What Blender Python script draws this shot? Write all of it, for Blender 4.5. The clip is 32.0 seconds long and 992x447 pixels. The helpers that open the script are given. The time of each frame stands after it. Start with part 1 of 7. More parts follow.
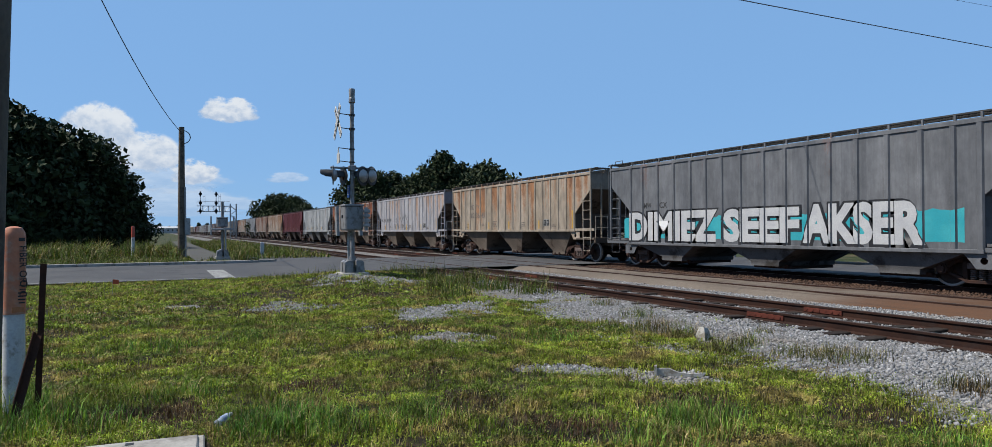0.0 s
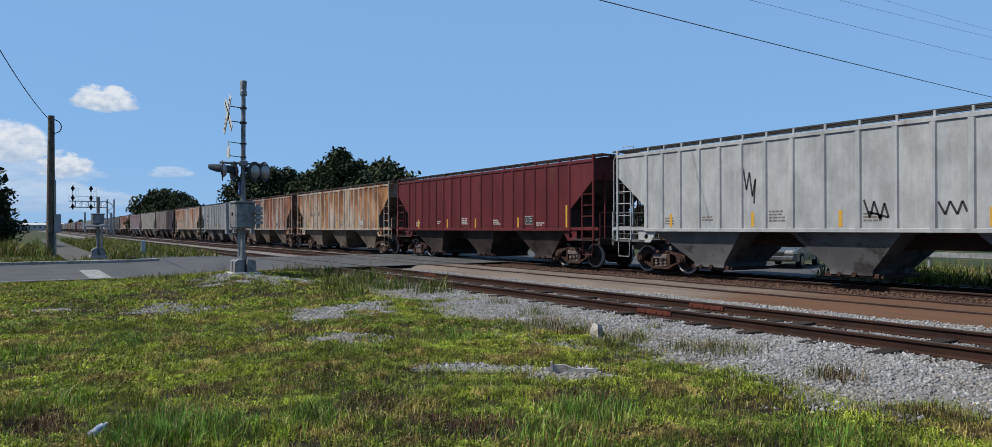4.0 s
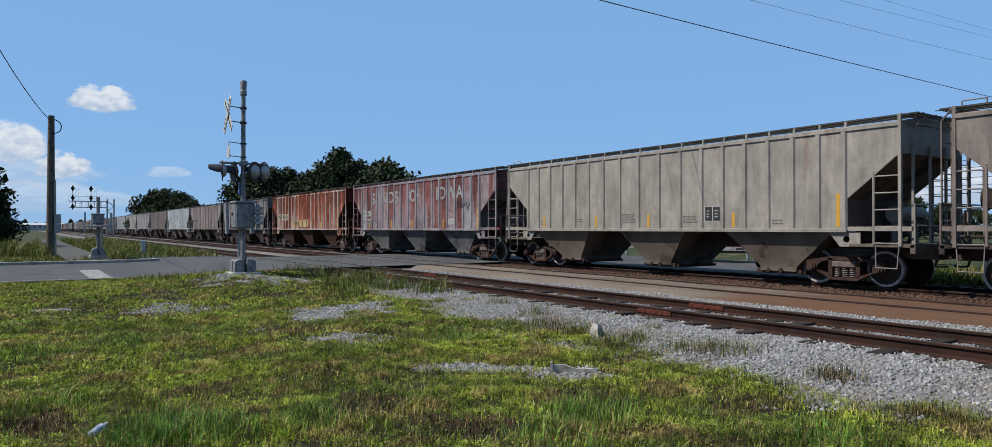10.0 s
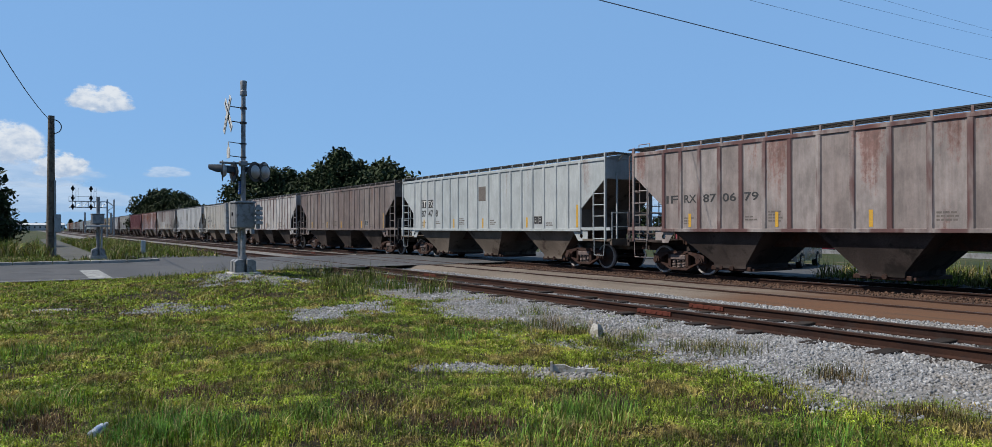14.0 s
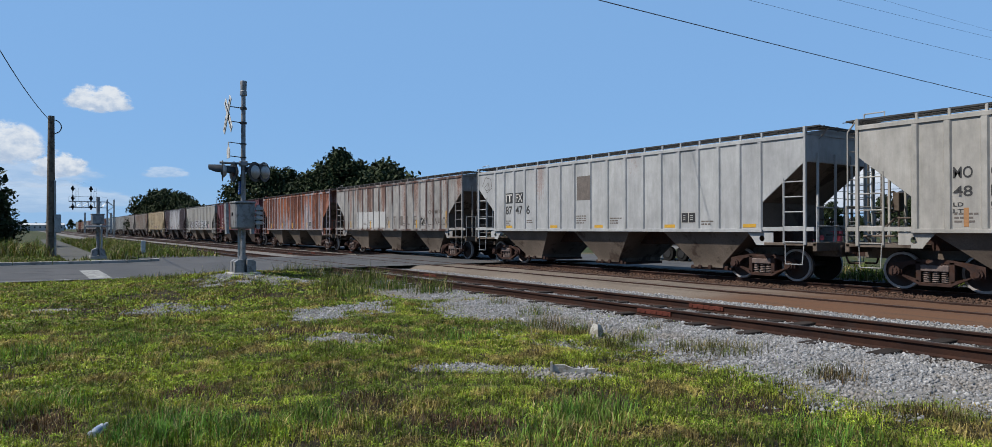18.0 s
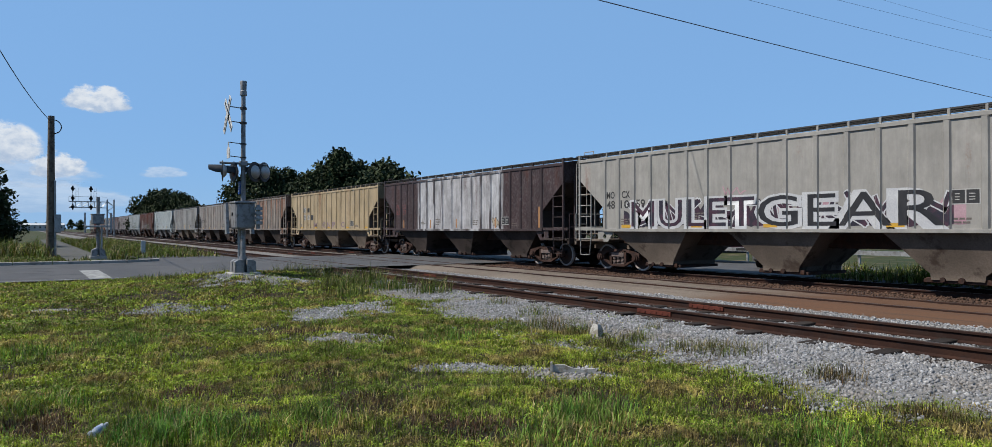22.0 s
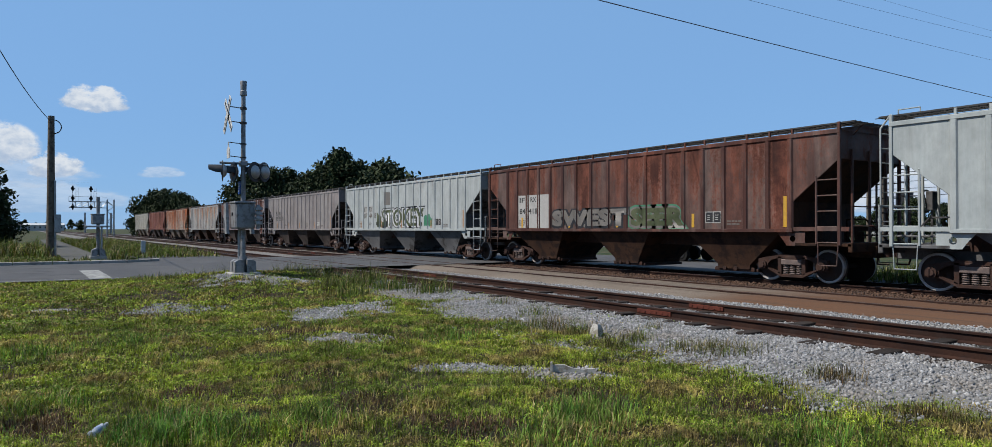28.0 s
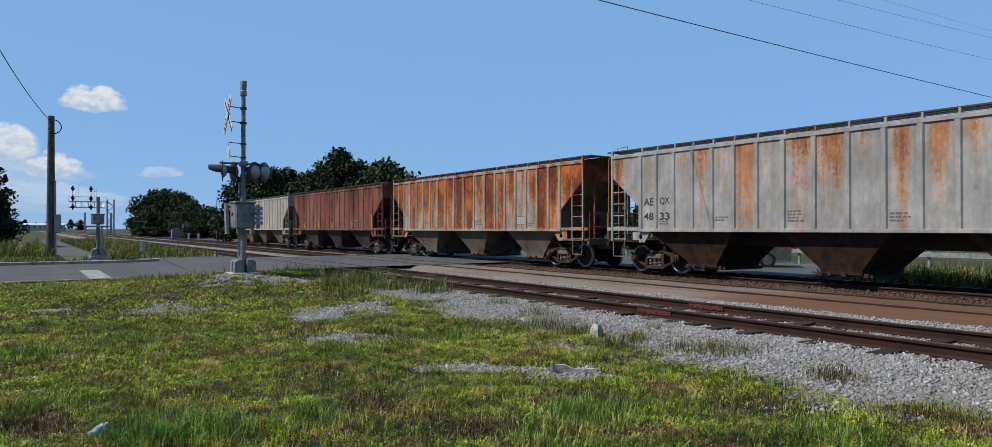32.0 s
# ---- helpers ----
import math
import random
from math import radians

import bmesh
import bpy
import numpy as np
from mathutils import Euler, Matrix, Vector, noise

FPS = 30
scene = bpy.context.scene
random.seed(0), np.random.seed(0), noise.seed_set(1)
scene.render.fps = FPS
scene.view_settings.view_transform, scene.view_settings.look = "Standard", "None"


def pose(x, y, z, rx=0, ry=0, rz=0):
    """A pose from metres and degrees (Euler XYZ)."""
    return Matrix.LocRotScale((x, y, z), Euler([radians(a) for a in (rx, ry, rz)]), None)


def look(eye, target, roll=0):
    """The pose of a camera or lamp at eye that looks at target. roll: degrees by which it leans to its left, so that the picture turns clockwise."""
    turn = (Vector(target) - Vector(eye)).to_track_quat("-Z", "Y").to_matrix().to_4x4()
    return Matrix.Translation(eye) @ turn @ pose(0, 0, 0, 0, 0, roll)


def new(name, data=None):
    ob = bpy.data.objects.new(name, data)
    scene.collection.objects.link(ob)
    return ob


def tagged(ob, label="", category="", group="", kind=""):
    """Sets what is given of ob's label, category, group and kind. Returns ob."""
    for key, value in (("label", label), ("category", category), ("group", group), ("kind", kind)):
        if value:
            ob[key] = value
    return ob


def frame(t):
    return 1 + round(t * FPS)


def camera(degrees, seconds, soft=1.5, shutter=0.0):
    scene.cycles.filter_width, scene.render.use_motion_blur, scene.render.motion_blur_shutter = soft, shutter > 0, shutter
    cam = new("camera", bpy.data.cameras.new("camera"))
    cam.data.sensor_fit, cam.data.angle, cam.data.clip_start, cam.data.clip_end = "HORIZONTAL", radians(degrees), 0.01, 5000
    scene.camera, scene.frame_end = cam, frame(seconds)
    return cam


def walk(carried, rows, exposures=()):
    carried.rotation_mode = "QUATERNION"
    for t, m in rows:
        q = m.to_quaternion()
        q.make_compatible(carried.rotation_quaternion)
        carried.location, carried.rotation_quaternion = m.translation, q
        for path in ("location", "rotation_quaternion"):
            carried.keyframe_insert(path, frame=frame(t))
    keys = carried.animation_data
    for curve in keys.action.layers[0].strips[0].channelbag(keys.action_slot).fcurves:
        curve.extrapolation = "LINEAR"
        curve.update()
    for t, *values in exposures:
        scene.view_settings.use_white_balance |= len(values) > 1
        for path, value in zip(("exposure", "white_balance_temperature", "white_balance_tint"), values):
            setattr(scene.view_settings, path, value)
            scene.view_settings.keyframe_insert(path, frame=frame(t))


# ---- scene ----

# ---- camera: hand-held, turns once to the right, then stands ----
EYE = (0.0, 0.0, 1.68)
V_TRAIN = 19.35          # m/s towards -y


def turned(az, up, roll=0.0):
    """Camera pose: az degrees right of the track's far end, up degrees above level."""
    a, u = radians(az), radians(up)
    return look(EYE, (EYE[0] + math.sin(a) * math.cos(u), EYE[1] + math.cos(a) * math.cos(u), EYE[2] + math.sin(u)), roll)


cam = camera(70.95, 32.0, soft=0.5)
walk(cam, [
    (0.0, turned(25.70, 0.53, -0.29)), (2.0, turned(25.70, 0.53, -0.29)), (2.1, turned(26.2, 0.5, -0.27)), (2.2, turned(27.6, 0.3, -0.2)),
    (2.3, turned(28.6, 0.2, -0.15)), (2.4, turned(29.8, 0.15, -0.1)),
    (2.5, turned(31.7, 0.17, 0.0)), (2.6, turned(33.3, 0.25, 0.0)), (2.7, turned(33.8, 0.35, 0.0)), (2.8, turned(34.0, 0.42, 0.0)), (3.0, turned(34.0, 0.42, 0.0)),
    (10.0, turned(34.0, 0.42, 0.0)), (20.0, turned(34.0, 0.44, 0.0)), (32.0, turned(34.0, 0.44, 0.0))],
    exposures=[(0.0, 0.58, 6400, 10), (20.0, 0.58, 6400, 10), (29.0, 0.54, 6400, 10), (32.0, 0.54, 6400, 10)])

# ---- light ----
SUN_TO = Vector((-0.56, 0.25, 0.79)).normalized()
world = bpy.data.worlds.new("world")
scene.world = world
world.use_nodes = True
wt = world.node_tree
sky = wt.nodes.new("ShaderNodeTexSky")
sky.sky_type = "NISHITA"
sky.sun_disc = False
sky.sun_elevation = math.asin(SUN_TO.z)
sky.sun_rotation = math.atan2(SUN_TO.x, SUN_TO.y)
sky.air_density, sky.dust_density, sky.ozone_density = 1.0, 0.0, 7.0
wt.nodes["Background"].inputs["Strength"].default_value = 0.082
tint = wt.nodes.new("ShaderNodeMix")
tint.data_type, tint.blend_type = "RGBA", "MULTIPLY"
tint.inputs[0].default_value = 1.0
tint.inputs[7].default_value = (0.89, 1.0, 1.09, 1.0)
wt.links.new(sky.outputs["Color"], tint.inputs[6])
haze = wt.nodes.new("ShaderNodeMix")          # thin even haze in the summer air
haze.data_type = "RGBA"
haze.inputs[0].default_value = 0.85
haze.inputs[7].default_value = (1.88, 3.56, 6.16, 1.0)
wt.links.new(tint.outputs[2], haze.inputs[6])
wt.links.new(haze.outputs[2], wt.nodes["Background"].inputs["Color"])
sun = new("sun", bpy.data.lights.new("sun", "SUN"))
sun.data.energy, sun.data.angle, sun.data.color = 4.9, radians(0.55), (1.0, 0.93, 0.83)
sun.matrix_world = look(SUN_TO * 60, (0, 0, 0))

# ---- mesh tools ----
class Geo:
    """Vertices and faces of one mesh."""

    def __init__(self):
        self.v, self.f = [], []

    def add(self, verts, faces):
        n = len(self.v)
        self.v += [tuple(p) for p in verts]
        self.f += [tuple(n + i for i in f) for f in faces]
        return self

    def box(self, x0, x1, y0, y1, z0, z1, c=0.0):
        if c <= 0:
            return self.add([(x, y, z) for x in (x0, x1) for y in (y0, y1) for z in (z0, z1)],
                            [(0, 1, 3, 2), (4, 6, 7, 5), (0, 4, 5, 1), (2, 3, 7, 6), (0, 2, 6, 4), (1, 5, 7, 3)])
        lo, hi = (x0, y0, z0), (x1, y1, z1)
        verts, idx = [], {}
        for s in [(i, j, k) for i in (0, 1) for j in (0, 1) for k in (0, 1)]:
            for ax in range(3):
                p = [hi[i] if s[i] else lo[i] for i in range(3)]
                for i in range(3):
                    if i != ax:
                        p[i] += -c if s[i] else c
                idx[s, ax] = len(verts)
                verts.append(p)
        faces = []
        for ax in range(3):
            a, b = [i for i in range(3) if i != ax]
            for side in (0, 1):
                ring = []
                for va, vb in ((0, 0), (1, 0), (1, 1), (0, 1)):
                    s = [0, 0, 0]
                    s[ax], s[a], s[b] = side, va, vb
                    ring.append(idx[tuple(s), ax])
                faces.append(ring)
            for va in (0, 1):
                for vb in (0, 1):
                    s0, s1 = [0, 0, 0], [0, 0, 0]
                    s0[a], s0[b], s1[a], s1[b] = va, vb, va, vb
                    s1[ax] = 1
                    s0, s1 = tuple(s0), tuple(s1)
                    faces.append([idx[s0, a], idx[s1, a], idx[s1, b], idx[s0, b]])
        for s in [(i, j, k) for i in (0, 1) for j in (0, 1) for k in (0, 1)]:
            faces.append([idx[s, 0], idx[s, 1], idx[s, 2]])
        return self.add(verts, faces)

    def cyl(self, p0, p1, r, n=10, r1=None, caps=True):
        p0, p1 = Vector(p0), Vector(p1)
        r1 = r if r1 is None else r1
        d = (p1 - p0).normalized()
        a = d.orthogonal().normalized()
        b = d.cross(a)
        verts = []
        for p, rr in ((p0, r), (p1, r1)):
            verts += [p + (a * math.cos(t) + b * math.sin(t)) * rr for t in [2 * math.pi * i / n for i in range(n)]]
        faces = [(i, (i + 1) % n, n + (i + 1) % n, n + i) for i in range(n)]
        if caps:
            faces += [tuple(range(n))[::-1], tuple(range(n, 2 * n))]
        return self.add(verts, faces)

    def rod(self, pts, r, n=6):
        for p, q in zip(pts, pts[1:]):
            self.cyl(p, q, r, n)
        return self

    def prism(self, pts, axis, a, b):
        """Polygon pts in the two other axes (in order x, y, z), from a to b along axis."""
        def at(p, w):
            q = list(p)
            q.insert("xyz".index(axis), w)
            return q
        n = len(pts)
        return self.add([at(p, a) for p in pts] + [at(p, b) for p in pts],
                        [tuple(range(n))[::-1], tuple(range(n, 2 * n))] + [(i, (i + 1) % n, n + (i + 1) % n, n + i) for i in range(n)])

    def loft(self, rings, caps=True):
        n = len(rings[0])
        verts = [p for r in rings for p in r]
        faces = [(k * n + i, k * n + (i + 1) % n, (k + 1) * n + (i + 1) % n, (k + 1) * n + i) for k in range(len(rings) - 1) for i in range(n)]
        if caps:
            faces += [tuple(range(n))[::-1], tuple(range((len(rings) - 1) * n, len(rings) * n))]
        return self.add(verts, faces)

    def lathe(self, prof, n=16, centre=(0, 0, 0), axis="z", ring_like=False):
        rings = []
        for r, h in prof:
            ring = []
            for i in range(n):
                t = 2 * math.pi * i / n
                p = (r * math.cos(t), r * math.sin(t), h)
                if axis == "x":
                    p = (h, p[0], p[1])
                elif axis == "y":
                    p = (p[1], h, p[0])
                ring.append((p[0] + centre[0], p[1] + centre[1], p[2] + centre[2]))
            rings.append(ring)
        return self.loft(rings + rings[:1], False) if ring_like else self.loft(rings)

    def mesh(self, name, material=None, smooth=True, fix=True):
        me = bpy.data.meshes.new(name)
        me.from_pydata(self.v, [], self.f)
        if fix and len(self.f) < 20000:
            bm = bmesh.new()
            bm.from_mesh(me)
            bmesh.ops.recalc_face_normals(bm, faces=bm.faces)
            bm.to_mesh(me)
            bm.free()
        if smooth:
            me.shade_smooth()
            me.set_sharp_from_angle(angle=radians(32))
        if material:
            me.materials.append(material)
        return me


def part(name, geo, material, parent, label="", at=None):
    """One mesh object under a thing or a part. geo: a Geo, or a mesh that several parts share."""
    if isinstance(geo, Geo):
        ob = new(name, geo.mesh(name, material))
    else:
        if not geo.materials:
            geo.materials.append(None)
        ob = new(name, geo)
        ob.material_slots[0].link = "OBJECT"
        ob.material_slots[0].material = material
    ob.parent = parent
    if at is not None:
        ob.matrix_basis = at
    return tagged(ob, label)


def thing(name, at, label, category, group="", kind=""):
    ob = new(name)
    ob.empty_display_size = 0.3
    ob.matrix_basis = at
    return tagged(ob, label, category, group, kind)


def solid(name, geo, material, label="", category="", kind="", at=None, smooth=True, fix=True):
    ob = new(name, geo.mesh(name, material, smooth, fix))
    if at is not None:
        ob.matrix_basis = at
    return tagged(ob, label, category, "", kind)


def lettering(text, size, material, depth=0.003):
    """Mesh of a word in the built-in font, in its XY plane, starting at its left."""
    cu = bpy.data.curves.new("writing", "FONT")
    cu.body, cu.size, cu.extrude, cu.resolution_u = text, size, depth, 3
    tmp = bpy.data.objects.new("writing", cu)
    me = bpy.data.meshes.new_from_object(tmp)
    bpy.data.objects.remove(tmp)
    bpy.data.curves.remove(cu)
    me.materials.clear()
    me.materials.append(material)
    return me


# ---- materials ----
HW, EAVE, SILL = 1.53, 4.03, 1.47      # wagons: half width, eaves and side sill above the rail
DULL = 0.57              # paint colours below are chart values of clean paint; outdoors they are duller


def nodes_of(name):
    m = bpy.data.materials.new(name)
    m.use_nodes = True
    nt = m.node_tree
    return m, nt, nt.nodes["Principled BSDF"]


def nd(nt, kind, **ins):
    n = nt.nodes.new("ShaderNode" + kind)
    for k, v in ins.items():
        key = int(k[1:]) if k[0] == "i" and k[1:].isdigit() else k.replace("_", " ")
        if isinstance(v, bpy.types.NodeSocket):
            nt.links.new(v, n.inputs[key])
        else:
            n.inputs[key].default_value = v
    return n


def ramp(nt, fac, lo, hi, a=0.0, b=1.0):
    n = nd(nt, "MapRange", Value=fac)
    n.interpolation_type = "SMOOTHSTEP"
    for k, v in (("From Min", lo), ("From Max", hi), ("To Min", a), ("To Max", b)):
        n.inputs[k].default_value = v
    return n.outputs[0]


def mixc(nt, fac, a, b, how="MIX"):
    n = nt.nodes.new("ShaderNodeMix")
    n.data_type, n.blend_type = "RGBA", how
    for k, v in ((0, fac), (6, a), (7, b)):
        if isinstance(v, bpy.types.NodeSocket):
            nt.links.new(v, n.inputs[k])
        else:
            n.inputs[k].default_value = (*v, 1.0) if isinstance(v, tuple) and len(v) == 3 else v
    return n.outputs[2]


def mth(nt, op, a, b=0.0, c=0.0):
    n = nt.nodes.new("ShaderNodeMath")
    n.operation = op
    for i, v in enumerate((a, b, c)):
        if isinstance(v, bpy.types.NodeSocket):
            nt.links.new(v, n.inputs[i])
        else:
            n.inputs[i].default_value = v
    return n.outputs[0]


def noise_tex(nt, vec, scale, detail=4.0, rough=0.55):
    return nd(nt, "TexNoise", Vector=vec, Scale=scale, Detail=detail, Roughness=rough).outputs["Fac"]


def mapped(nt, vec, scale, loc=(0, 0, 0)):
    n = nd(nt, "Mapping", Vector=vec)
    n.inputs["Scale"].default_value = scale
    n.inputs["Location"].default_value = loc
    return n.outputs[0]


def bumped(nt, bsdf, height, strength=0.3, dist=0.02):
    b = nd(nt, "Bump", Height=height, Strength=strength, Distance=dist)
    nt.links.new(b.outputs[0], bsdf.inputs["Normal"])


def surface(name, c1, c2, scale=3.0, rough=0.8, metal=0.0, fine=40.0, bump=0.25, dist=0.01, c3=None, amount=0.3, space="Object", vary=0.0):
    """Two-scale surface: large mottling c1 to c2, fine grain, and an optional third colour in patches."""
    c1, c2, c3 = (c and tuple(x * DULL for x in c) for c in (c1, c2, c3))
    m, nt, b = nodes_of(name)
    vec = nd(nt, "TexCoord").outputs[space] if space != "World" else nd(nt, "NewGeometry").outputs["Position"]
    big = noise_tex(nt, vec, scale, 5.0)
    small = noise_tex(nt, vec, fine, 3.0)
    col = mixc(nt, ramp(nt, big, 0.35, 0.65), c1, c2)
    if c3:
        other = noise_tex(nt, mapped(nt, vec, (1, 1, 1), (7.3, 2.1, 4.4)), scale * 1.7, 6.0, 0.65)
        col = mixc(nt, ramp(nt, other, 0.62 - amount * 0.4, 0.72 - amount * 0.3), col, c3)
    col = mixc(nt, ramp(nt, small, 0.3, 0.7, 0.0, 0.35), col, tuple(x * 0.55 for x in c1))
    if vary:
        rnd = nd(nt, "ObjectInfo").outputs["Random"]
        col = mixc(nt, mth(nt, "MULTIPLY", rnd, vary), col, tuple(x * 0.4 for x in c2))
    nt.links.new(col, b.inputs["Base Color"])
    b.inputs["Metallic"].default_value = metal
    b.inputs["Specular IOR Level"].default_value = 0.15 if rough > 0.7 else 0.4
    nt.links.new(ramp(nt, big, 0.3, 0.7, max(0.02, rough - 0.1), min(1.0, rough + 0.1)), b.inputs["Roughness"])
    bumped(nt, b, small, bump, dist)
    return m


def plain(name, c, rough=0.6, metal=0.0):
    return surface(name, c, tuple(x * 0.82 for x in c), 6.0, rough, metal, 60.0, 0.1, 0.004)


def car_paint(name, c1, c2, rust=0.2, tone=(0.22, 0.075, 0.025), grime=0.3, seed=0.0, panel=0.35, ends=None, stain=None, ribs=None):
    """Weathered wagon paint: panels that differ, rust that runs down, grime low down; ends: (colour, from y, to y);
    ribs: None, "pale" where they shed the rust, or the colour that has soaked into them."""
    m, nt, b = nodes_of(name)
    tcn = nd(nt, "TexCoord")
    tcn.name = "car_space"
    tc = tcn.outputs["Object"]
    xyz = nd(nt, "SeparateXYZ", Vector=tc)
    x, y, z = xyz.outputs[0], xyz.outputs[1], xyz.outputs[2]
    on_rib = ramp(nt, mth(nt, "ABSOLUTE", x), HW + 0.012, HW + 0.032)
    # panels are wider in the middle of the wagon than at its ends
    ay = mth(nt, "ABSOLUTE", y)
    turn = mth(nt, "MULTIPLY", mth(nt, "MULTIPLY", ay, mth(nt, "ADD", mth(nt, "MULTIPLY", ay, 0.028), 1.075)), mth(nt, "SIGN", y))
    ids = mth(nt, "ROUND", turn)
    inside = mth(nt, "ABSOLUTE", mth(nt, "SUBTRACT", turn, ids))

    def per_panel(shift):
        pv = nt.nodes.new("ShaderNodeTexWhiteNoise")
        pv.noise_dimensions = "1D"
        nt.links.new(mth(nt, "ADD", ids, shift), pv.inputs["W"])
        return pv.outputs["Value"]

    pv, pv2 = per_panel(50.5 + seed * 7.0), per_panel(150.5 + seed * 3.0)
    loc = (seed * 3.1, seed * 1.7, seed * 5.3)
    cloud = noise_tex(nt, mapped(nt, tc, (0.6, 0.6, 0.5), loc), 1.0, 5.0, 0.6)
    wash = noise_tex(nt, mapped(nt, tc, (2.5, 2.6, 0.22), loc), 1.0, 5.0, 0.65)
    streak = noise_tex(nt, mapped(nt, tc, (4.0, 6.5, 0.30), loc), 1.0, 6.0, 0.7)
    fine = noise_tex(nt, mapped(nt, tc, (1, 1, 0.8), loc), 11.0, 7.0, 0.75)
    k = mth(nt, "ADD", mth(nt, "MULTIPLY", pv, panel), mth(nt, "MULTIPLY", wash, 1.0 - panel))
    k = mth(nt, "ADD", mth(nt, "MULTIPLY", k, 0.75), mth(nt, "MULTIPLY", cloud, 0.25))
    col = mixc(nt, ramp(nt, k, 0.34, 0.66), c1, c2)
    if ends:
        for ecol, y0, y1 in ends:
            jag = mth(nt, "ADD", y, mth(nt, "MULTIPLY", wash, 0.5))
            e = mth(nt, "MULTIPLY", ramp(nt, jag, y0, y0 + 0.25), ramp(nt, jag, y1, y1 + 0.25, 1.0, 0.0))
            col = mixc(nt, mth(nt, "MULTIPLY", e, ramp(nt, fine, 0.2, 0.6, 0.75, 1.0)), col, ecol)
    # fine rain streaks and mottling
    rain = noise_tex(nt, mapped(nt, tc, (4.0, 8.0, 0.7), loc), 1.0, 6.0, 0.7)
    blot = noise_tex(nt, mapped(nt, tc, (1, 1.5, 0.8), tuple(q + 6.0 for q in loc)), 1.1, 7.0, 0.65)
    spots = noise_tex(nt, mapped(nt, tc, (1, 1, 0.7), loc), 3.1, 8.0, 0.75)
    worn = 0.10 + 0.34 * min(1.0, grime * 2.0 + rust)
    tone_k = mth(nt, "MULTIPLY", ramp(nt, rain, 0.28, 0.72, 1.0 - worn * 0.45, 1.0 + worn * 0.25), ramp(nt, spots, 0.3, 0.7, 1.0 - worn * 0.5, 1.0 + worn * 0.4))
    tone_k = mth(nt, "MULTIPLY", tone_k, ramp(nt, blot, 0.32, 0.66, 1.0 - worn * 0.75, 1.0 + worn * 0.35))
    grey = nd(nt, "CombineXYZ", X=tone_k, Y=tone_k, Z=tone_k).outputs[0]
    col = mixc(nt, 1.0, col, grey, "MULTIPLY")
    # rust: more under the eaves and in the middle of a panel, in runs, varying from panel to panel
    high = ramp(nt, z, 1.5, 4.2, 0.0, 0.12)
    broad = noise_tex(nt, mapped(nt, tc, (0.9, 1.15, 0.28), tuple(q + 4.0 for q in loc)), 1.0, 3.0, 0.5)
    r = mth(nt, "ADD", mth(nt, "MULTIPLY", streak, 0.34), mth(nt, "MULTIPLY", broad, 0.44))
    r = mth(nt, "ADD", r, mth(nt, "ADD", high, mth(nt, "MULTIPLY", fine, 0.36)))
    r = mth(nt, "ADD", r, mth(nt, "MULTIPLY", mth(nt, "SUBTRACT", pv2, 0.68), 0.20))
    r = mth(nt, "ADD", r, ramp(nt, inside, 0.10, 0.44, 0.035, -0.05))
    if ribs == "pale":
        r = mth(nt, "SUBTRACT", r, mth(nt, "MULTIPLY", on_rib, 0.14))
    lo = 0.82 - 0.40 * rust
    mask = ramp(nt, r, lo - 0.075, lo + 0.075, 0.0, min(1.0, 0.45 + rust))
    hue = mth(nt, "ADD", mth(nt, "MULTIPLY", cloud, 0.55), mth(nt, "MULTIPLY", spots, 0.45))
    deep = mth(nt, "MULTIPLY", ramp(nt, r, lo - 0.02, lo + 0.14), ramp(nt, hue, 0.40, 0.56))
    rcol = mixc(nt, deep, tuple(min(0.8, q * 1.2) for q in tone), tuple(q * (0.34, 0.26, 0.24)[i] for i, q in enumerate(tone)))
    rcol = mixc(nt, 1.0, rcol, grey, "MULTIPLY")
    col = mixc(nt, mask, col, rcol)
    if ribs and ribs != "pale":
        soak = ramp(nt, noise_tex(nt, mapped(nt, tc, (1, 1.3, 0.35), tuple(q + 2.0 for q in loc)), 1.0, 4.0, 0.6), 0.40, 0.56, 0.0, 0.9)
        near = mth(nt, "MAXIMUM", on_rib, ramp(nt, inside, 0.40, 0.5, 0.0, 0.55))
        col = mixc(nt, mth(nt, "MULTIPLY", near, soak), col, ribs)
    if stain:
        s2 = noise_tex(nt, mapped(nt, tc, (3.0, 5.0, 0.4), tuple(q + 9.0 for q in loc)), 1.0, 5.0, 0.7)
        col = mixc(nt, ramp(nt, s2, 0.54, 0.70, 0.0, 0.6), col, stain)
    low = mth(nt, "MULTIPLY", ramp(nt, z, 1.3, 2.4, 1.0, 0.0), ramp(nt, wash, 0.35, 0.7))
    dirt = mth(nt, "ADD", mth(nt, "MULTIPLY", low, 0.5 * grime), mth(nt, "MULTIPLY", ramp(nt, streak, 0.5, 0.75), 0.7 * grime))
    col = mixc(nt, dirt, col, (0.034, 0.028, 0.024))
    nt.links.new(col, b.inputs["Base Color"])
    nt.links.new(ramp(nt, mask, 0.0, 1.0, 0.52, 0.85), b.inputs["Roughness"])
    b.inputs["Specular IOR Level"].default_value = 0.25
    bumped(nt, b, mth(nt, "ADD", fine, mth(nt, "MULTIPLY", mask, 0.5)), 0.25, 0.01)
    return m


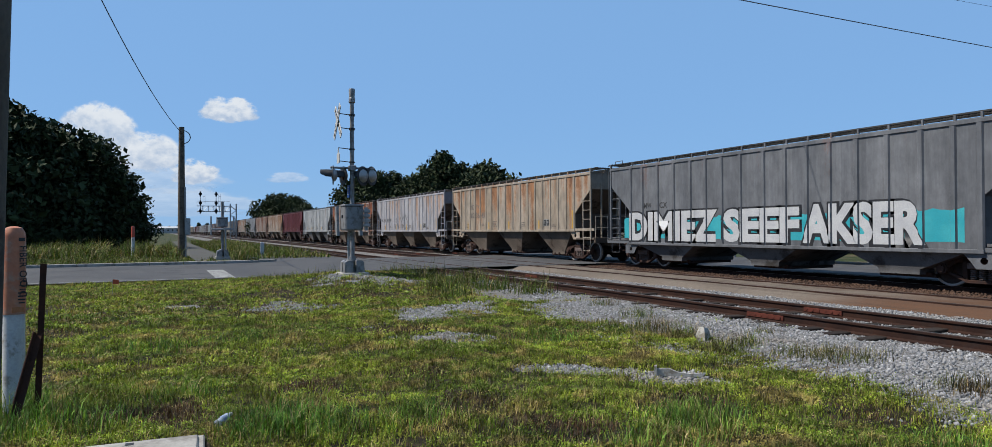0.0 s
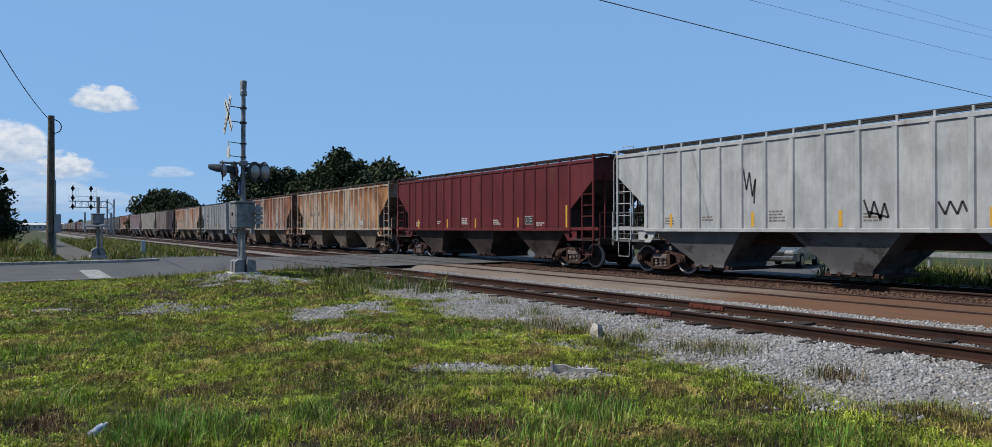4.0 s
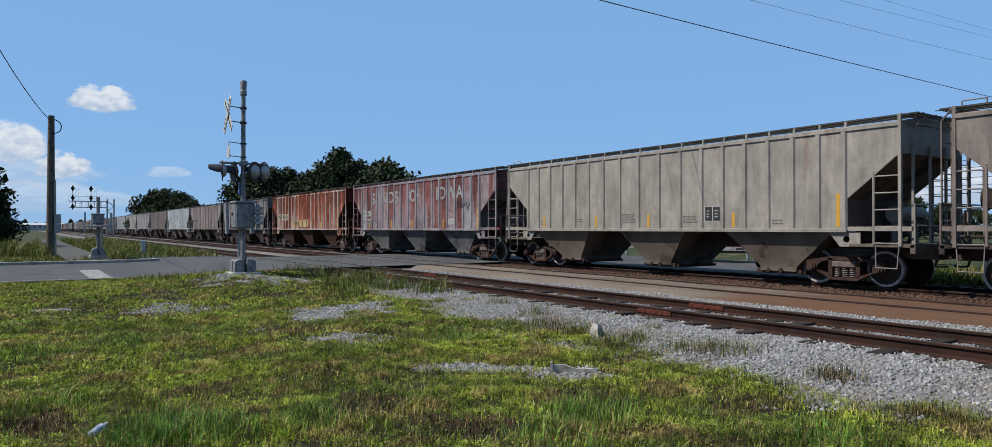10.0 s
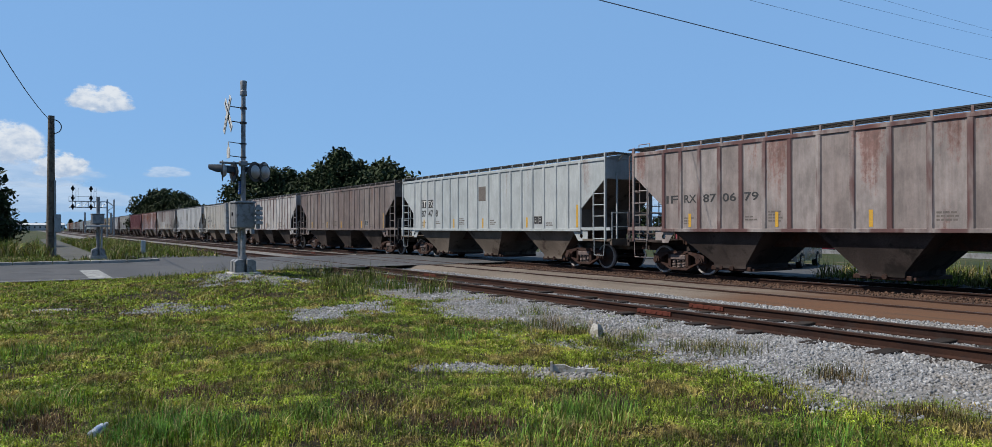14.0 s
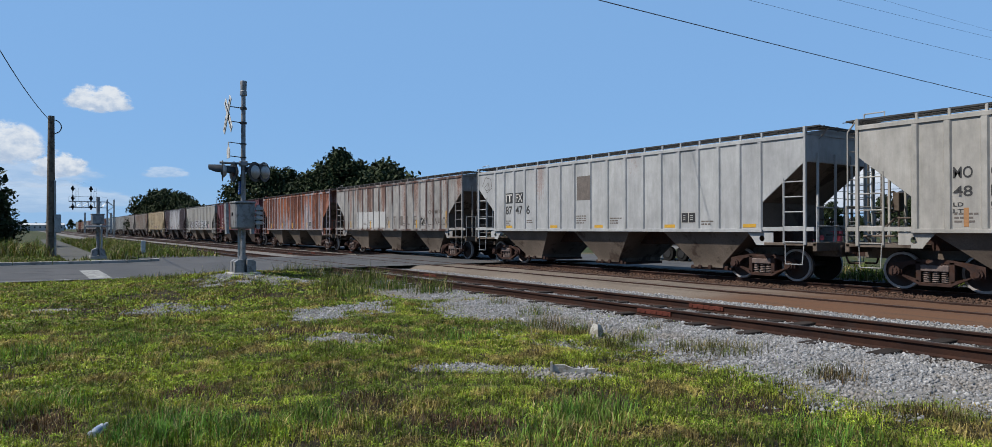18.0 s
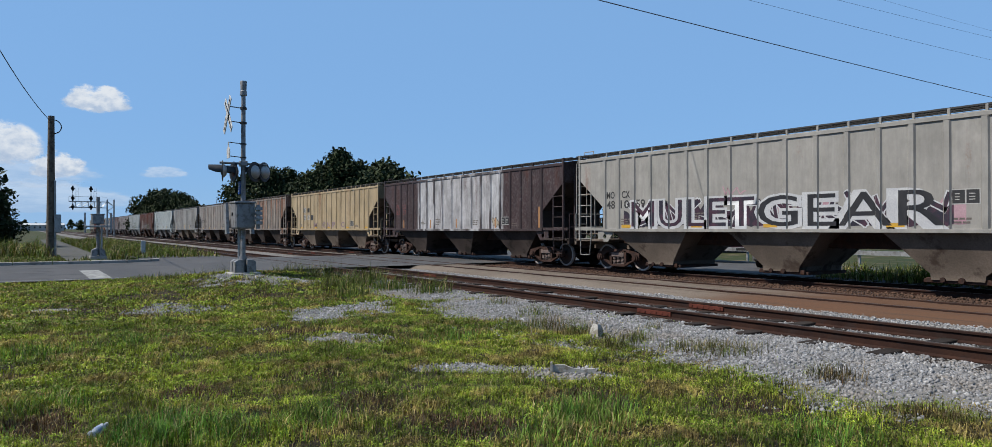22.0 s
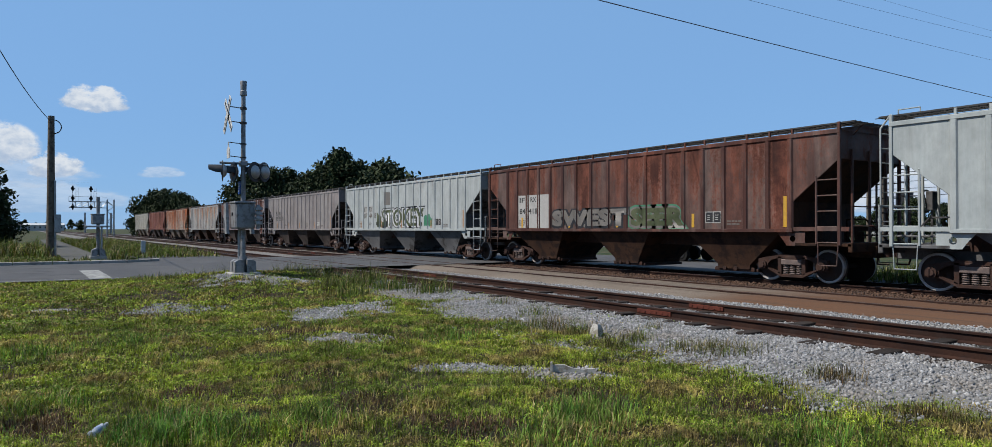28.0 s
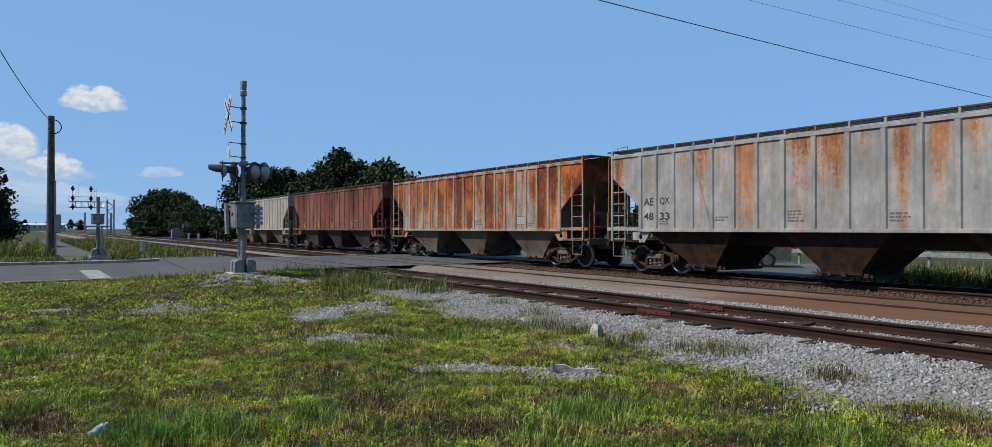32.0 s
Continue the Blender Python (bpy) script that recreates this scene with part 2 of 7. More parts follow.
# ---- shared materials ----
M_GRASSLAND = surface("grassland", (0.034, 0.050, 0.012), (0.062, 0.070, 0.022), 0.35, 0.95, 0, 14.0, 0.5, 0.03, (0.16, 0.125, 0.075), 0.25, "World")
M_BALLAST = surface("ballast", (0.20, 0.19, 0.18), (0.29, 0.28, 0.265), 1.2, 0.95, 0, 22.0, 0.9, 0.03, (0.12, 0.10, 0.08), 0.3, "World")
M_ASPHALT = surface("asphalt", (0.085, 0.085, 0.088), (0.125, 0.125, 0.128), 0.5, 0.88, 0, 60.0, 0.3, 0.006, (0.075, 0.075, 0.078), 0.25, "World")
M_CONCRETE = surface("concrete", (0.42, 0.40, 0.36), (0.52, 0.50, 0.46), 1.5, 0.9, 0, 40.0, 0.25, 0.004, (0.27, 0.25, 0.22), 0.25, "World")
M_RUSTBED = surface("rust_stained_ballast", (0.10, 0.060, 0.042), (0.16, 0.095, 0.065), 2.2, 0.95, 0, 26.0, 0.8, 0.02, (0.07, 0.045, 0.035), 0.35, "World")
M_RAIL = surface("rail_rust", (0.040, 0.019, 0.014), (0.065, 0.030, 0.020), 2.0, 0.75, 0.2, 40.0, 0.3, 0.003, (0.05, 0.03, 0.025), 0.3, "World")
M_JOINT = surface("joint_rust", (0.12, 0.034, 0.022), (0.16, 0.045, 0.03), 5.0, 0.85)
M_RAILTOP = surface("rail_head", (0.10, 0.07, 0.055), (0.16, 0.125, 0.10), 2.0, 0.5, 0.6, 50.0, 0.1, 0.002, None, 0, "World")
M_TIE = surface("tie_wood", (0.026, 0.020, 0.017), (0.05, 0.038, 0.031), 2.5, 0.95, 0, 25.0, 0.6, 0.01, (0.05, 0.04, 0.035), 0.3, "Object", 0.5)
M_WHITE = surface("road_paint", (0.42, 0.42, 0.40), (0.34, 0.34, 0.32), 3.0, 0.8, 0, 40.0, 0.2, 0.003, (0.16, 0.16, 0.16), 0.35, "World")
M_GALV = surface("galvanised_steel", (0.40, 0.41, 0.42), (0.52, 0.53, 0.54), 4.0, 0.5, 0.5, 50.0, 0.1, 0.002, (0.30, 0.29, 0.28), 0.3)
M_ALU = surface("painted_aluminium", (0.30, 0.30, 0.305), (0.38, 0.38, 0.385), 4.0, 0.5, 0.3, 50.0, 0.15, 0.002, (0.20, 0.19, 0.18), 0.35)
M_BLACK = surface("black_paint", (0.016, 0.016, 0.018), (0.028, 0.028, 0.03), 6.0, 0.55)
M_WOODPOLE = surface("weathered_pole", (0.15, 0.12, 0.09), (0.21, 0.175, 0.14), 3.0, 0.92, 0, 30.0, 0.6, 0.01, (0.09, 0.07, 0.055), 0.35)
M_WIRE = plain("cable", (0.02, 0.02, 0.022), 0.6)

TRACKS = (10.55, 14.67, 18.78)
GAUGE = 0.745            # half, to the rail's centre
RAIL_Z = 0.20
ROAD_Y0, ROAD_Y1 = 25.7, 37.4


def strip(x0, x1, y0, y1, nx, ny, height):
    g = Geo()
    for j in range(ny + 1):
        for i in range(nx + 1):
            x, y = x0 + (x1 - x0) * i / nx, y0 + (y1 - y0) * j / ny
            g.v.append((x, y, height(x, y)))
    g.f = [(j * (nx + 1) + i, j * (nx + 1) + i + 1, (j + 1) * (nx + 1) + i + 1, (j + 1) * (nx + 1) + i) for j in range(ny) for i in range(nx)]
    return g


# ground: one sheet to the horizon
g = Geo()
R = 4200.0
g.add([(-R, -R, -0.02), (R, -R, -0.02), (R, R, -0.02), (-R, R, -0.02)], [(0, 1, 2, 3)])
solid("ground", g, M_GRASSLAND, "wide flat grassland around the tracks", "ground", "structure", fix=False)


def bed(x, y):
    e = min(1.0, max(0.0, (x - 6.3) / 1.4)) * min(1.0, max(0.0, (21.6 - x) / 1.0))
    e -= 0.40 * max(0.0, 1.0 - abs(x - TRACKS[0]) / 1.9) ** 0.5
    return -0.05 + 0.09 * e + 0.02 * noise.noise((x * 1.5, y * 1.5, 0)) * e


solid("track_ballast", strip(5.9, 21.9, -60, 90, 46, 440, bed), M_BALLAST, "grey crushed-stone ballast under the three tracks", "ballast", "structure", fix=False)
solid("far_ballast", strip(6.2, 21.7, 90, 1400, 6, 10, lambda x, y: 0.035 if 6.3 < x < 21.6 else -0.05), M_BALLAST, "grey ballast running off into the distance", "ballast", "structure", fix=False)


def road_z(x, y):
    up = min(1.0, max(0.0, (x - 3.5) / 5.0)) * min(1.0, max(0.0, (25.0 - x) / 4.0))
    return 0.06 + 0.122 * up * up * (3 - 2 * up)


solid("road", strip(-300, 26, ROAD_Y0, ROAD_Y1, 326, 6, road_z), M_ASPHALT, "two-lane grey asphalt road crossing the tracks", "road", "structure", fix=False)
solid("back_street", strip(21.9, 30.0, -220, 240, 4, 40, lambda x, y: 0.05), M_ASPHALT, "asphalt street alongside the tracks beyond the train", "road", "structure", fix=False)

# tracks
RAIL_PROF = [(-0.07, 0.0), (0.07, 0.0), (0.07, 0.012), (0.012, 0.035), (0.012, 0.125), (0.036, 0.14), (0.036, 0.168), (0.028, 0.175), (-0.028, 0.175), (-0.036, 0.168), (-0.036, 0.14), (-0.012, 0.125), (-0.012, 0.035), (-0.07, 0.012)]


def build_tracks():
    tie_g = Geo().box(-1.3, 1.3, -0.115, 0.115, -0.15, 0.0, 0.012)
    tie_me = tie_g.mesh("tie", M_TIE)
    short_me = Geo().box(-1.2, 1.2, -0.11, 0.11, -0.15, 0.0, 0.012).mesh("tie", M_TIE)
    plate_me = Geo().box(-0.1, 0.1, -0.09, 0.09, 0, 0.014).mesh("tie_plate", M_RAIL)
    for n, xc in enumerate(TRACKS):
        tr = thing("railway_track", pose(xc, 0, 0), "rusty steel rails on weathered wooden ties in ballast", "railway track", "tracks")
        for s in (-1, 1):
            g = Geo().prism([(s * GAUGE + px, RAIL_Z - 0.175 + pz) for px, pz in RAIL_PROF], "y", -60, 1400)
            part("rail", g, M_RAIL, tr, "rust-brown steel rail")
            g = Geo().box(s * GAUGE - 0.027, s * GAUGE + 0.027, -60, 1400, RAIL_Z - 0.001, RAIL_Z + 0.003)
            part("rail_head", g, M_RAILTOP, tr, "worn running surface")
            for yj in ((9.2, 20.7) if n == 0 else (44.0,)):
                g = Geo()
                for e in (-1, 1):
                    g.box(s * GAUGE + e * 0.024 - 0.012, s * GAUGE + e * 0.024 + 0.012, yj - 0.42, yj + 0.42, RAIL_Z - 0.13, RAIL_Z - 0.045, 0.004)
                    for b in range(6):
                        yb = yj - 0.35 + b * 0.14
                        g.box(s * GAUGE + e * 0.036 - 0.01, s * GAUGE + e * 0.036 + 0.014, yb - 0.018, yb + 0.018, RAIL_Z - 0.105, RAIL_Z - 0.07)
                part("joint_bar", g, M_JOINT, tr, "red-brown bolted joint bar")
        y = 2.0
        rng = random.Random(5 + n)
        k = 0
        while y < 110:
            if not ROAD_Y0 - 0.3 < y < ROAD_Y1 + 0.3 and n != 1:
                down = rng.uniform(0.0, 0.05) if n == 0 else 0.0
                part("tie", short_me if n == 0 else tie_me, M_TIE, tr, at=pose(rng.uniform(-0.12, 0.12), y + rng.uniform(-0.05, 0.05), (0.066 if n == 0 else 0.055) - down, 0, rng.uniform(-0.8, 0.8), rng.uniform(-2.5, 2.5)))
            y += 0.55
            k += 1
    return tr


build_tracks()


def sand_material():
    """Pale sand, stained orange by rust towards the near end."""
    m, nt, b = nodes_of("sandy_dirt")
    pos = nd(nt, "NewGeometry").outputs["Position"]
    xyz = nd(nt, "SeparateXYZ", Vector=pos)
    big = noise_tex(nt, mapped(nt, pos, (1, 0.3, 1)), 0.9, 5.0)
    fine = noise_tex(nt, pos, 24.0, 4.0, 0.7)
    col = mixc(nt, ramp(nt, big, 0.35, 0.65), (0.098, 0.080, 0.064), (0.135, 0.112, 0.090))
    stain = ramp(nt, mth(nt, "ADD", xyz.outputs[1], mth(nt, "MULTIPLY", mth(nt, "SUBTRACT", big, 0.5), 9.0)), 12.5, 7.5, 0.0, 0.95)
    col = mixc(nt, stain, col, (0.082, 0.039, 0.020))
    line = noise_tex(nt, mapped(nt, pos, (7.0, 0.12, 1)), 1.0, 5.0, 0.6)
    col = mixc(nt, ramp(nt, line, 0.52, 0.68, 0.0, 0.75), col, (0.045, 0.030, 0.022))
    col = mixc(nt, ramp(nt, fine, 0.3, 0.7, 0.0, 0.4), col, (0.05, 0.036, 0.026))
    nt.links.new(col, b.inputs["Base Color"])
    b.inputs["Roughness"].default_value = 0.95
    b.inputs["Specular IOR Level"].default_value = 0.15
    bumped(nt, b, fine, 0.5, 0.01)
    return m


M_DIRT = sand_material()
solid("infill_strip", strip(13.0, 16.2, -60, 26.0, 8, 170, lambda x, y: 0.165 + 0.018 * noise.noise((x * 2, y * 1.3, 3)) - (0.14 if x < 13.1 or x > 16.1 else 0)), M_DIRT, "sandy dirt filling the middle track", "dirt", "structure", fix=False)
solid("stained_bed", strip(16.25, 17.9, -60, 25.6, 6, 170, lambda x, y: 0.07 + 0.03 * noise.noise((x * 3, y * 2, 5)) - (0.1 if x < 16.3 or x > 17.85 else 0)), M_RUSTBED, "rust-brown ballast along the main track", "ballast", "structure", fix=False)

# ---- the freight train ----
M_TRUCK = surface("truck_iron", (0.050, 0.031, 0.027), (0.095, 0.056, 0.046), 4.0, 0.8, 0.2, 30.0, 0.4, 0.006, (0.075, 0.036, 0.024), 0.35)
M_WHEEL = surface("wheel_steel", (0.050, 0.034, 0.030), (0.085, 0.055, 0.046), 5.0, 0.7, 0.4, 30.0, 0.2, 0.003)
M_RIM = surface("wheel_rim", (0.62, 0.58, 0.56), (0.40, 0.36, 0.34), 3.0, 0.5, 0.15, 30.0, 0.1, 0.003)
M_SPRING = surface("spring_steel", (0.16, 0.12, 0.11), (0.24, 0.18, 0.16), 8.0, 0.7, 0.2)
M_GRATE = surface("walkway_grating", (0.05, 0.05, 0.052), (0.09, 0.088, 0.086), 3.0, 0.7, 0.4, 30.0, 0.3, 0.004)
M_YELLOW = surface("yellow_reflector", (0.75, 0.42, 0.03), (0.62, 0.36, 0.05), 8.0, 0.5)
M_OLDSTRIP = surface("faded_reflector", (0.50, 0.24, 0.08), (0.42, 0.22, 0.10), 8.0, 0.6)
M_MARK_D = surface("dark_lettering", (0.03, 0.03, 0.032), (0.05, 0.05, 0.05), 8.0, 0.7)
M_MARK_W = surface("white_lettering", (0.60, 0.58, 0.55), (0.5, 0.48, 0.45), 8.0, 0.7)
M_MARK_R = surface("red_lettering", (0.26, 0.09, 0.08), (0.22, 0.08, 0.08), 8.0, 0.7)

HB, HL = 6.78, 8.10      # half lengths at the side sill and at the eaves
RIB_Y = [s * y for s in (-1, 1) for y in (0.46, 1.36, 2.20, 2.99, 3.76, 4.52, 5.28, 6.02, 6.72)]
RIB_Y.sort()
RIB_OUT = 0.045
RIB_Y_FIRST = [-6.72, -6.1, -5.3, -4.4, -3.5, -2.64, -1.85, -1.06, -0.21, 0.77, 1.62, 2.40, 3.18, 4.09, 5.02, 5.96, 6.72]
TYPES = {}


def car_meshes(length, SILL=SILL):
    """Meshes shared by the wagons of one length over the couplers."""
    hl, hb = HL, HB
    d = {"hl": hl, "hb": hb}
    side = [(-hl, EAVE), (-hl, 3.30), (-hb, 2.22), (-hb, SILL), (hb, SILL), (hb, 2.22), (hl, 3.30), (hl, EAVE)]
    g = Geo().prism([p for p in side], "x", -HW, HW)
    d["body"] = g.mesh("body")
    slope = [(-hl + 0.02, 3.285), (-hb - 0.008, 2.215), (-hb - 0.008, SILL), (-hb - 0.016, SILL), (-hb - 0.016, 2.213), (-hl + 0.02, 3.272)]
    d["slope"] = Geo().prism([(-a, c) for a, c in slope], "x", -HW + 0.03, HW - 0.03).mesh("slope_sheet")
    d["sill"] = Geo().box(-HW - 0.05, -HW + 0.09, -hb - 0.02, hb + 0.02, SILL - 0.09, SILL + 0.012, 0.01).mesh("side_sill")
    d["eave"] = Geo().box(-HW - 0.035, -HW + 0.05, -hl - 0.02, hl + 0.02, EAVE - 0.09, EAVE + 0.02, 0.01).mesh("eave_rail")
    rings = []
    for yy in (-hl - 0.03, hl + 0.03):
        rings.append([(x, yy, EAVE + 0.02 + 0.17 * (1 - (x / HW) ** 2)) for x in np.linspace(-HW - 0.03, HW + 0.03, 9)] + [(HW, yy, EAVE - 0.01), (-HW, yy, EAVE - 0.01)])
    d["roof"] = Geo().loft(rings).mesh("roof")
    rw = 0.055
    d["rib"] = Geo().prism([(-rw - 0.035, 0.0), (-rw, -RIB_OUT), (rw, -RIB_OUT), (rw + 0.035, 0.0)], "z", SILL + 0.012, EAVE - 0.09)
    d["rib"].v = [(y, x, z) for x, y, z in d["rib"].v]
    d["rib"] = d["rib"].mesh("rib")
    g = Geo().box(-0.30, 0.30, -hl + 0.5, hl - 0.5, EAVE + 0.06, EAVE + 0.19, 0.03)
    n = 7
    for i in range(n):
        yy = -hl + 0.7 + (2 * hl - 1.4) * (i + 0.5) / n
        g.box(-0.34, 0.34, yy - 0.04, yy + 0.04, EAVE + 0.06, EAVE + 0.21)
    d["hatch"] = g.mesh("roof_hatch")
    # roof walk: a grating on posts along each side
    g = Geo()
    for k in range(5):
        x = -1.36 + k * 0.13
        g.box(x, x + 0.03, -hl - 0.35, hl + 0.35, EAVE + 0.16, EAVE + 0.20)
    m = int(2 * (hl + 0.3) / 0.16)
    for i in range(m):
        yy = -hl - 0.3 + i * 0.16
        g.box(-1.36, -0.81, yy, yy + 0.035, EAVE + 0.165, EAVE + 0.195)
    g.box(-1.40, -1.375, -hl - 0.35, hl + 0.35, EAVE + 0.17, EAVE + 0.21)
    d["walk"] = g.mesh("running_board", smooth=False)
    d["post"] = Geo().box(-1.46, -1.41, -0.03, 0.03, EAVE - 0.02, EAVE + 0.18, 0.006).mesh("support")
    g = Geo()
    for k in range(6):
        yy = hl - 0.10 + k * 0.085
        g.box(-1.36, 1.36, yy, yy + 0.03, EAVE + 0.17, EAVE + 0.19)
    for x in (-1.36, -0.7, 0.0, 0.7, 1.33):
        g.box(x, x + 0.03, hl - 0.1, hl + 0.455, EAVE + 0.162, EAVE + 0.18)
    d["cross"] = g.mesh("end_walk")
    d["strut"] = Geo().rod([(-0.9, hl + 0.3, EAVE + 0.17), (-0.9, hl + 0.02, EAVE - 0.1)], 0.02).mesh("strut")
    g = Geo().rod([(-1.36, hl - 0.1, EAVE + 0.2), (-1.36, hl - 0.1, EAVE + 0.32), (-1.36, hl - 0.6, EAVE + 0.32), (-1.36, hl - 0.6, EAVE + 0.2)], 0.015)
    d["grab"] = g.mesh("grab_rail")
    # hoppers: sloped pyramids under the sill
    pitch = 2 * hb / 3
    for i, nm in enumerate(("hopper_a", "hopper_b", "hopper_c")):
        yc = (i - 1) * pitch
        t0, t1 = yc - 1.50, yc + 1.50
        if i == 0:
            t0 = -hb + 0.35
        if i == 2:
            t1 = hb - 0.35
        tz, bz = SILL - 0.05, min(0.42, SILL - 0.35)
        top = [(-HW + 0.05, t0, tz), (HW - 0.05, t0, tz), (HW - 0.05, t1, tz), (-HW + 0.05, t1, tz)]
        bx = HW - 0.05 - 0.42 * (tz - bz)
        bot = [(-bx, yc - 0.58, bz), (bx, yc - 0.58, bz), (bx, yc + 0.58, bz), (-bx, yc + 0.58, bz)]
        low = [(-bx, yc - 0.56, 0.28), (bx, yc - 0.56, 0.28), (bx, yc + 0.56, 0.28), (-bx, yc + 0.56, 0.28)]
        d[nm] = Geo().loft([top, bot, low]).mesh("hopper")
    g = Geo().box(-0.95, 0.95, -0.78, 0.78, 0.20, 0.29, 0.01)
    g.box(-1.02, -0.94, -0.70, 0.70, 0.21, 0.33, 0.01).cyl((-1.12, -0.1, 0.29), (-0.9, -0.1, 0.29), 0.07, 8)
    g.cyl((-1.10, 0.3, 0.29), (-0.9, 0.3, 0.29), 0.06, 8)
    d["gate"] = g.mesh("outlet_gate")
    d["pitch"] = pitch
    d["spine"] = Geo().box(-0.5, 0.5, -hb - 0.3, hb + 0.3, 0.95, SILL - 0.02).mesh("centre_sill")
    # ends (built for +y; turned for the other)
    g = Geo().box(-HW + 0.02, HW - 0.02, hb + 0.05, hl + 0.30, 1.02, 1.10, 0.01)
    g.box(-0.45, 0.45, hb - 2.3, hl + 0.38, 0.72, 1.02, 0.015)
    g.box(-HW + 0.02, HW - 0.02, hl + 0.20, hl + 0.32, 0.88, 1.12, 0.01)
    d["platform"] = g.mesh("end_platform")
    g = Geo()
    for x in (-HW + 0.04, HW - 0.04):
        g.box(x - 0.045, x + 0.045, hb + 0.0, hl + 0.25, SILL - 0.05, SILL + 0.06)
    d["rails"] = g.mesh("side_rail")
    cy, cz, r = hb - 0.02, SILL - 0.26, 0.085
    ring = [(cy + r * math.cos(a), cz + r * math.sin(a)) for a in np.linspace(0, 2 * math.pi, 17)[:-1]]
    outer = [(hb + 0.34, cz), (hb + 0.34, SILL - 0.08), (hb + 0.1, SILL - 0.05), (hb - 0.1, SILL - 0.05), (hb - 0.52, SILL - 0.06), (hb - 0.34, cz), (hb - 0.2, SILL - 0.45), (hb + 0.34, SILL - 0.45)]
    outer = [outer[i // 2] if i % 2 == 0 else tuple((outer[i // 2][j] + outer[(i // 2 + 1) % 8][j]) / 2 for j in (0, 1)) for i in range(16)]
    g = Geo()
    for xx in (-HW + 0.03, -HW + 0.05):
        g.v += [(xx, *p) for p in ring] + [(xx, *p) for p in outer]
    for base in (0, 32):
        g.f += [(base + i, base + (i + 1) % 16, base + 16 + (i + 1) % 16, base + 16 + i) for i in range(16)]
    g.f += [(i, (i + 1) % 16, 32 + (i + 1) % 16, 32 + i) for i in range(16)] + [(16 + i, 16 + (i + 1) % 16, 48 + (i + 1) % 16, 48 + i) for i in range(16)]
    d["web"] = g.mesh("web_plate")
    d["cpost"] = Geo().box(-HW - 0.03, -HW + 0.05, hl - 0.05, hl + 0.03, 1.05, EAVE + 0.20, 0.008).mesh("corner_post")
    d["epost"] = Geo().box(-0.03, 0.03, hl + 0.10, hl + 0.16, 1.1, 3.55, 0.008).mesh("end_post")
    g = Geo()
    g.rod([(-HW + 0.01, hl - 0.64, 1.08), (-HW + 0.01, hl - 0.64, 2.86), (-HW + 0.10, hl - 0.62, 2.98)], 0.03)
    for i in range(5):
        g.cyl((-HW + 0.01, hl - 0.64, 1.12 + i * 0.41), (-HW + 0.01, hl - 0.01, 1.12 + i * 0.41), 0.017, 6)
    g.rod([(-HW + 0.01, hl - 0.60, 1.10), (-HW - 0.01, hl - 0.58, 0.52), (-HW - 0.01, hl - 0.08, 0.52), (-HW + 0.01, hl - 0.04, 1.10)], 0.013)
    d["ladder"] = g.mesh("side_ladder")
    g = Geo()
    for x in (-HW + 0.12, -HW + 0.62):
        g.rod([(x, hl + 0.30, 1.05), (x, hl + 0.30, EAVE - 0.1), (x, hl + 0.05, EAVE + 0.22)], 0.022)
    for k in range(8):
        z = 1.30 + k * 0.36
        g.cyl((-HW + 0.12, hl + 0.30, z), (-HW + 0.62, hl + 0.30, z), 0.016, 6)
    d["eladder"] = g.mesh("end_ladder")
    g = Geo().cyl((-HW + 0.05, hl + 0.30, 2.05), (HW - 0.05, hl + 0.30, 2.05), 0.018, 6)
    g.cyl((-HW + 0.05, hl + 0.30, 1.55), (HW - 0.05, hl + 0.30, 1.55), 0.018, 6)
    for s in (-1, 1):
        g.cyl((s * (HW - 0.05), hl + 0.30, 1.05), (s * (HW - 0.05), hl + 0.30, 2.07), 0.02, 6)
    d["hand"] = g.mesh("handrail")
    # brake rigging and braces on the end platform
    g = Geo().rod([(-0.9, hb + 0.15, 1.12), (-0.9, hb + 0.15, 1.75), (-0.5, hb + 0.9, 1.75), (-0.5, hl + 0.2, 1.15)], 0.022, 6)
    g.rod([(-1.2, hb + 0.3, 1.3), (-1.2, hl, 1.3), (-0.6, hl + 0.1, 1.1)], 0.025, 6)
    g.rod([(-0.2, hl + 0.32, 1.3), (-0.2, hl + 0.32, 1.9), (0.3, hl + 0.32, 1.9)], 0.02, 6)
    d["rigging"] = g.mesh("brake_rigging")
    g = Geo().lathe([(0.26, -0.02), (0.30, -0.02), (0.30, 0.02), (0.26, 0.02)], 16, (0.55, hl + 0.15, 2.2), "y", True)
    for k in range(3):
        a = math.pi * k / 3
        g.cyl((0.55 - 0.27 * math.cos(a), hl + 0.15, 2.2 - 0.27 * math.sin(a)), (0.55 + 0.27 * math.cos(a), hl + 0.15, 2.2 + 0.27 * math.sin(a)), 0.014, 5)
    g.box(0.42, 0.68, hl - 0.08, hl + 0.10, 1.95, 2.45, 0.02).cyl((0.55, hl, 1.1), (0.55, hl, 2.0), 0.03, 6)
    d["brake"] = g.mesh("hand_brake")
    g = Geo().cyl((-1.2, hb + 0.5, 1.85), (0.2, hb + 0.5, 1.85), 0.21, 14).cyl((-1.27, hb + 0.5, 1.85), (-1.2, hb + 0.5, 1.85), 0.1, 10)
    g.box(-0.9, -0.8, hb + 0.4, hb + 0.6, 1.08, 1.7).box(0.0, 0.1, hb + 0.4, hb + 0.6, 1.08, 1.7)
    d["tank"] = g.mesh("air_reservoir")
    e = length / 2
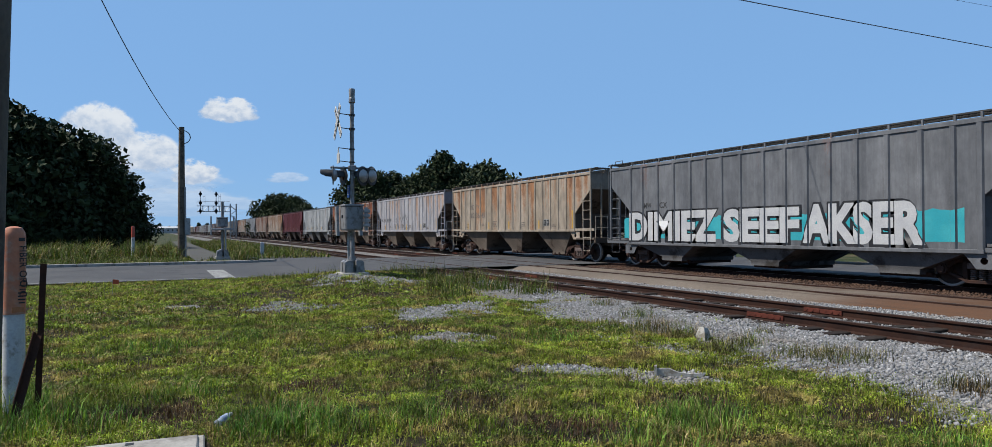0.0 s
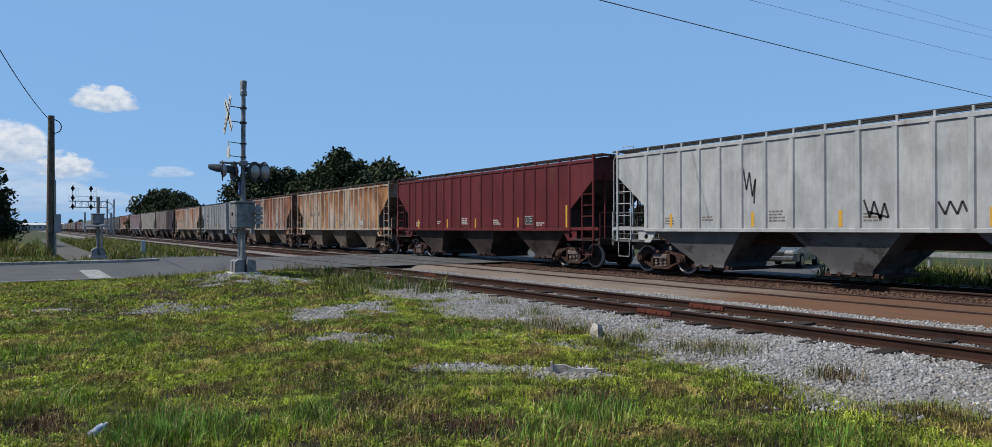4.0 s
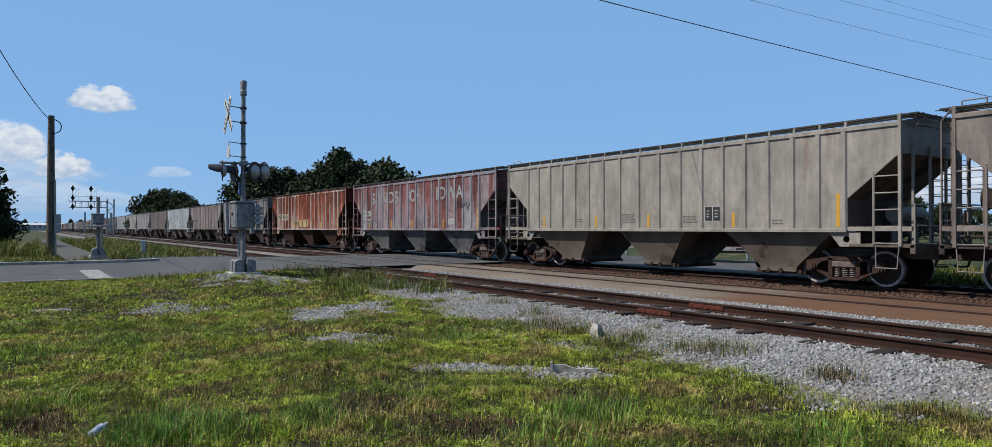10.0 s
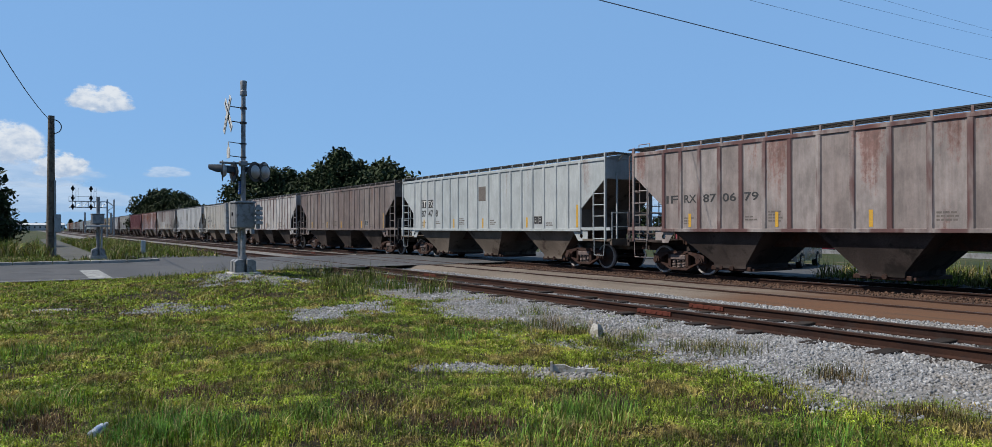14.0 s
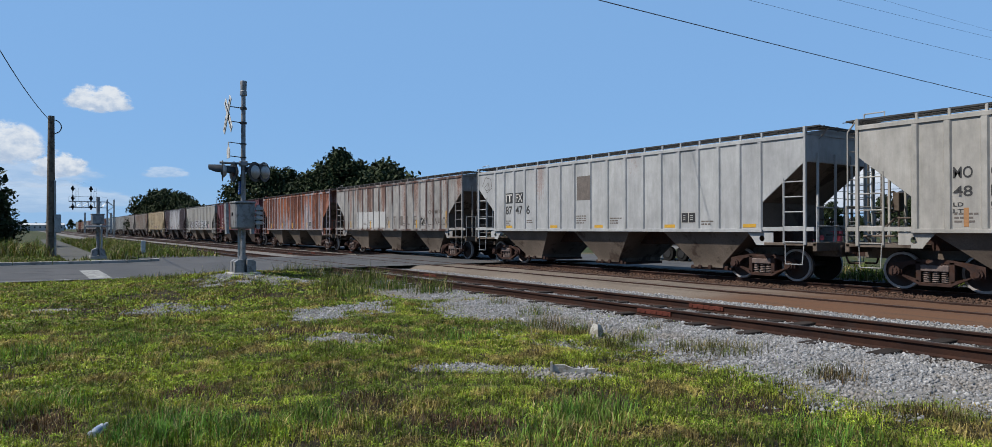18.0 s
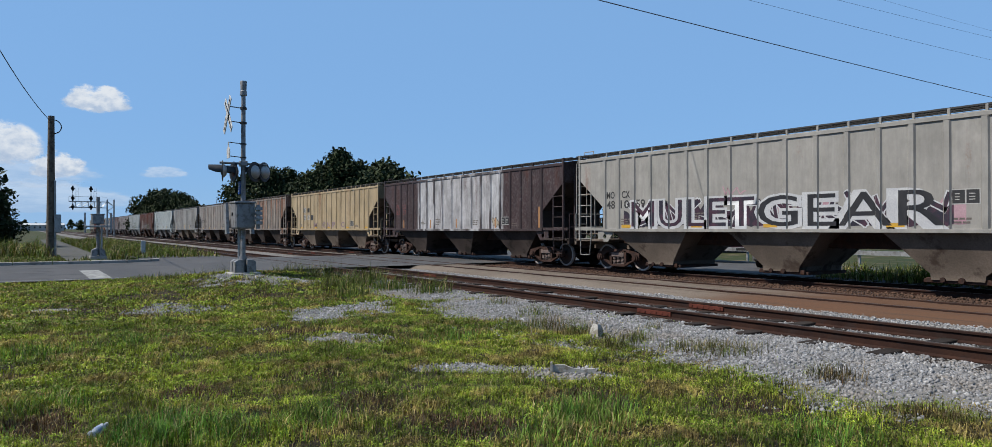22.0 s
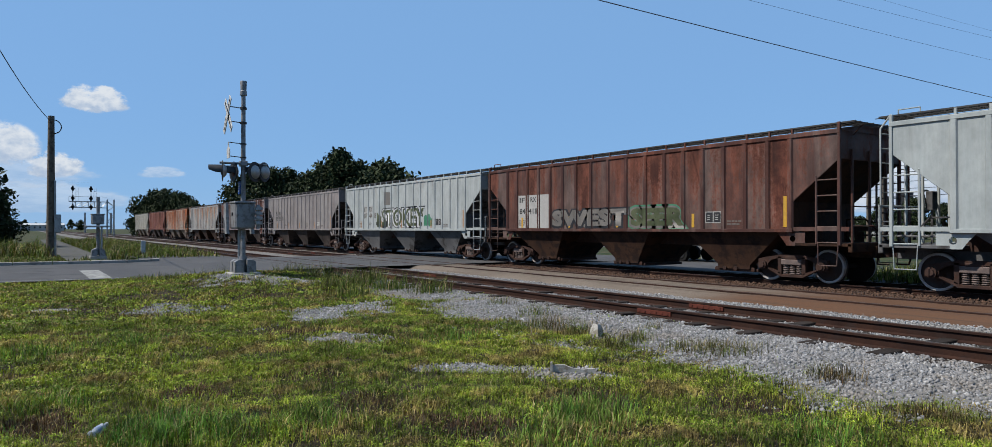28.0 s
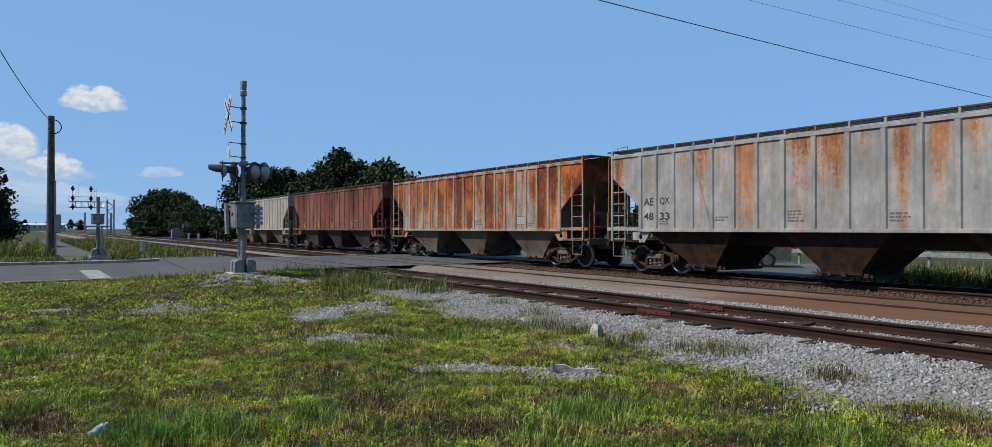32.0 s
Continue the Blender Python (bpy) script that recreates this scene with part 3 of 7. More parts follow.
    g = Geo().box(-0.07, 0.07, hl + 0.2, e - 0.12, 0.78, 0.96, 0.02)
    g.prism([(-0.16, e - 0.16), (-0.10, e + 0.03), (0.02, e - 0.02), (0.06, e + 0.10), (0.15, e + 0.08), (0.15, e - 0.12), (0.08, e - 0.2)], "z", 0.74, 1.0)
    g.rod([(0.2, hl + 0.3, 0.9), (0.28, e - 0.25, 0.55), (0.15, e, 0.55)], 0.025)
    d["coupler"] = g.mesh("coupler")
    return d


def wheel_mesh():
    g = Geo()
    for s in (-1, 1):
        c = s * GAUGE
        g.lathe([(0.10, c + s * 0.09), (0.13, c + s * 0.06), (0.30, c + s * 0.005), (0.385, c + s * 0.02), (0.455, c + s * 0.055), (0.455, c - s * 0.045), (0.482, c - s * 0.06), (0.482, c - s * 0.075), (0.38, c - s * 0.075), (0.12, c - s * 0.05)], 24, (0, 0, 0), "x")
    g.cyl((-1.05, 0, 0), (1.05, 0, 0), 0.075, 10)
    for a in (0.4, 2.5):
        for s in (-1, 1):
            g.box(s * GAUGE + s * 0.02 - 0.015, s * GAUGE + s * 0.02 + 0.015, 0.30 * math.cos(a) - 0.05, 0.30 * math.cos(a) + 0.05, 0.30 * math.sin(a) - 0.03, 0.30 * math.sin(a) + 0.03, 0.008)
    return g.mesh("wheelset")


def rim_mesh():
    g = Geo()
    for s in (-1,):
        c = s * GAUGE
        g.lathe([(0.395, c + s * 0.05), (0.395, c + s * 0.060), (0.452, c + s * 0.060), (0.4575, c + s * 0.05), (0.4575, c - s * 0.03), (0.42, c - s * 0.03)], 24, (0, 0, 0), "x", True)
    return g.mesh("rim")


def frame_mesh():
    """A cast side frame with its two windows left open."""
    g = Geo()
    x0, x1 = -1.13, -0.99
    w = 0.89
    for s in (-1, 1):
        g.prism([(s * (w + 0.16), 0.62), (s * (w + 0.16), 0.36), (s * (w - 0.15), 0.36), (s * (w - 0.15), 0.50), (s * 0.62, 0.60), (s * 0.40, 0.66), (s * 0.40, 0.74), (s * (w - 0.1), 0.68)], "x", x0, x1)
        g.prism([(s * (w - 0.16), 0.37), (s * (w - 0.03), 0.40), (s * 0.34, 0.14), (s * 0.34, 0.24), (s * 0.36, 0.25)], "x", x0, x1)
        g.prism([(s * 0.42, 0.70), (s * 0.31, 0.70), (s * 0.31, 0.2), (s * 0.42, 0.24)], "x", x0, x1)
        g.cyl((-1.20, s * w, 0.457), (-0.98, s * w, 0.457), 0.13, 12)
        g.cyl((-1.24, s * w, 0.457), (-1.20, s * w, 0.457), 0.085, 8)
    g.box(x0, x1, -0.42, 0.42, 0.64, 0.76, 0.015)
    g.box(x0, x1, -0.36, 0.36, 0.12, 0.21, 0.015)
    return g.mesh("side_frame")


def spring_mesh():
    g = Geo()
    for i in range(3):
        y = -0.2 + 0.2 * i
        g.lathe([(0.05, 0.20)] + [(0.095 if k % 2 else 0.06, 0.21 + k * 0.025) for k in range(11)] + [(0.05, 0.48)], 9, (-1.05, y, 0))
    g.box(-1.16, -0.94, -0.31, 0.31, 0.47, 0.63, 0.02)
    return g.mesh("spring_nest")


SHARED = {"wheel": wheel_mesh(), "rim": rim_mesh(), "frame": frame_mesh(), "spring": spring_mesh(),
          "bolster": Geo().box(-1.15, 1.15, -0.2, 0.2, 0.5, 0.72, 0.03).cyl((0, 0, 0.7), (0, 0, 0.86), 0.2, 10).mesh("bolster"),
          "reflector": Geo().box(-HW - 0.006, -HW + 0.002, -0.05, 0.05, 0, 1.0).mesh("reflector"),
          "strip": Geo().box(-HW - 0.006, -HW + 0.002, -0.22, 0.22, 0, 0.10).mesh("reflector"),
          "brakebeam": Geo().box(-0.8, 0.8, -0.05, 0.05, 0.30, 0.42).box(-0.78, -0.7, -0.05, 0.14, 0.28, 0.60).box(0.7, 0.78, -0.05, 0.14, 0.28, 0.60).mesh("brake_beam")}
FADED = (18, 19, 25, 33, 32, 34)
WHEELSETS = []
CARS = []


def ribs_of(k):
    return RIB_Y_FIRST if k == 0 else RIB_Y


def hopper_car(k, q0, q1, paint, dark, label, strips="upright", SILL=SILL):
    """Covered hopper wagon between the couplings q0 and q1 along the train."""
    length = round((q1 - q0) * 10) / 10
    if (length, SILL) not in TYPES:
        TYPES[length, SILL] = car_meshes(length, SILL)
    d = TYPES[length, SILL]
    hl, hb = d["hl"], d["hb"]
    mid = (q0 + q1) / 2 + SLACK.get(k, 0.0)
    car = thing("hopper_car", pose(TRACKS[2], mid, RAIL_Z), label, "freight wagon", "wagons of the freight train")
    flip = pose(0, 0, 0, 0, 0, 180)
    body = part("body", d["body"], paint, car)
    paint.node_tree.nodes["car_space"].object = body
    part("roof", d["roof"], paint, car)
    part("roof_hatch", d["hatch"], paint, car)
    ys = ribs_of(k)
    for m in (Matrix(), flip):
        part("side_sill", d["sill"], paint, car, at=m)
        part("eave_rail", d["eave"], paint, car, at=m)
        for y in ys:
            part("rib", d["rib"], paint, body, at=m @ pose(-HW, y, 0))
        rb = part("running_board", d["walk"], M_GRATE, car, "dark steel grating", at=m)
        for y in ys[::1]:
            part("support", d["post"], paint, rb, at=pose(0, y, 0))
        ew = part("end_walk", d["cross"], M_GRATE, car, "dark steel grating", at=m)
        for x in (0.0, 1.8):
            part("strut", d["strut"], paint, ew, at=pose(x, 0, 0))
        part("grab_rail", d["grab"], paint, ew, "bent grab rail")
        # the hopper's grimy colour; its darkness also paints in the shade under the slope
        part("slope_sheet", d["slope"], dark, car, "grimy sloping end sheet, shade painted into its dark colour", at=m)
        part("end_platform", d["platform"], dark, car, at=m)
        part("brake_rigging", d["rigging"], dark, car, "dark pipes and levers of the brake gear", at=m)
        part("side_rail", d["rails"], paint, car, at=m)
        part("handrail", d["hand"], paint, car, at=m)
        for s in (Matrix(), Matrix.Diagonal((-1, 1, 1, 1))):
            part("corner_post", d["cpost"], paint, car, at=m @ s)
            part("web_plate", d["web"], paint, car, at=m @ s)
        part("side_ladder", d["ladder"], paint, car, at=m)
        part("side_ladder", d["ladder"], paint, car, at=m @ Matrix.Diagonal((-1, 1, 1, 1)))
        part("end_ladder", d["eladder"], paint, car, at=m)
        for x in (-0.72, 0.12, 0.98):
            part("end_post", d["epost"], paint, car, at=m @ pose(x, -0.1, 0))
        part("coupler", d["coupler"], M_TRUCK, car, "cast steel knuckle coupler", at=m)
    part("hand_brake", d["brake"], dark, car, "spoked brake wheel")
    part("centre_sill", d["spine"], M_TRUCK, car)
    if k in (7, 9, 11, 12, 13, 15, 22, 26, 30):
        part("air_reservoir", d["tank"], paint, car, "pale air tank on the end platform", at=flip)
    for i, nm in enumerate(("hopper_a", "hopper_b", "hopper_c")):
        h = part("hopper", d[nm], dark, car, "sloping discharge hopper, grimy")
        part("outlet_gate", d["gate"], M_TRUCK, h, at=pose(0, (i - 1) * d["pitch"], 0))
    # reflective strips on the panels, beside the ribs
    for j in (() if strips == "none" else (0, 4, 8, 11, 15)):
        y = (ys[j] + ys[j + 1]) / 2
        if strips == "level":
            part("reflector", SHARED["strip"], M_YELLOW, body, "yellow reflective strip", at=pose(0, y, SILL + 0.05))
        else:
            end = j == 0
            y = ys[0] + 0.16 if end else y
            part("reflector", SHARED["reflector"], M_OLDSTRIP if k in FADED else M_YELLOW, body, "yellow reflective strip", at=pose(0, y, SILL + 0.06) @ Matrix.Diagonal((1, 1, 0.85 if end else 0.42, 1)))
    for s in (-1, 1):
        tr = part("truck", SHARED["bolster"], M_TRUCK, car, "cast-iron two-axle truck", at=pose(0, s * (hl - 1.62), 0))
        for m in (Matrix(), flip):
            part("side_frame", SHARED["frame"], M_TRUCK, tr, at=m)
            part("spring_nest", SHARED["spring"], M_SPRING, tr, at=m)
        for w in (-0.89, 0.89):
            ws = part("wheelset", SHARED["wheel"], M_WHEEL, car, "steel wheels with polished rims", at=pose(0, s * (hl - 1.62) + w, 0.457))
            part("rim", SHARED["rim"], M_RIM, ws)
            part("rim", SHARED["rim"], M_RIM, ws, at=flip)
            WHEELSETS.append((ws, mid, s * (hl - 1.62) + w))
            part("brake_beam", SHARED["brakebeam"], M_TRUCK, tr, at=pose(0, w * 0.42, 0))
    CARS.append((car, mid))
    return car, body


# centres of some wagons lie off the middle of their couplings, by the slack in the draw gear
SLACK = {16: 0.15, 20: -0.05, 26: -0.06, 32: -0.13, 33: 0.1, 35: -0.06, 7: 0.08, 28: -0.03}
# couplings along the train, metres from the start line at 0 s
Q = [7.6, 25.3, 43.1, 60.8, 78.5, 95.95, 113.4, 130.8, 148.4, 166.1, 183.8, 201.4, 218.5, 235.8, 253.5, 271.2, 288.7, 306.1, 323.45, 340.8, 358.4, 376.1, 393.6, 411.1, 428.8, 446.3, 463.1, 480.7, 498.3, 515.8, 533.45, 551.1, 568.4, 585.3, 602.8, 620.5, 638.2, 655.9, 673.6, 691.2]

BROWN, UMBER = (0.17, 0.058, 0.028), (0.10, 0.038, 0.026)
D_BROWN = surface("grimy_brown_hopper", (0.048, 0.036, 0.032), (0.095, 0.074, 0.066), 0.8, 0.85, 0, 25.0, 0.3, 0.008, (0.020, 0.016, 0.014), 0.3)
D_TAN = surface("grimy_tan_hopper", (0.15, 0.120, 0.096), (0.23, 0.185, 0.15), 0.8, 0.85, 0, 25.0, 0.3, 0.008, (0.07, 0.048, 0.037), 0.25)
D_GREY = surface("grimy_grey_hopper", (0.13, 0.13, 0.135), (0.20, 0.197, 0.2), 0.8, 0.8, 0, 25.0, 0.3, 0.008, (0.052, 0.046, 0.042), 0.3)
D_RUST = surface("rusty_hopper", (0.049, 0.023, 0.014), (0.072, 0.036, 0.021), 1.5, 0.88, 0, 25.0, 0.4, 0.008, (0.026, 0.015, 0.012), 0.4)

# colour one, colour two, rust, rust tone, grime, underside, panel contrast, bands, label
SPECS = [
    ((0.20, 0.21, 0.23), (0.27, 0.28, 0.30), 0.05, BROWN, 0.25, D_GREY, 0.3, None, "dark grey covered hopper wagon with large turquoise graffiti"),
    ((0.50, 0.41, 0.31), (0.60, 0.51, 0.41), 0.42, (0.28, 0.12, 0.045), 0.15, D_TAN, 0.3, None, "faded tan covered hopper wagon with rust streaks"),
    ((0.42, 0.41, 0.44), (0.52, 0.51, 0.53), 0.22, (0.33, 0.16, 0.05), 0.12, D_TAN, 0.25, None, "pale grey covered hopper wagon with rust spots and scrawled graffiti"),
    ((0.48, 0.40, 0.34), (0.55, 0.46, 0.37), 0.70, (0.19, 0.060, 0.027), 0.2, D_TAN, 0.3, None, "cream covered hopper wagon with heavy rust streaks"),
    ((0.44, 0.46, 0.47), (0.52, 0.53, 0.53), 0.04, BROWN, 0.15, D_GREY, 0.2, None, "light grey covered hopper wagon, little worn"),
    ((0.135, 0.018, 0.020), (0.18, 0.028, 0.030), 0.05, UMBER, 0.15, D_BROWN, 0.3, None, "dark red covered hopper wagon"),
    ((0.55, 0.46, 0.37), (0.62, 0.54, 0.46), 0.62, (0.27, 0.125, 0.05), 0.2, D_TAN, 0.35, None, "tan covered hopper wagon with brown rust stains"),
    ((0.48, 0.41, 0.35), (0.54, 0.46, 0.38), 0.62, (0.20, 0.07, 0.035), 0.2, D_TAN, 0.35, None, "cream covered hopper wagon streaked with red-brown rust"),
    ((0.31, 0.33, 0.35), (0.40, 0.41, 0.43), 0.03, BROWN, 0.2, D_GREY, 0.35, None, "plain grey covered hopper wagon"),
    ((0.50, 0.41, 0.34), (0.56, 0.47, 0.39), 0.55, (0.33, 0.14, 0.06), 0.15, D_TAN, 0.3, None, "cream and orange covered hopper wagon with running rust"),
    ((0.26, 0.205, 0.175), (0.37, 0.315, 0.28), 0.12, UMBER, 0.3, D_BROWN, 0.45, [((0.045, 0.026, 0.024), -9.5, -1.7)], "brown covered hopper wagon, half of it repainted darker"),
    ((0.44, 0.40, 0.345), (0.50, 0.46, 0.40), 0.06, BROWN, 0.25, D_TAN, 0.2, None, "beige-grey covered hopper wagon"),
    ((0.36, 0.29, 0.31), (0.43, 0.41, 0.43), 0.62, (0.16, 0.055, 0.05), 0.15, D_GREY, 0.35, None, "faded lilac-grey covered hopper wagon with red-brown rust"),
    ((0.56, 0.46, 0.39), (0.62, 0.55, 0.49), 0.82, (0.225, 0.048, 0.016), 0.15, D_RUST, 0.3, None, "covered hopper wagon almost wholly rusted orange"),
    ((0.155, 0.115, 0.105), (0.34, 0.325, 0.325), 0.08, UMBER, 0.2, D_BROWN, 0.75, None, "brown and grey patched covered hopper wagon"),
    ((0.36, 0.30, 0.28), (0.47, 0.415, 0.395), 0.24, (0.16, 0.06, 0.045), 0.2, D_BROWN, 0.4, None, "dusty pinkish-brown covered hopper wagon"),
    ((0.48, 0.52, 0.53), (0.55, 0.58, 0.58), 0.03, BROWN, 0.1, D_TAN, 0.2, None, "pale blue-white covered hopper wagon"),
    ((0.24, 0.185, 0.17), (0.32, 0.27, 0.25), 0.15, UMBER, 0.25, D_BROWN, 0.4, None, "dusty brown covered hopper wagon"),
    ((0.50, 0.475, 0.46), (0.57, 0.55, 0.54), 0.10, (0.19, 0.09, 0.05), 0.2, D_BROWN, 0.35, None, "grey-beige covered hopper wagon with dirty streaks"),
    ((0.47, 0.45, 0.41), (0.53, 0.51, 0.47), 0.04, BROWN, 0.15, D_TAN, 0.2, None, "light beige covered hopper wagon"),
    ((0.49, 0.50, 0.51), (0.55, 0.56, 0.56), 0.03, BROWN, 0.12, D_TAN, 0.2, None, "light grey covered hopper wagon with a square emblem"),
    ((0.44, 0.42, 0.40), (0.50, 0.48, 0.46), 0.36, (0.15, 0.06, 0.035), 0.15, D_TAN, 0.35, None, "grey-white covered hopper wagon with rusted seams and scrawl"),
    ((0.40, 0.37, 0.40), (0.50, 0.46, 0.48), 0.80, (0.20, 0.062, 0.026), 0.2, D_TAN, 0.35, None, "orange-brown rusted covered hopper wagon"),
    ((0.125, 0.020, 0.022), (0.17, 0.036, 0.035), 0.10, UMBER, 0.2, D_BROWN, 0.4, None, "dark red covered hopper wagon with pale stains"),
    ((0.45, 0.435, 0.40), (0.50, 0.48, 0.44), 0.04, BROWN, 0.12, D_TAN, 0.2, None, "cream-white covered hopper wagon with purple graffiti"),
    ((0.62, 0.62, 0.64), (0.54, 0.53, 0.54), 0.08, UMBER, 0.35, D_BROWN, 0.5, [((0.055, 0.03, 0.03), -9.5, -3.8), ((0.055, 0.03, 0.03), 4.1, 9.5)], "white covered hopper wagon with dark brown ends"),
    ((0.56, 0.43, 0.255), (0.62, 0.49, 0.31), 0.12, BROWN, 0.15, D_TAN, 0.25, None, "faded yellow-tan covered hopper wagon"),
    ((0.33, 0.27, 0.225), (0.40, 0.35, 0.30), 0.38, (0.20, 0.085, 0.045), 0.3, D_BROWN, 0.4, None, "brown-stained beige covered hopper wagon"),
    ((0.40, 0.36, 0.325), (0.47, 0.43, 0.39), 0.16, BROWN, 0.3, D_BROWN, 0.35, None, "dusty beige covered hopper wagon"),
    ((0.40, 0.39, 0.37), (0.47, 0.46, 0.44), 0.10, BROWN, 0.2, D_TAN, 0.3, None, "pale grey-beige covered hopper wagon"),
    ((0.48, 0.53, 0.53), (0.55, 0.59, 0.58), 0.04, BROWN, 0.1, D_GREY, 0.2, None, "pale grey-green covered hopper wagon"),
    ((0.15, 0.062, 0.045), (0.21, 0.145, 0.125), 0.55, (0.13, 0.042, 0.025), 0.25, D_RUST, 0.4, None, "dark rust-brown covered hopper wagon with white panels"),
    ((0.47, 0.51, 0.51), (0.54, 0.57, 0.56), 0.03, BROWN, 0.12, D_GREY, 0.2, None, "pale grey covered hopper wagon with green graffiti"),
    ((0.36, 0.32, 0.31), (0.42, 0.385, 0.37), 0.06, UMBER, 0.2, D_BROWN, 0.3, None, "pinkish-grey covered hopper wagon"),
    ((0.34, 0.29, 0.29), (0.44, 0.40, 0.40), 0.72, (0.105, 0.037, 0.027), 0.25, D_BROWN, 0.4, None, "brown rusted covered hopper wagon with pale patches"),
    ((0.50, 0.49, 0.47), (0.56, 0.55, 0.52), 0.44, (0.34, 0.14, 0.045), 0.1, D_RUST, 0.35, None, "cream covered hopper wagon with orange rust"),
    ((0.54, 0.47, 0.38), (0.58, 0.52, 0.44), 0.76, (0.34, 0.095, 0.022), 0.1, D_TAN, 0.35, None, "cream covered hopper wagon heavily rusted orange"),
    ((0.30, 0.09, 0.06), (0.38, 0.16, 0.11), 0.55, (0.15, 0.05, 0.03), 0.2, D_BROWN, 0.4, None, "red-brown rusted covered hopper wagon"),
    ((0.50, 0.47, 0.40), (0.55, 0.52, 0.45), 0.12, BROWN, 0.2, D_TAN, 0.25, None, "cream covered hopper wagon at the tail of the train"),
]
RIB_LOOK = {k: "pale" for k in (1, 2, 3, 6, 7, 9, 12, 13, 22, 27, 28, 34, 35, 36)}
RIB_LOOK.update({14: (0.035, 0.025, 0.024), 15: (0.07, 0.03, 0.028), 18: (0.06, 0.028, 0.024), 21: (0.045, 0.018, 0.012), 25: (0.03, 0.02, 0.02), 31: (0.04, 0.014, 0.01)})
STRIPS = {0: "none", 20: "level", 23: "level", 24: "level", 26: "level", 28: "level", 35: "none", 36: "none"}
BODIES = []
for k, (c1, c2, rust, tone, grime, dark, panel, ends, label) in enumerate(SPECS):
    f = 0.94 * DULL * (0.80 if k in (35, 36) else 0.96 if sum(c2) > 1.5 and rust < 0.3 else 0.84)
    c1, c2, tone = tuple(x * f for x in c1), tuple(x * f for x in c2), tuple(x * 0.78 for x in tone)
    if ends:
        ends = [(tuple(x * DULL for x in e[0]), *e[1:]) for e in ends]
    paint = car_paint("wagon_paint", c1, c2, rust, tone, grime, k * 1.37 + 0.4, panel, ends, {25: (0.05, 0.042, 0.042), 23: (0.20, 0.13, 0.13)}.get(k), RIB_LOOK.get(k))
    BODIES.append(hopper_car(k, Q[k], Q[k + 1], paint, dark, label, STRIPS.get(k, "upright"), 0.95 if k == 0 else SILL))

# ---- lettering and graffiti on the wagons ----
M_BOXW = surface("white_patch", (0.46, 0.45, 0.43), (0.52, 0.51, 0.49), 4.0, 0.7)
M_BOXB = surface("black_patch", (0.02, 0.02, 0.022), (0.035, 0.035, 0.036), 4.0, 0.6)
M_TANPATCH = surface("pale_tan_patch", (0.42, 0.36, 0.27), (0.46, 0.40, 0.31), 4.0, 0.7)
M_FADED = surface("faded_lettering", (0.16, 0.14, 0.13), (0.22, 0.19, 0.17), 6.0, 0.8)
M_PALE = surface("pale_lettering", (0.40, 0.43, 0.43), (0.30, 0.29, 0.30), 1.5, 0.8)
M_CYAN = surface("turquoise_spray", (0.03, 0.42, 0.50), (0.05, 0.50, 0.56), 2.0, 0.6)
M_SPRAYW = surface("white_spray", (0.58, 0.59, 0.61), (0.66, 0.67, 0.68), 3.0, 0.6)
M_SPRAYK = surface("black_spray", (0.015, 0.015, 0.018), (0.025, 0.025, 0.03), 3.0, 0.55)
M_PURPLE = surface("purple_spray", (0.05, 0.018, 0.035), (0.09, 0.03, 0.06), 2.0, 0.6, 0, 20.0, 0.1, 0.003, (0.015, 0.015, 0.03), 0.5)
M_PINK = surface("pink_spray", (0.48, 0.28, 0.33), (0.55, 0.36, 0.40), 3.0, 0.6)
M_OLIVE = surface("olive_spray", (0.055, 0.07, 0.025), (0.11, 0.13, 0.06), 2.0, 0.6)
M_GREEN = surface("green_spray", (0.05, 0.22, 0.12), (0.08, 0.28, 0.17), 2.0, 0.6)
M_GREYSPRAY = surface("silver_spray", (0.17, 0.155, 0.14), (0.23, 0.21, 0.19), 2.0, 0.5)


def paint_on(k, me, material, name, label, lift):
    """Lays a flat mesh (already in the wagon's space) over panels and ribs alike."""
    bm = bmesh.new()
    bm.from_mesh(me)
    bpy.data.meshes.remove(me)
    lo, hi = min(v.co.y for v in bm.verts), max(v.co.y for v in bm.verts)
    for y in ribs_of(k):
        if lo - 0.1 < y < hi + 0.1:
            for e in (-0.057, 0.057):
                bmesh.ops.bisect_plane(bm, geom=bm.verts[:] + bm.edges[:] + bm.faces[:], plane_co=(0, y + e, 0), plane_no=(0, 1, 0))
            inside = [f for f in bm.faces if abs(f.calc_center_median().y - y) < 0.057]
            if inside:
                bmesh.ops.split(bm, geom=inside)
                for v in {v for f in bm.faces if abs(f.calc_center_median().y - y) < 0.057 for v in f.verts}:
                    v.co.x = -HW - RIB_OUT - 0.0005 - lift
    out = bpy.data.meshes.new(name)
    bm.to_mesh(out)
    bm.free()
    out.materials.append(material)
    ob = new(name, out)
    ob.parent = BODIES[k][1]
    return tagged(ob, label)


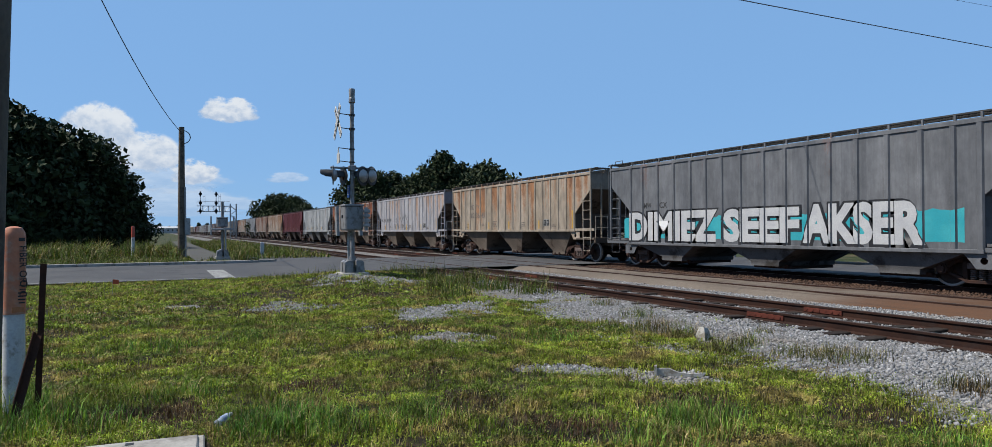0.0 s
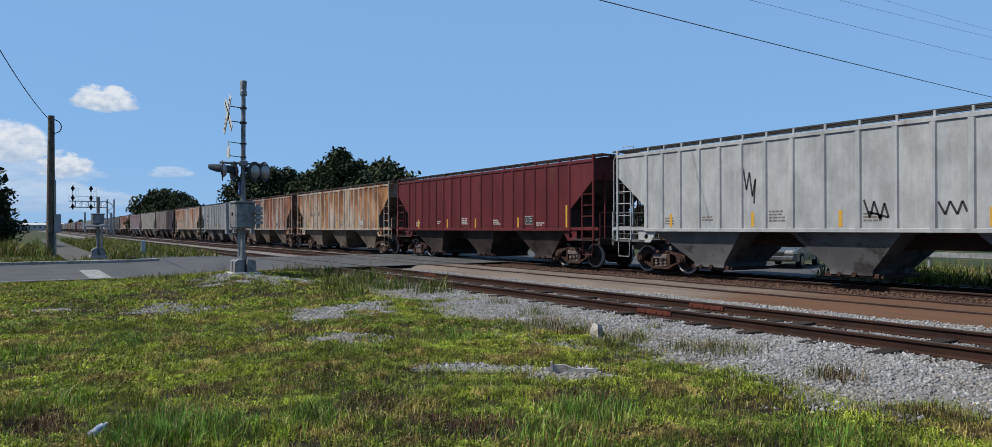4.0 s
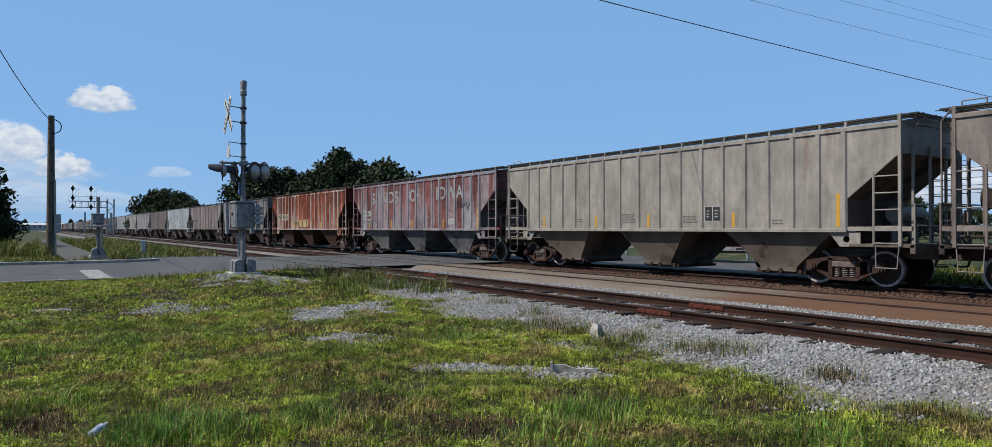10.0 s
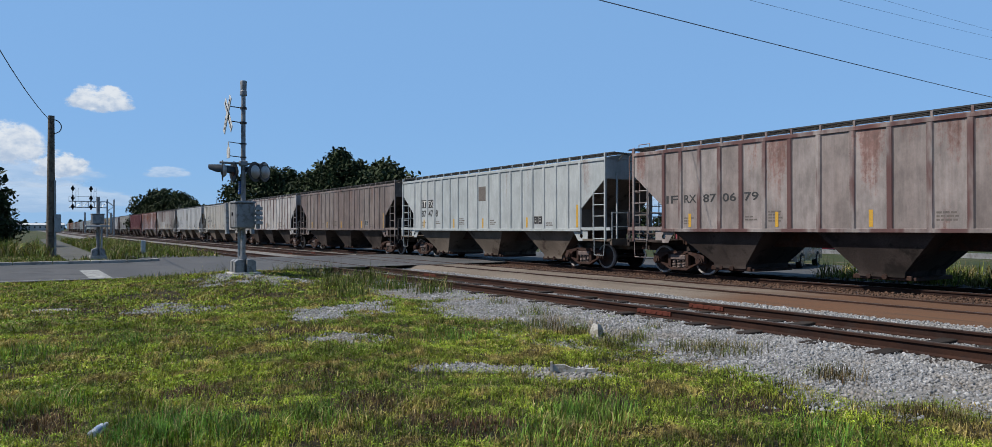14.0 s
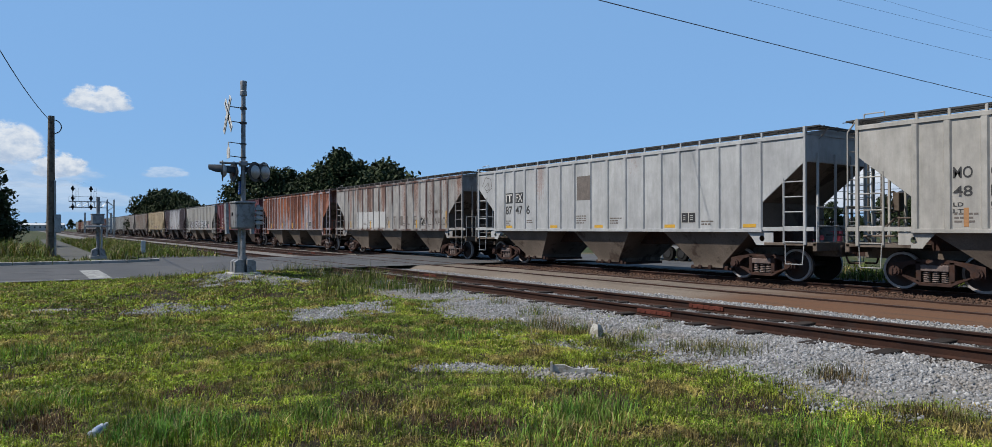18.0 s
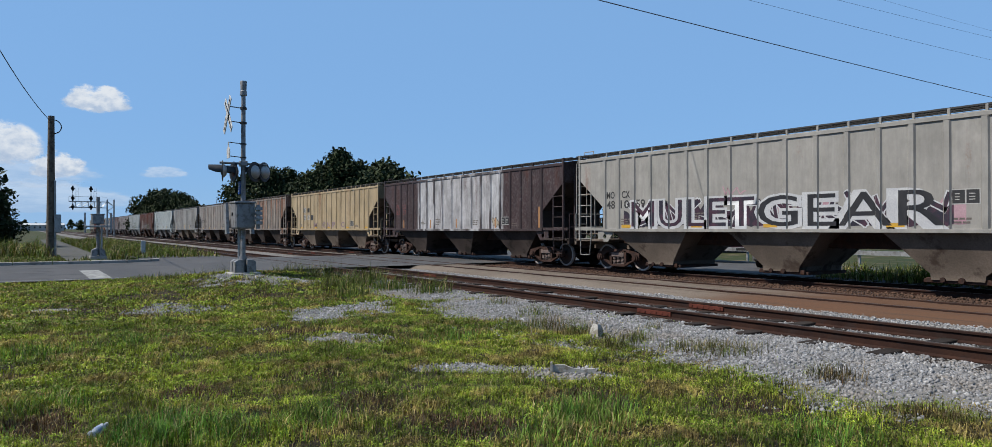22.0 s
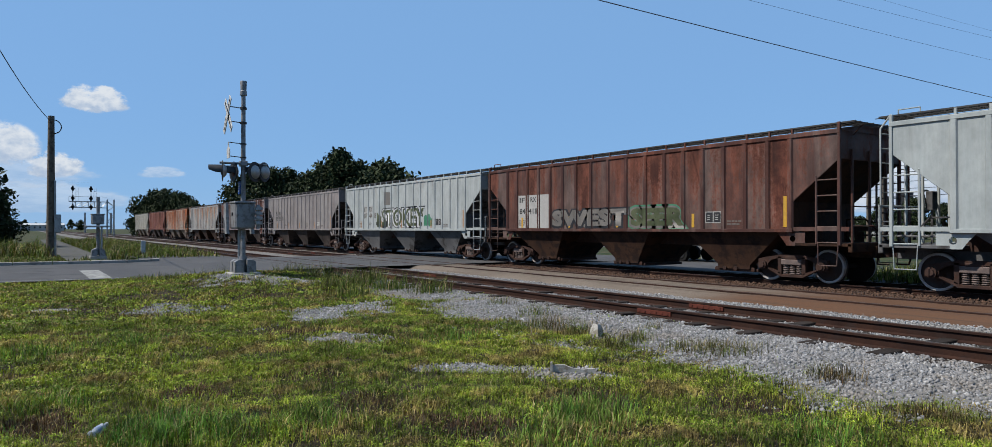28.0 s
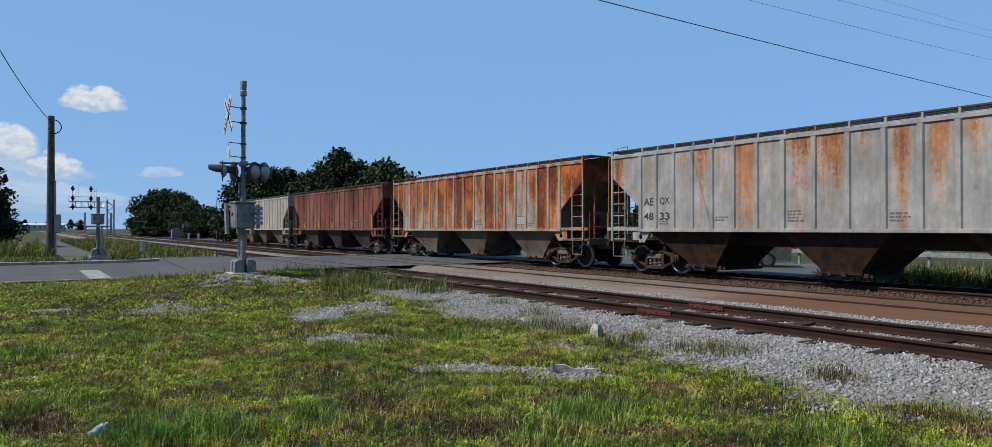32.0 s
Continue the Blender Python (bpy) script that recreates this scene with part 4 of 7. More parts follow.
def word(text, y, z, w, h, x, bold=0.0):
    """A word's flat mesh on the wagon's near side: from y towards -y, its foot at z."""
    cu = bpy.data.curves.new("word", "FONT")
    cu.body, cu.size, cu.resolution_u, cu.offset, cu.dimensions = text, 1.0, 3, bold, "2D"
    cu.fill_mode = "BOTH"
    tmp = bpy.data.objects.new("word", cu)
    me = bpy.data.meshes.new_from_object(tmp)
    bpy.data.objects.remove(tmp)
    bpy.data.curves.remove(cu)
    me.materials.clear()
    xs, ys = [v.co.x for v in me.vertices], [v.co.y for v in me.vertices]
    x0, x1, y0, y1 = min(xs), max(xs), min(ys), max(ys)
    for v in me.vertices:
        v.co = (x, y - (v.co.x - x0) / (x1 - x0) * w, z + (v.co.y - y0) / (y1 - y0) * h)
    return me


def patch(k, y, z, w, h, material, label, name="patch", x=-HW - 0.002, rough=0.0, seed=1):
    rr = random.Random(seed)
    n = max(2, int(w / 0.15)) if rough else 1
    top = [(x, y - w * i / n, z + h + rough * rr.uniform(-1, 1)) for i in range(n + 1)]
    bot = [(x, y - w * i / n, z + rough * 0.3 * rr.uniform(0, 1)) for i in range(n, -1, -1)]
    me = bpy.data.meshes.new(name)
    if rough:
        me.from_pydata(top + bot[::-1], [], [(i, i + 1, n + 2 + i, n + 1 + i) for i in range(n)])
    else:
        me.from_pydata(top + bot, [], [(0, 1, 2, 3)])
    return paint_on(k, me, material, name, label, -x - HW)


def mark(k, text, y, z, w, h, material, back=None):
    """Stencilled reporting mark, with an optional painted patch behind each group of characters."""
    ys = ribs_of(k)
    used = []
    i = 0
    for gword in text.split(" "):
        if gword:
            wide = w * len(gword) / len(text)
            mid = y - w * i / len(text) - wide / 2
            if wide < 0.72:
                free = [j for j in range(len(ys) - 1) if j not in used]
                j = min(free, key=lambda q: abs((ys[q] + ys[q + 1]) / 2 - mid))
                used.append(j)
                lo, hi = ys[j] + 0.11 + wide / 2, ys[j + 1] - 0.11 - wide / 2
                mid = min(max(mid, lo), hi) if lo < hi else (ys[j] + ys[j + 1]) / 2
            if back:
                patch(k, mid + wide / 2 + 0.05, z - 0.05, wide + 0.1, h + 0.1, back, "painted patch behind the mark")
            paint_on(k, word(gword, mid + wide / 2, z, wide, h, -HW - 0.006, 0.016), material, "reporting_mark", "stencilled reporting mark", 0.006)
        i += len(gword) + 1


def stencil(k, y, z, w, h, dark=True):
    """A small framed data panel of two cells whose lines cannot be read."""
    patch(k, y + 0.025, z - 0.025, w + 0.05, h + 0.05, M_BOXW if dark else M_FADED, "small data panel", "data_panel", -HW - 0.003)
    x = -HW - 0.006
    for material, cells in ((M_BOXB if dark else M_BOXW, [(0.0, 0.0, 0.47, 1.0), (0.53, 0.0, 0.47, 1.0)]),
                            (M_BOXW if dark else M_FADED, [(c + 0.10, r, ww, 0.07) for c, ww in ((0.0, 0.18), (0.53, 0.22)) for r in (0.25, 0.45, 0.68)])):
        g = Geo()
        for c, r, cw, ch in cells:
            a, b = y - c * w, z + r * h
            g.add([(x, a, b), (x, a - cw * w, b), (x, a - cw * w, b + ch * h), (x, a, b + ch * h)], [(0, 1, 2, 3)])
        paint_on(k, g.mesh("data_line", None, False, False), material, "data_line", "unreadable lines", -x - HW)
        x -= 0.003


def burner(k, text, y, z, w, h, fill, edge, label, bold=0.05, halo=None):
    """Outlined graffiti lettering: an edge layer, then the filled letters."""
    if halo:
        paint_on(k, word(text, y + 0.14, z - 0.10, w + 0.3, h + 0.25, -HW - 0.003, bold + 0.12), halo, "graffiti", label, 0.003)
    paint_on(k, word(text, y + 0.09, z - 0.06, w + 0.18, h + 0.15, -HW - 0.005, bold + 0.075), edge, "graffiti", label, 0.005)
    paint_on(k, word(text, y, z + 0.03, w, h, -HW - 0.008, bold), fill, "graffiti", label, 0.008)


def scrawl(k, pts, r, material, label):
    """A single sprayed line through the points (y, z)."""
    g = Geo()
    x = -HW - 0.004
    for (y0, z0), (y1, z1) in zip(pts, pts[1:]):
        d = Vector((y1 - y0, z1 - z0)).normalized() * r
        g.add([(x, y0 - d.y, z0 + d.x), (x, y1 - d.y, z1 + d.x), (x, y1 + d.y, z1 - d.x), (x, y0 + d.y, z0 - d.x)], [(0, 1, 2, 3)])
    paint_on(k, g.mesh("graffiti", None, False, False), material, "graffiti", label, 0.004)


def wild(k, y, z, w, h, n, fill, edge, seed, label):
    """Interlocking sprayed strokes, each edged in a second colour."""
    rr = random.Random(seed)
    for layer, material, r in ((0, edge, 0.085), (1, fill, 0.052)):
        g = Geo()
        x = -HW - 0.0032 - 0.0008 * layer
        rr.seed(seed)
        for i in range(n):
            a = y - w * (i + 0.5) / n
            pts = [(a + rr.uniform(-0.5, 0.5) * w / n * 1.3, z + h * rr.uniform(0.02, 0.98)) for q in range(4)]
            for (y0, z0), (y1, z1) in zip(pts, pts[1:]):
                d = Vector((y1 - y0, z1 - z0)).normalized()
                y0, z0, y1, z1 = y0 - d.x * r, z0 - d.y * r, y1 + d.x * r, z1 + d.y * r
                g.add([(x, y0 - d.y * r, z0 + d.x * r), (x, y1 - d.y * r, z1 + d.x * r), (x, y1 + d.y * r, z1 - d.x * r), (x, y0 + d.y * r, z0 - d.x * r)], [(0, 1, 2, 3)])
                x -= 0.000008
        paint_on(k, g.mesh("graffiti", None, False, False), material, "graffiti", label, -x - HW)


def small_print(k, y, z, w, lines, material):
    """A block of stencilled lines too small to read."""
    rr = random.Random(k * 31 + int(y * 10))
    x = -HW - 0.004
    g = Geo()
    for i in range(lines):
        zz, a, ww = z + i * 0.085, y, 0.0
        while ww < w * rr.uniform(0.6, 1.0):
            b = rr.uniform(0.06, 0.16)
            g.add([(x, a, zz), (x, a - b, zz), (x, a - b, zz + 0.045), (x, a, zz + 0.045)], [(0, 1, 2, 3)])
            a -= b + 0.025
            ww += b + 0.025
    paint_on(k, g.mesh("small_print", None, False, False), material, "small_print", "unreadable small lettering", 0.004)


# the turquoise piece
patch(0, 7.15, 1.12, 13.5, 0.80, M_CYAN, "turquoise sprayed band", "graffiti", -HW - 0.002, 0.05)
burner(0, "DIMIEZ", 6.75, 1.00, 4.92, 1.12, M_SPRAYW, M_SPRAYK, "white graffiti letters with black edges", 0.05)
burner(0, "SEEF", 1.54, 1.00, 3.13, 1.12, M_SPRAYW, M_SPRAYK, "white graffiti letters with black edges", 0.05)
burner(0, "AKSER", -1.70, 1.00, 3.71, 1.17, M_SPRAYW, M_SPRAYK, "white graffiti letters with black edges", 0.05)
mark(0, "MW  CX", 5.86, 2.29, 1.37, 0.22, M_MARK_D)
mark(1, "ND YX", 5.23, 2.73, 1.27, 0.28, M_FADED)
mark(1, "82 36 45", 5.23, 2.20, 2.03, 0.32, M_FADED)
mark(2, "NA HX  478 598", 6.58, 2.16, 2.74, 0.30, M_MARK_D)
scrawl(2, [(3.0, 1.7), (2.9, 2.1), (2.75, 1.6), (2.6, 2.5), (2.3, 1.75), (2.15, 2.05), (2.0, 1.6), (1.9, 2.6), (1.55, 2.2), (1.4, 2.55), (1.2, 2.1), (1.0, 1.55)], 0.022, M_SPRAYK, "thin black scrawl")
scrawl(2, [(1.1, 2.3), (0.8, 2.6), (0.5, 2.2), (0.3, 2.72), (0.0, 2.3), (-0.15, 2.8), (-0.35, 2.3), (-0.5, 2.1), (-0.2, 1.9), (-0.45, 1.6), (0.1, 1.75), (0.3, 1.55)], 0.022, M_SPRAYK, "thin black scrawl")
mark(3, "PL  CX", 6.64, 2.32, 1.12, 0.25, M_MARK_D)
mark(3, "185 63", 6.64, 1.85, 1.12, 0.21, M_MARK_D)
patch(3, -3.85, 1.75, 0.50, 0.40, M_FADED, "dark faded data panel", "data_panel")
patch(3, -5.37, 1.75, 0.50, 0.40, M_FADED, "dark faded data panel", "data_panel")
mark(6, "ND  YX", 5.01, 2.84, 1.18, 0.27, M_MARK_D)
mark(6, "82 37 30", 5.01, 2.37, 1.97, 0.27, M_MARK_D)
mark(7, "US LX", 5.99, 2.41, 1.12, 0.28, M_MARK_D)
mark(7, "78 77", 5.99, 1.65, 1.12, 0.24, M_MARK_D)
mark(8, "MW  CX", 5.24, 2.74, 1.13, 0.26, M_MARK_D)
mark(8, "462 199", 5.33, 2.24, 1.29, 0.24, M_MARK_D)
for yy in (3.45, 2.65, 0.4, -0.95, -4.4):
    patch(8, yy, 1.62, 0.14, 0.42, M_BOXB, "black sprayed block")
mark(9, "ND  YX", 5.25, 2.86, 1.21, 0.23, M_FADED)
mark(9, "82 38 06", 5.25, 2.36, 2.02, 0.27, M_MARK_D)
mark(10, "MO CX", 6.66, 2.43, 1.17, 0.26, M_MARK_D, M_BOXW)
mark(10, "98 20 05", 6.66, 2.06, 1.90, 0.26, M_MARK_W, M_BOXB)
stencil(11, -2.35, 1.72, 0.56, 0.42)
mark(12, "SANDS", 5.30, 2.93, 3.63, 0.66, M_PALE)
mark(12, "OF", 0.27, 2.93, 1.08, 0.66, M_PALE)
mark(12, "IOWA", -2.67, 2.93, 2.61, 0.66, M_PALE)
mark(12, "WF RX", 6.70, 2.28, 0.99, 0.22, M_MARK_D, M_BOXW)
mark(12, "824 443", 6.70, 1.78, 1.07, 0.22, M_MARK_D, M_BOXW)
scrawl(12, [(5.35, 2.0), (5.2, 1.65), (5.05, 2.05), (4.95, 1.7), (4.75, 2.0), (4.6, 1.72), (4.5, 1.95)], 0.02, M_SPRAYK, "small black scrawl")
patch(13, 6.68, 2.14, 3.0, 0.50, M_TANPATCH, "pale band behind the mark", "patch", -HW - 0.002, 0.02)
mark(13, "NA HX 480 241", 6.60, 2.28, 2.75, 0.26, M_MARK_D)
patch(13, 2.6, 1.6, 3.4, 0.55, surface("faded_yellow_patch", (0.46, 0.28, 0.10), (0.52, 0.36, 0.17), 2.0, 0.7), "faded yellow painted block", "patch", -HW - 0.002, 0.02)
scrawl(13, [(2.5, 2.1), (2.35, 1.75), (2.25, 2.0), (2.1, 1.75), (1.95, 2.1), (1.8, 1.75), (1.6, 2.0), (1.5, 1.8)], 0.022, M_SPRAYK, "small black scrawl")
mark(14, "FU RX 83 38 02", 6.71, 2.19, 3.48, 0.36, M_MARK_D, M_BOXW)
mark(15, "IF RX 87 06 79", 6.56, 2.29, 3.35, 0.25, M_MARK_D)
mark(16, "IT FX", 5.95, 2.60, 1.30, 0.32, M_MARK_W, M_BOXB)
mark(16, "87 47 8", 5.95, 2.09, 1.70, 0.34, M_MARK_D)
patch(16, 0.36, 2.74, 0.60, 0.66, M_FADED, "faded shield-shaped emblem", "emblem")
mark(18, "PL CX", 5.6, 2.45, 1.2, 0.22, M_FADED)
mark(18, "23  935", 5.6, 2.1, 1.4, 0.24, M_FADED)
mark(19, "MO  CX", 5.98, 2.61, 1.18, 0.26, M_MARK_D)
mark(19, "48  10  83", 5.98, 2.20, 1.94, 0.24, M_MARK_D)
mark(20, "IT FX", 5.99, 2.62, 1.22, 0.34, M_MARK_W, M_BOXB)
mark(20, "87 47 6", 5.94, 2.09, 1.69, 0.36, M_MARK_D)
patch(20, 1.2, 2.55, 0.8, 0.9, M_FADED, "faded square emblem", "emblem")
scrawl(20, [(7.8, 3.4), (7.5, 3.8), (7.1, 3.7), (7.0, 3.3), (7.4, 3.1), (7.6, 3.35), (7.3, 3.55), (7.2, 3.25), (7.5, 3.2)], 0.012, M_FADED, "faint doodle")
mark(21, "SINALOA", -5.1, 1.65, 1.7, 0.42, M_FADED)
mark(21, "QUI", -3.85, 1.65, 0.85, 0.42, M_FADED)
mark(21, "O T I L E N", 0.6, 1.68, 3.2, 0.5, M_FADED)
patch(21, 4.6, 1.55, 4.2, 0.95, surface("pale_overpaint", (0.50, 0.50, 0.50), (0.55, 0.55, 0.54), 2.0, 0.7), "pale overpainted band", "patch", -HW - 0.002, 0.03)
mark(22, "PL CX", 6.70, 2.22, 1.24, 0.19, M_MARK_D)
mark(22, "18 35 9", 6.70, 1.92, 1.62, 0.23, M_MARK_D)
mark(23, "MO  CX", 6.08, 2.36, 1.19, 0.26, M_MARK_W)
mark(23, "494 005", 6.08, 1.97, 1.19, 0.28, M_MARK_W)
for yy in (7.05, 0.9, -1.9, -4.7):
    patch(23, yy, 1.56, 0.7, 0.10, M_YELLOW, "yellow reflective strip", "reflector", -HW - 0.003)
mark(24, "MO  CX", 6.65, 2.55, 1.19, 0.25, M_MARK_D)
mark(24, "48 10  59", 6.65, 2.19, 1.87, 0.29, M_MARK_D)
patch(24, 1.0, 1.55, 5.9, 0.50, M_PINK, "pink sprayed underlay", "graffiti", -HW - 0.002, 0.22, 4)
patch(24, 5.75, 1.52, 10.4, 0.62, M_PURPLE, "dark purple sprayed ground", "graffiti", -HW - 0.0025, 0.26, 9)
burner(24, "MULET", 5.38, 1.52, 4.9, 0.86, M_PURPLE, M_SPRAYW, "dark purple graffiti letters", 0.0)
burner(24, "GEAR", 0.40, 1.52, 4.9, 0.86, M_SPRAYK, M_SPRAYW, "black graffiti letters edged in white", 0.0)
wild(24, 5.6, 1.55, 10.2, 0.85, 16, M_PURPLE, M_SPRAYW, 5, "dark graffiti strokes edged in white")
scrawl(24, [(1.6, 2.75), (1.5, 2.5), (1.4, 2.7), (1.3, 2.5), (1.1, 2.7), (1.0, 2.5), (0.8, 2.6)], 0.02, M_PINK, "thin pink tag")
stencil(24, -4.62, 2.05, 0.54, 0.3)
mark(25, "PL CX", 6.31, 2.57, 1.05, 0.25, M_MARK_R)
mark(25, "162 37", 6.31, 2.24, 1.05, 0.27, M_MARK_R)
mark(26, "AEX", 5.21, 2.71, 0.62, 0.29, M_MARK_D, M_BOXW)
mark(26, "220", 5.18, 2.17, 0.55, 0.29, M_MARK_D, M_BOXW)
mark(26, "75", 4.34, 2.19, 0.38, 0.27, M_MARK_D, M_BOXW)
patch(26, 4.40, 2.69, 0.55, 0.31, M_BOXB, "black painted-out block")
patch(26, 3.65, 2.12, 0.58, 0.36, M_BOXB, "black painted-out block")
patch(27, 6.0, 1.55, 2.1, 1.30, M_TANPATCH, "pale overpainted patch", "patch", -HW - 0.002, 0.03)
mark(27, "PL CX", 5.79, 2.52, 1.22, 0.22, M_MARK_D)
mark(27, "19 362", 5.79, 2.20, 1.22, 0.22, M_MARK_D)
mark(28, "ND YY 823 766", 6.68, 2.18, 2.74, 0.34, M_MARK_D)
mark(29, "PL CX", 5.6, 2.5, 1.2, 0.25, M_FADED)
mark(30, "IT FX", 5.86, 2.62, 1.22, 0.34, M_MARK_W, M_BOXB)
mark(30, "87 71 2", 5.81, 2.12, 1.63, 0.32, M_MARK_D)
mark(30, "LD LT", 5.86, 1.84, 1.22, 0.12, M_MARK_W, M_BOXB)
mark(30, "LT WT", 5.86, 1.58, 1.22, 0.12, M_MARK_W, M_BOXB)
patch(31, 5.92, 1.52, 0.50, 1.35, M_BOXW, "white painted panel")
patch(31, 5.25, 1.52, 0.62, 1.35, M_BOXW, "white painted panel")
patch(31, 4.50, 1.52, 0.66, 1.35, M_BOXW, "white painted panel")
mark(31, "IF  RX", 5.83, 2.58, 1.14, 0.20, M_MARK_D)
mark(31, "84 418", 5.83, 2.10, 1.19, 0.22, M_MARK_D)
wild(31, 3.7, 1.55, 4.3, 0.58, 8, M_GREYSPRAY, M_SPRAYK, 3, "dull silver graffiti strokes")
burner(31, "SWEST", 3.64, 1.55, 4.18, 0.62, M_GREYSPRAY, M_SPRAYK, "dull silver graffiti letters", 0.06)
burner(31, "SEER", -0.67, 1.55, 2.40, 0.60, M_OLIVE, M_GREYSPRAY, "olive graffiti letters with pale edges", 0.06, M_GREEN)
mark(32, "IT FX", 5.44, 2.52, 1.05, 0.27, M_MARK_D, M_BOXW)
mark(32, "87 44 8", 5.44, 2.11, 1.59, 0.32, M_FADED)
patch(32, -2.6, 1.6, 0.9, 0.6, M_GREEN, "green sprayed cloud", "graffiti", -HW - 0.002, 0.2, 3)
patch(32, 3.3, 1.56, 1.6, 0.75, M_OLIVE, "olive sprayed ground", "graffiti", -HW - 0.002, 0.18, 6)
wild(32, 3.2, 1.6, 5.6, 0.9, 7, M_OLIVE, M_SPRAYK, 8, "olive-green graffiti strokes")
burner(32, "STOKEY", 2.59, 1.60, 5.2, 0.96, M_OLIVE, M_SPRAYW, "olive-green graffiti letters edged in white", 0.02, M_SPRAYK)
patch(32, 2.2, 2.85, 0.75, 0.75, M_GREYSPRAY, "grey square painted patch")
mark(33, "FU RX", 5.96, 2.58, 1.19, 0.30, M_MARK_D)
mark(33, "83 35  35", 5.96, 2.14, 1.93, 0.33, M_MARK_D)
mark(34, "PL  CX", 6.57, 2.54, 1.08, 0.25, M_MARK_D)
mark(34, "162 49", 6.57, 2.20, 1.08, 0.27, M_MARK_D)
scrawl(34, [(5.5, 2.0), (5.4, 1.75), (5.25, 2.05), (5.15, 1.8), (5.0, 2.0), (4.9, 1.75)], 0.03, M_SPRAYK, "small black tag")
mark(35, "AE QX", 6.51, 2.26, 1.08, 0.25, M_MARK_D)
mark(35, "48 33", 6.51, 1.77, 1.08, 0.25, M_MARK_D)
for k in (1, 2, 4, 5, 6, 7, 9, 10, 12, 14, 15, 16, 17, 18, 20, 21, 22, 25, 26, 28, 29, 30, 31, 32, 33, 34, 36, 37):
    stencil(k, RIB_Y[3] + 0.64, 1.68, 0.54, 0.30, k % 3 != 0)

for k in range(1, 37):
    ink = M_MARK_W if k in (5, 23) else M_FADED
    for j, lines, z in ((1, 3, 1.62), (3 + k % 2, 2, 1.72), (5 + k % 3, 4, 1.68), (9 + k % 2, 3, 1.66), (14, 2, 1.60)):
        a, b = RIB_Y[16 - j], RIB_Y[17 - j]
        small_print(k, b - 0.13, z, b - a - 0.34, lines, ink)
mark(19, "LD LMT", 5.98, 1.98, 0.62, 0.09, M_MARK_D)
mark(19, "LT WT", 5.98, 1.83, 0.52, 0.09, M_MARK_D)

scrawl(4, [(2.9, 3.2), (2.8, 2.6), (2.7, 3.1), (2.6, 2.4), (2.5, 2.9), (2.55, 2.2)], 0.025, M_SPRAYK, "small black tag")
scrawl(4, [(-0.6, 2.2), (-0.75, 1.75), (-0.85, 2.15), (-1.0, 1.7), (-1.1, 2.1), (-1.2, 1.75), (-0.7, 1.9)], 0.025, M_SPRAYK, "small black tag")
scrawl(4, [(-2.3, 2.1), (-2.45, 1.8), (-2.55, 2.1), (-2.7, 1.8), (-2.8, 2.1), (-2.9, 1.85)], 0.025, M_SPRAYK, "small black tag")
scrawl(12, [(-4.7, 2.9), (-4.8, 2.5), (-4.95, 2.85), (-5.05, 2.5), (-5.2, 2.9), (-5.3, 2.45), (-5.5, 2.75), (-5.7, 2.4), (-5.9, 2.7)], 0.028, M_SPRAYK, "black sprayed tag")
scrawl(13, [(0.1, 1.9), (0.0, 1.65), (-0.1, 1.9), (-0.2, 1.7), (-0.35, 2.0), (-0.45, 1.7), (-0.6, 1.95)], 0.03, M_SPRAYW, "white sprayed tag")
scrawl(30, [(1.0, 2.3), (0.9, 2.0), (0.8, 2.25), (0.7, 2.0), (0.6, 2.3)], 0.025, surface("crimson_spray", (0.6, 0.03, 0.10), (0.5, 0.03, 0.09)), "crimson tag")
mark(26, "M C N P O", 2.9, 1.58, 5.6, 0.36, surface("faded_purple_spray", (0.30, 0.22, 0.28), (0.36, 0.27, 0.28), 3.0))
mark(21, "CHUMITO", -4.7, 2.25, 1.5, 0.20, M_FADED)
wild(25, -3.2, 1.62, 0.55, 0.3, 3, M_TANPATCH, M_FADED, 2, "small pale tag")

# ---- crossing signals ----
M_LENS = plain("dark_red_lens", (0.10, 0.012, 0.012), 0.25)
M_DISC = surface("signal_disc", (0.022, 0.022, 0.024), (0.035, 0.035, 0.036), 5.0, 0.5)
M_BACK = surface("signal_housing", (0.42, 0.41, 0.40), (0.52, 0.51, 0.50), 5.0, 0.4, 0.5)
M_BLUE = plain("blue_sign", (0.02, 0.11, 0.45), 0.5)
M_SIGNW = surface("sign_white", (0.62, 0.62, 0.60), (0.70, 0.70, 0.68), 5.0, 0.5)


